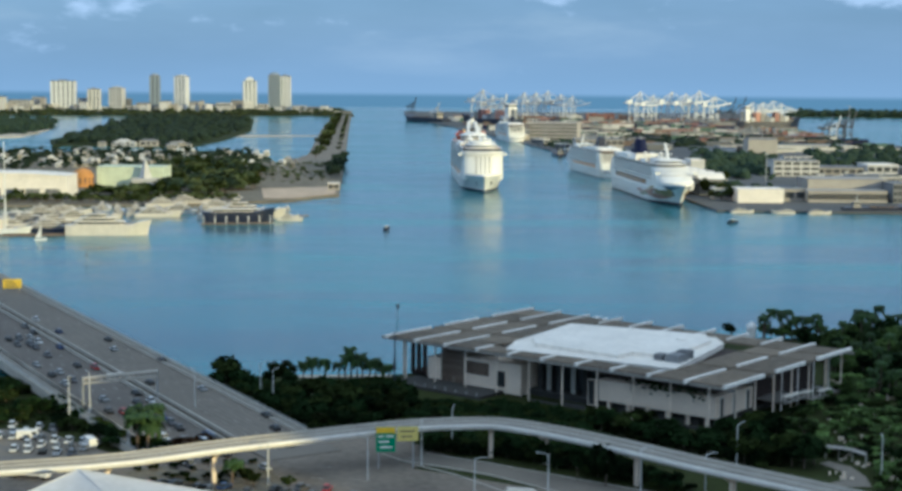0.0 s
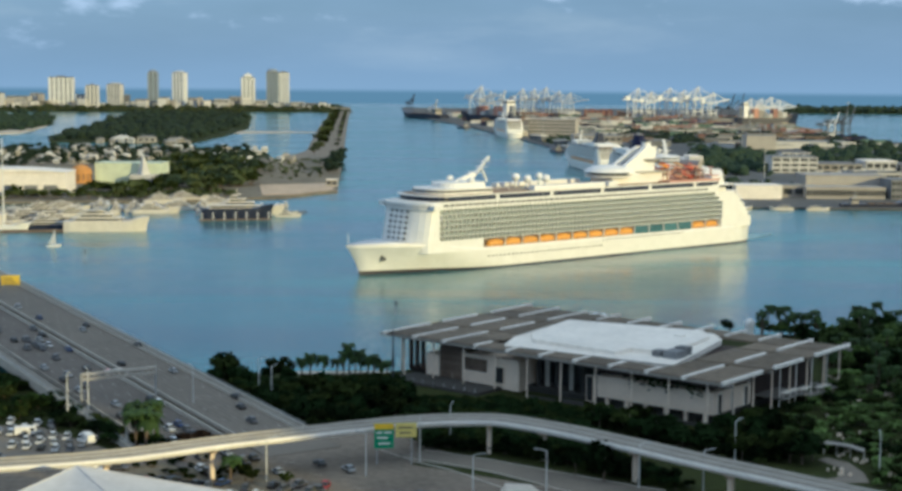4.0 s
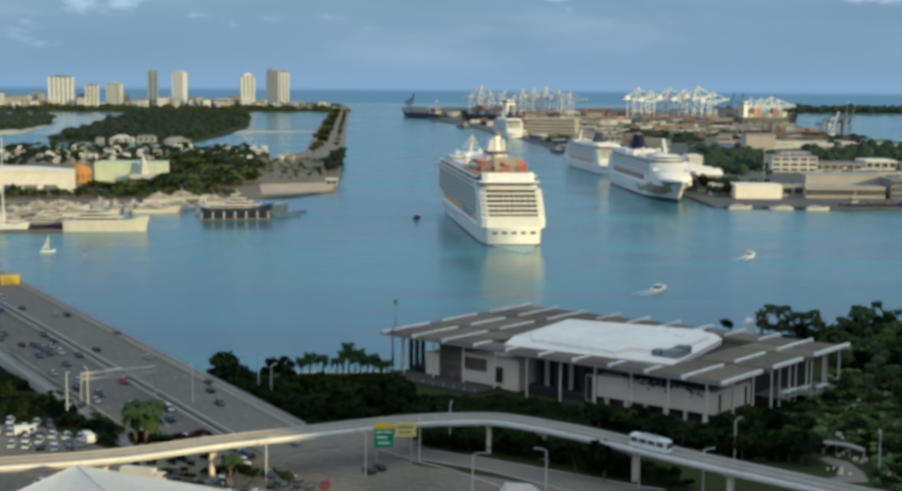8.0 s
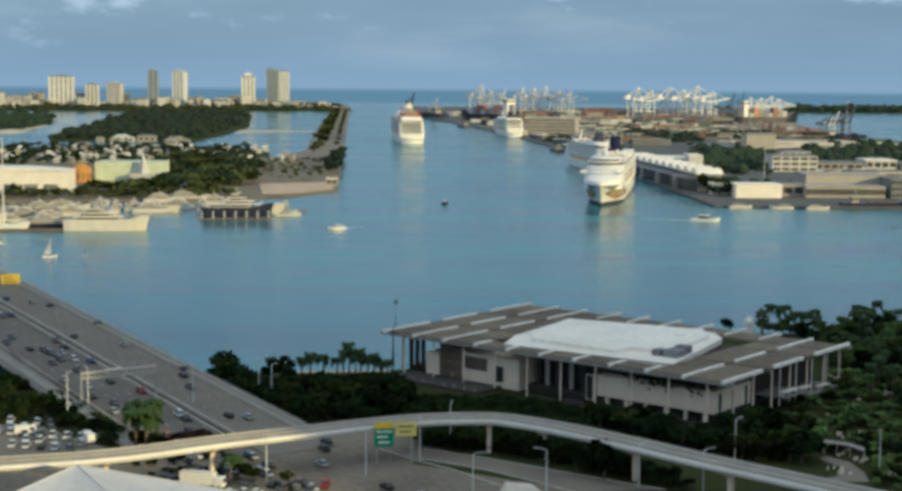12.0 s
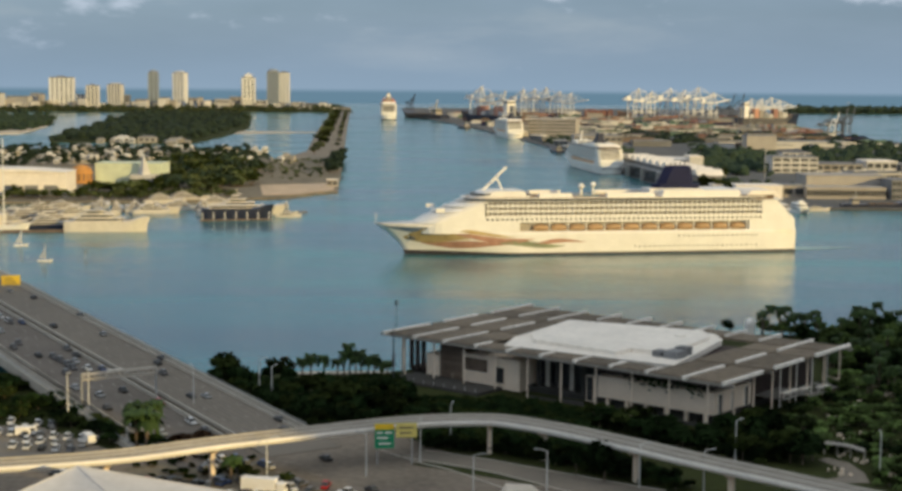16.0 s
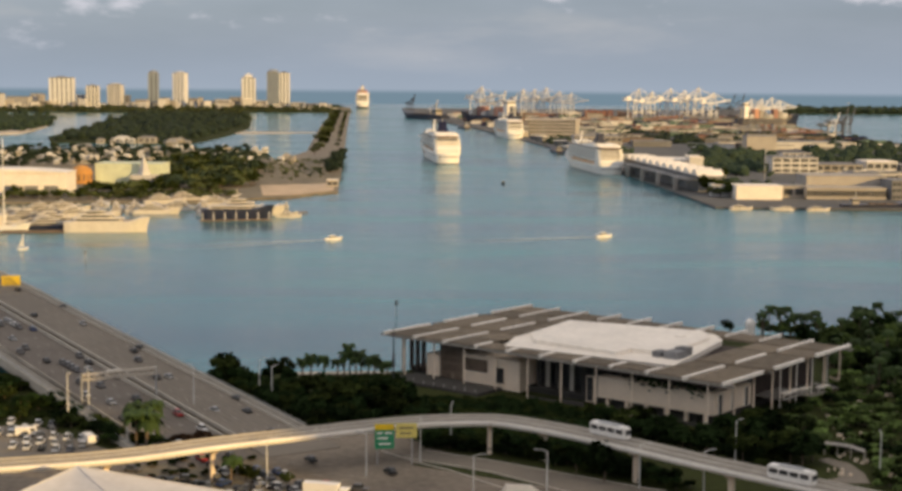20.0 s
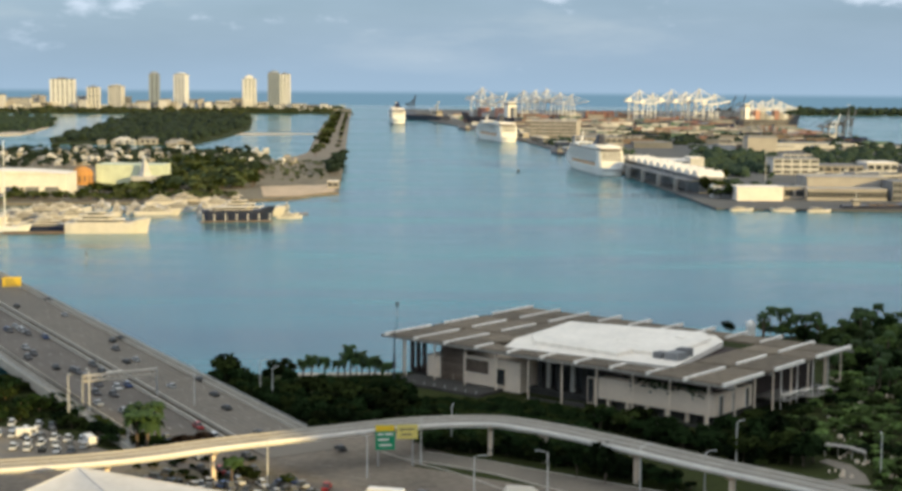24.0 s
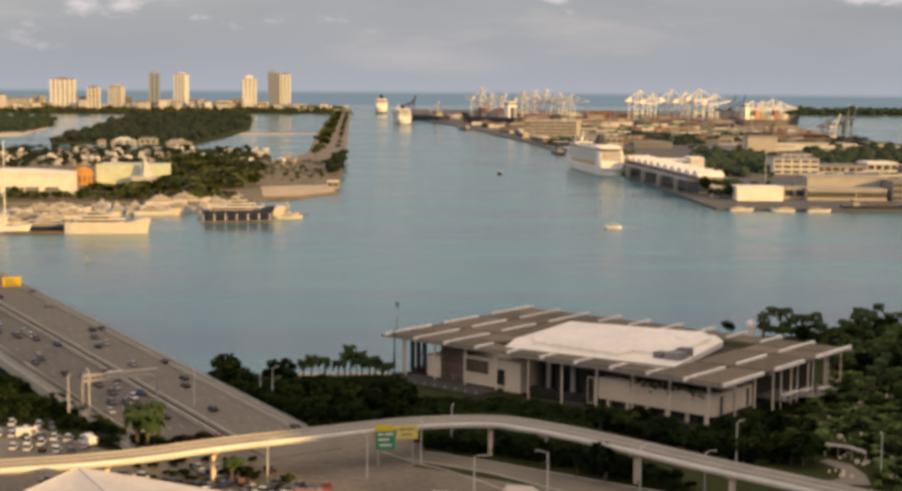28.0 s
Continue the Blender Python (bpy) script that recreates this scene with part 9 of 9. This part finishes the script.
    walk(ship_c, [
        (0, pose(109.0, 2812.0, -0.0, 0, 0.00, -265.0)),
        (21.5, pose(109.0, 2812.0, -0.0, 0, 0.00, -265.0)),
        (23.5, pose(92.0, 2745.0, -0.0, 0, 0.00, -260.0)),
        (24.5, pose(62.0, 2690.0, 0.0, 0, 0.00, -257.0)),
        (25, pose(42.0, 2705.0, -0.0, 0, 0.00, -256.0)),
        (25.5, pose(16.0, 2835.0, -0.0, 0, 0.00, -257.0)),
        (26.5, pose(-27.0, 3050.0, 0.0, 0, 0.00, -260.0)),
        (28, pose(-127.2, 3749.8, 3.9, 0, 0.00, -263.0)),
    ])
    ship_c.scale = (0.92, 0.95, 0.86)
    ship_d.matrix_basis = pose(168.0, 1764.0, 0.0, 0, 0, -263.0)
    ship_d.scale = (0.86, 0.88, 0.82)
    walk(sailboats[0], [
        (0, pose(*(-267.4, 956.3, 0.0), 0, 0, 40)), (1, pose(*(-252.7, 936.2, 0.0), 0, 0, 30)), (6, pose(*(-240.6, 884.8, 0.0), 0, 0, 20)), (12, pose(*(-228.5, 838.7, 0.0), 0, 0, 10)), (15.5, pose(*(-226.6, 827.9, 0.0), 0, 0, 0)),
        (17.5, pose(*(-243.1, 810.9, 0.0), 0, 0, -10)), (20, pose(*(-285.9, 788.0, 0.0), 0, 0, -10)), (28, pose(*(-312.4, 776.6, 0.0), 0, 0, -10))])
    walk(sailboats[1], [
        (0, pose(*(-322.8, 910.9, 0.0), 0, 0, 10)), (10, pose(*(-292.8, 906.5, 0.0), 0, 0, 10)), (15, pose(*(-265.1, 902.0, 0.0), 0, 0, 10)), (18, pose(*(-261.2, 895.9, 0.0), 0, 0, 30)), (20, pose(*(-257.0, 883.7, 0.0), 0, 0, 60)),
        (22.5, pose(*(-278.1, 882.3, 0.0), 0, 0, 130)), (28, pose(*(-334.4, 866.2, 0.0), 0, 0, 170))])
    walk(boat_dark, [
        (0.00, pose(-45.4, 1041.9, 0.0, 0, 0, 84)),
        (3.00, pose(-43.0, 1062.7, 0.0, 0, 0, 76)),
        (5.50, pose(-34.0, 1083.4, 0.0, 0, 0, 64)),
        (8.00, pose(-23.6, 1100.0, 0.0, 0, 0, 80)),
        (11.00, pose(-7.3, 1226.4, 0.0, 0, 0, 76)),
        (14.50, pose(9.2, 1226.8, 0.0, 0, 0, 76)),
        (17.00, pose(31.5, 1369.6, 0.0, 0, 0, 81)),
        (20.00, pose(54.8, 1498.8, 0.0, 0, 0, 83)),
        (25.00, pose(81.6, 1753.6, -0.0, 0, 0, 90)),
        (26.00, pose(72.9, 1728.9, 0.0, 0, 0, 142)),
        (27.00, pose(64.4, 1704.5, -0.0, 0, 0, 194)),
        (28.00, pose(55.9, 1682.8, 0.0, 0, 0, 246)),
    ])
    walk(boat_dark_b, [
        (0.00, pose(214.2, 1116.8, 0.0, 0, 0, -135)),
        (3.00, pose(175.9, 1080.6, 0.0, 0, 0, -86)),
        (4.00, pose(197.0, 1074.9, 0.0, 0, 0, -45)),
        (5.00, pose(218.1, 1069.1, 0.0, 0, 0, -4)),
        (6.50, pose(385.8, 1068.3, 0.0, 0, 0, 5)),
        (28.00, pose(658.2, 1105.1, 0.0, 0, 0, 8)),
    ])
    walk(boats[0], [
        (0.00, pose(-294.0, 801.2, 0.0, 0, 0, -33)),
        (1.60, pose(-257.7, 778.0, 0.0, 0, 0, -27)),
        (2.00, pose(-154.5, 731.8, 0.0, 0, 0, -32)),
        (2.40, pose(-93.6, 679.2, 0.0, 0, 0, -46)),
        (2.50, pose(-92.5, 675.9, 0.0, 0, 0, -2)),
        (2.60, pose(-91.4, 672.5, 0.0, 0, 0, 43)),
        (2.70, pose(-90.3, 669.2, 0.0, 0, 0, 87)),
        (2.80, pose(-89.1, 665.8, 0.0, 0, 0, 131)),
        (3.00, pose(-157.3, 749.6, 0.0, 0, 0, 137)),
        (3.30, pose(-222.4, 785.1, 0.0, 0, 0, 157)),
        (3.60, pose(-268.8, 794.4, 0.0, 0, 0, 174)),
        (28.00, pose(-339.4, 797.1, 0.0, 0, 0, 178)),
    ])
    walk(boats[1], [
        (0.00, pose(246.2, 679.1, 0.0, 0, 0, -135)),
        (2.20, pose(227.1, 660.4, 0.0, 0, 0, -165)),
        (2.40, pose(114.1, 643.7, 0.0, 0, 0, -177)),
        (2.47, pose(116.8, 647.5, 0.0, 0, 0, -228)),
        (2.53, pose(119.3, 651.4, 0.0, 0, 0, -278)),
        (2.60, pose(121.9, 655.3, 0.0, 0, 0, -329)),
        (2.80, pose(162.6, 671.8, 0.0, 0, 0, -337)),
        (3.20, pose(241.9, 704.1, 0.0, 0, 0, -338)),
        (3.63, pose(252.5, 707.7, 0.0, 0, 0, -382)),
        (4.07, pose(263.2, 711.3, 0.0, 0, 0, -425)),
        (4.50, pose(273.8, 715.0, 0.0, 0, 0, -469)),
        (5.30, pose(235.4, 684.5, 0.0, 0, 0, -522)),
        (5.80, pose(130.2, 668.7, 0.0, 0, 0, -539)),
        (6.00, pose(19.1, 682.6, 0.0, 0, 0, -549)),
        (6.80, pose(-85.8, 700.1, 0.0, 0, 0, -561)),
        (7.20, pose(-194.5, 760.7, 0.0, 0, 0, -567)),
        (7.60, pose(-273.9, 791.7, 0.0, 0, 0, -552)),
        (28.00, pose(-369.8, 795.2, 0.0, 0, 0, -542)),
    ])
    walk(boats[2], [
        (0.00, pose(290.1, 760.5, 0.0, 0, 0, -129)),
        (7.00, pose(241.4, 702.1, 0.0, 0, 0, -163)),
        (7.40, pose(98.1, 703.9, 0.0, 0, 0, -183)),
        (7.55, pose(92.7, 706.6, 0.0, 0, 0, -235)),
        (7.70, pose(87.1, 709.2, 0.0, 0, 0, -288)),
        (8.00, pose(104.6, 724.0, 0.0, 0, 0, -310)),
        (8.20, pose(147.9, 780.8, 0.0, 0, 0, -300)),
        (8.60, pose(286.6, 1036.2, 0.0, 0, 0, -302)),
        (9.00, pose(323.1, 1054.5, 0.0, 0, 0, -346)),
        (9.30, pose(382.4, 1058.5, 0.0, 0, 0, -352)),
        (28.00, pose(655.4, 1100.4, 0.0, 0, 0, -351)),
    ])
    walk(boats[3], [
        (0.00, pose(-321.8, 877.7, 0.0, 0, 0, -41)),
        (9.10, pose(-295.8, 855.4, 0.0, 0, 0, 11)),
        (9.40, pose(-103.6, 917.7, 0.0, 0, 0, 19)),
        (9.80, pose(58.1, 970.2, 0.0, 0, 0, 20)),
        (10.20, pose(216.4, 1027.8, 0.0, 0, 0, 39)),
        (10.60, pose(287.5, 1145.4, 0.0, 0, 0, 51)),
        (11.00, pose(338.2, 1170.4, 0.0, 0, 0, 20)),
        (11.40, pose(430.8, 1194.6, 0.0, 0, 0, 12)),
        (28.00, pose(742.7, 1248.7, 0.0, 0, 0, 10)),
    ])
    walk(boats[4], [
        (0.00, pose(-321.8, 877.7, 0.0, 0, 0, -42)),
        (10.40, pose(-295.5, 854.4, 0.0, 0, 0, 6)),
        (10.60, pose(-168.4, 893.3, 0.0, 0, 0, 25)),
        (11.00, pose(-75.6, 950.0, 0.0, 0, 0, 45)),
        (11.40, pose(-25.8, 1029.9, 0.0, 0, 0, 59)),
        (11.53, pose(-22.7, 1034.3, 0.0, 0, 0, 105)),
        (11.67, pose(-19.6, 1038.8, 0.0, 0, 0, 152)),
        (11.80, pose(-16.4, 1043.2, 0.0, 0, 0, 198)),
        (12.00, pose(-77.6, 1013.9, 0.0, 0, 0, 205)),
        (12.20, pose(-142.8, 987.7, 0.0, 0, 0, 209)),
        (12.50, pose(-246.1, 925.8, 0.0, 0, 0, 202)),
        (12.70, pose(-318.4, 920.6, 0.0, 0, 0, 181)),
        (28.00, pose(-428.8, 923.3, 0.0, 0, 0, 179)),
    ])
    walk(boats[5], [
        (0.00, pose(430.5, 1135.1, 0.0, 0, 0, -134)),
        (18.90, pose(397.7, 1102.7, 0.0, 0, 0, -163)),
        (19.20, pose(291.7, 1094.8, 0.0, 0, 0, -167)),
        (19.60, pose(112.2, 1038.3, 0.0, 0, 0, -153)),
        (19.80, pose(89.8, 997.3, 0.0, 0, 0, -98)),
        (19.87, pose(94.6, 992.9, 0.0, 0, 0, -58)),
        (19.93, pose(99.3, 988.4, 0.0, 0, 0, -18)),
        (20.00, pose(104.0, 983.9, 0.0, 0, 0, 22)),
        (20.40, pose(268.7, 1064.9, 0.0, 0, 0, 28)),
        (20.80, pose(409.4, 1136.0, 0.0, 0, 0, 14)),
        (28.00, pose(696.4, 1169.9, 0.0, 0, 0, 7)),
    ])
    walk(boats[6], [
        (0.00, pose(-350.4, 907.3, 0.0, 0, 0, -22)),
        (19.20, pose(-308.2, 890.5, 0.0, 0, 0, 4)),
        (19.60, pose(-109.3, 925.0, 0.0, 0, 0, 16)),
        (20.00, pose(-75.1, 952.4, 0.0, 0, 0, 29)),
        (20.50, pose(88.6, 1029.8, 0.0, 0, 0, 20)),
        (21.00, pose(319.8, 1091.5, 0.0, 0, 0, 17)),
        (21.30, pose(404.3, 1121.8, 0.0, 0, 0, 10)),
        (28.00, pose(687.2, 1154.3, 0.0, 0, 0, 7)),
    ])
    walk(boats[7], [
        (0.00, pose(417.9, 1101.3, 0.0, 0, 0, -169)),
        (24.00, pose(395.2, 1097.3, 0.0, 0, 0, -186)),
        (25.00, pose(22.2, 1141.7, 0.0, 0, 0, -188)),
        (25.15, pose(6.1, 1145.4, 0.0, 0, 0, -152)),
        (25.30, pose(-10.1, 1149.0, 0.0, 0, 0, -117)),
        (25.45, pose(3.3, 1140.2, 0.0, 0, 0, -65)),
        (25.60, pose(16.7, 1131.3, 0.0, 0, 0, -14)),
        (26.00, pose(115.0, 1120.3, 0.0, 0, 0, -17)),
        (26.07, pose(116.7, 1114.1, 0.0, 0, 0, -62)),
        (26.13, pose(118.4, 1108.0, 0.0, 0, 0, -107)),
        (26.20, pose(120.1, 1101.9, 0.0, 0, 0, -151)),
        (26.50, pose(-10.8, 1055.3, 0.0, 0, 0, -153)),
        (26.80, pose(-127.2, 981.8, 0.0, 0, 0, -151)),
        (27.20, pose(-311.6, 898.7, 0.0, 0, 0, -160)),
        (28.00, pose(-380.1, 893.9, 0.0, 0, 0, -176)),
    ])
    walk(boats[8], [
        (0.00, pose(64.0, 632.0, 0.0, 0, 0, 40)),
        (7.10, pose(66.0, 640.0, 0.0, 0, 0, 42)),
        (7.30, pose(75.8, 716.3, 0.0, 0, 0, 12)),
        (7.50, pose(115.2, 724.5, 0.0, 0, 0, 56)),
        (8.00, pose(180.0, 871.7, 0.0, 0, 0, 63)),
        (8.50, pose(260.5, 1011.7, 0.0, 0, 0, 55)),
        (8.80, pose(330.2, 1087.9, 0.0, 0, 0, 48)),
        (9.50, pose(520.0, 1160.0, 0.0, 0, 0, 20)),
        (12.00, pose(530.0, 1160.0, 0.0, 0, 0, -50)),
        (15.00, pose(520.0, 1150.0, 0.0, 0, 0, -120)),
        (27.00, pose(382.4, 1061.3, 0.0, 0, 0, -176)),
        (28.00, pose(117.3, 1057.0, 0.0, 0, 0, -179)),
    ])
    walk(boat_blue, [
        (0.00, pose(12.0, 588.0, 0.0, 0, 0, 128)),
        (8.60, pose(9.0, 592.0, 0.0, 0, 0, 130)),
        (8.80, pose(-42.0, 640.0, 0.0, 0, 0, 135)),
        (9.00, pose(-106.0, 700.0, 0.0, 0, 0, 136)),
        (9.40, pose(-206.6, 801.1, 0.0, 0, 0, 145)),
        (9.70, pose(-281.7, 814.0, 0.0, 0, 0, 173)),
        (28.00, pose(-381.5, 820.5, 0.0, 0, 0, 176)),
    ])
    walk(boat_yacht, [
        (0.00, pose(412.9, 1148.2, 0.0, 0, 0, -129)),
        (10.30, pose(377.3, 1105.1, 0.0, 0, 0, -179)),
        (10.60, pose(293.0, 1145.9, 0.0, 0, 0, -176)),
        (11.00, pose(141.3, 1090.8, 0.0, 0, 0, -166)),
        (11.10, pose(139.2, 1096.8, 0.0, 0, 0, -209)),
        (11.20, pose(137.0, 1102.9, 0.0, 0, 0, -251)),
        (11.30, pose(134.9, 1108.8, 0.0, 0, 0, -294)),
        (11.55, pose(144.7, 1114.6, 0.0, 0, 0, -339)),
        (11.80, pose(154.6, 1120.2, 0.0, 0, 0, -385)),
        (12.20, pose(247.5, 1058.6, 0.0, 0, 0, -368)),
        (12.50, pose(335.2, 1095.9, 0.0, 0, 0, -340)),
        (12.90, pose(400.6, 1110.6, 0.0, 0, 0, -351)),
        (28.00, pose(684.2, 1149.2, 0.0, 0, 0, -352)),
    ])
    walk(boat_ferry, [
        (0.00, pose(542.3, 1239.0, 0.0, 0, 0, -158)),
        (14.80, pose(458.5, 1206.8, 0.0, 0, 0, -174)),
        (15.20, pose(369.1, 1221.1, 0.0, 0, 0, -179)),
        (15.50, pose(282.4, 1202.6, 0.0, 0, 0, -169)),
        (15.60, pose(273.3, 1201.8, 0.0, 0, 0, -130)),
        (15.70, pose(264.2, 1201.1, 0.0, 0, 0, -91)),
        (16.00, pose(282.2, 1181.6, 0.0, 0, 0, -87)),
        (16.30, pose(269.8, 1110.4, 0.0, 0, 0, -96)),
        (16.50, pose(267.0, 1031.8, 0.0, 0, 0, -86)),
        (16.70, pose(289.9, 899.4, 0.0, 0, 0, -89)),
        (16.85, pose(275.8, 814.7, 0.0, 0, 0, -115)),
        (17.00, pose(221.1, 752.8, 0.0, 0, 0, -150)),
        (17.20, pose(113.1, 723.7, 0.0, 0, 0, -184)),
        (17.40, pose(-6.1, 768.8, 0.0, 0, 0, -208)),
        (17.60, pose(-98.8, 830.5, 0.0, 0, 0, -197)),
        (17.90, pose(-314.1, 858.6, 0.0, 0, 0, -184)),
        (28.00, pose(-465.7, 857.2, 0.0, 0, 0, -179)),
    ])
    for ob, kind, s0, off, v in fleet:
        rows_ = []
        for t in (0.0, 14.0, 28.0):
            sg = 1 if kind in ("out", "east") else -1
            p, a, pitch = street_pos(kind, s0 + sg * v * (t - 14), off)
            rows_.append((t, pose(p.x, p.y, p.z, 0, pitch, a)))
        walk(ob, rows_)
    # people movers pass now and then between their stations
    arc = [0.0]
    for a, b in zip(mid_line, mid_line[1:]):
        arc.append(arc[-1] + (b - a).length)

    def rail(s, side):
        s = min(max(s, 1.0), arc[-1] - 1.0)
        i = max(k for k in range(len(arc) - 1) if arc[k] <= s)
        f = (s - arc[i]) / (arc[i + 1] - arc[i])
        p = mid_line[i].lerp(mid_line[i + 1], f)
        d = (mid_line[i + 1] - mid_line[i]).normalized()
        q = p + Vector((d.y, -d.x, 0)) * side
        return pose(q.x, q.y, GUIDE_Z + 0.02, 0, 0, math.degrees(math.atan2(d.y, d.x)))

    def nearest(x, y):
        return arc[min(range(len(arc)), key=lambda k: (mid_line[k].x - x) ** 2 + (mid_line[k].y - y) ** 2)]

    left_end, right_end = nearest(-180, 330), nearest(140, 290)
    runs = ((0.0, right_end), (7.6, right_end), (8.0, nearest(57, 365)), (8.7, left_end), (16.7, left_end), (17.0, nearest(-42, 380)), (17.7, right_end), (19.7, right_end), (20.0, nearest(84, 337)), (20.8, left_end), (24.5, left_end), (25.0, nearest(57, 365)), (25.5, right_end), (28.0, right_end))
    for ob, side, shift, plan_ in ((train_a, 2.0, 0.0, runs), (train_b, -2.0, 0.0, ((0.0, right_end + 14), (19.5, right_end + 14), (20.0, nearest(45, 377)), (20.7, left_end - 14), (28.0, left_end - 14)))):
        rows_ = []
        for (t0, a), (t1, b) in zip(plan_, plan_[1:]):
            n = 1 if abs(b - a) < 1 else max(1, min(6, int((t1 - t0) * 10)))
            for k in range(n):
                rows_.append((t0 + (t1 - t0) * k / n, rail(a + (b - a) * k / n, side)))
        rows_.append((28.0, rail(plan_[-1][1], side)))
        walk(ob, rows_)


motions()
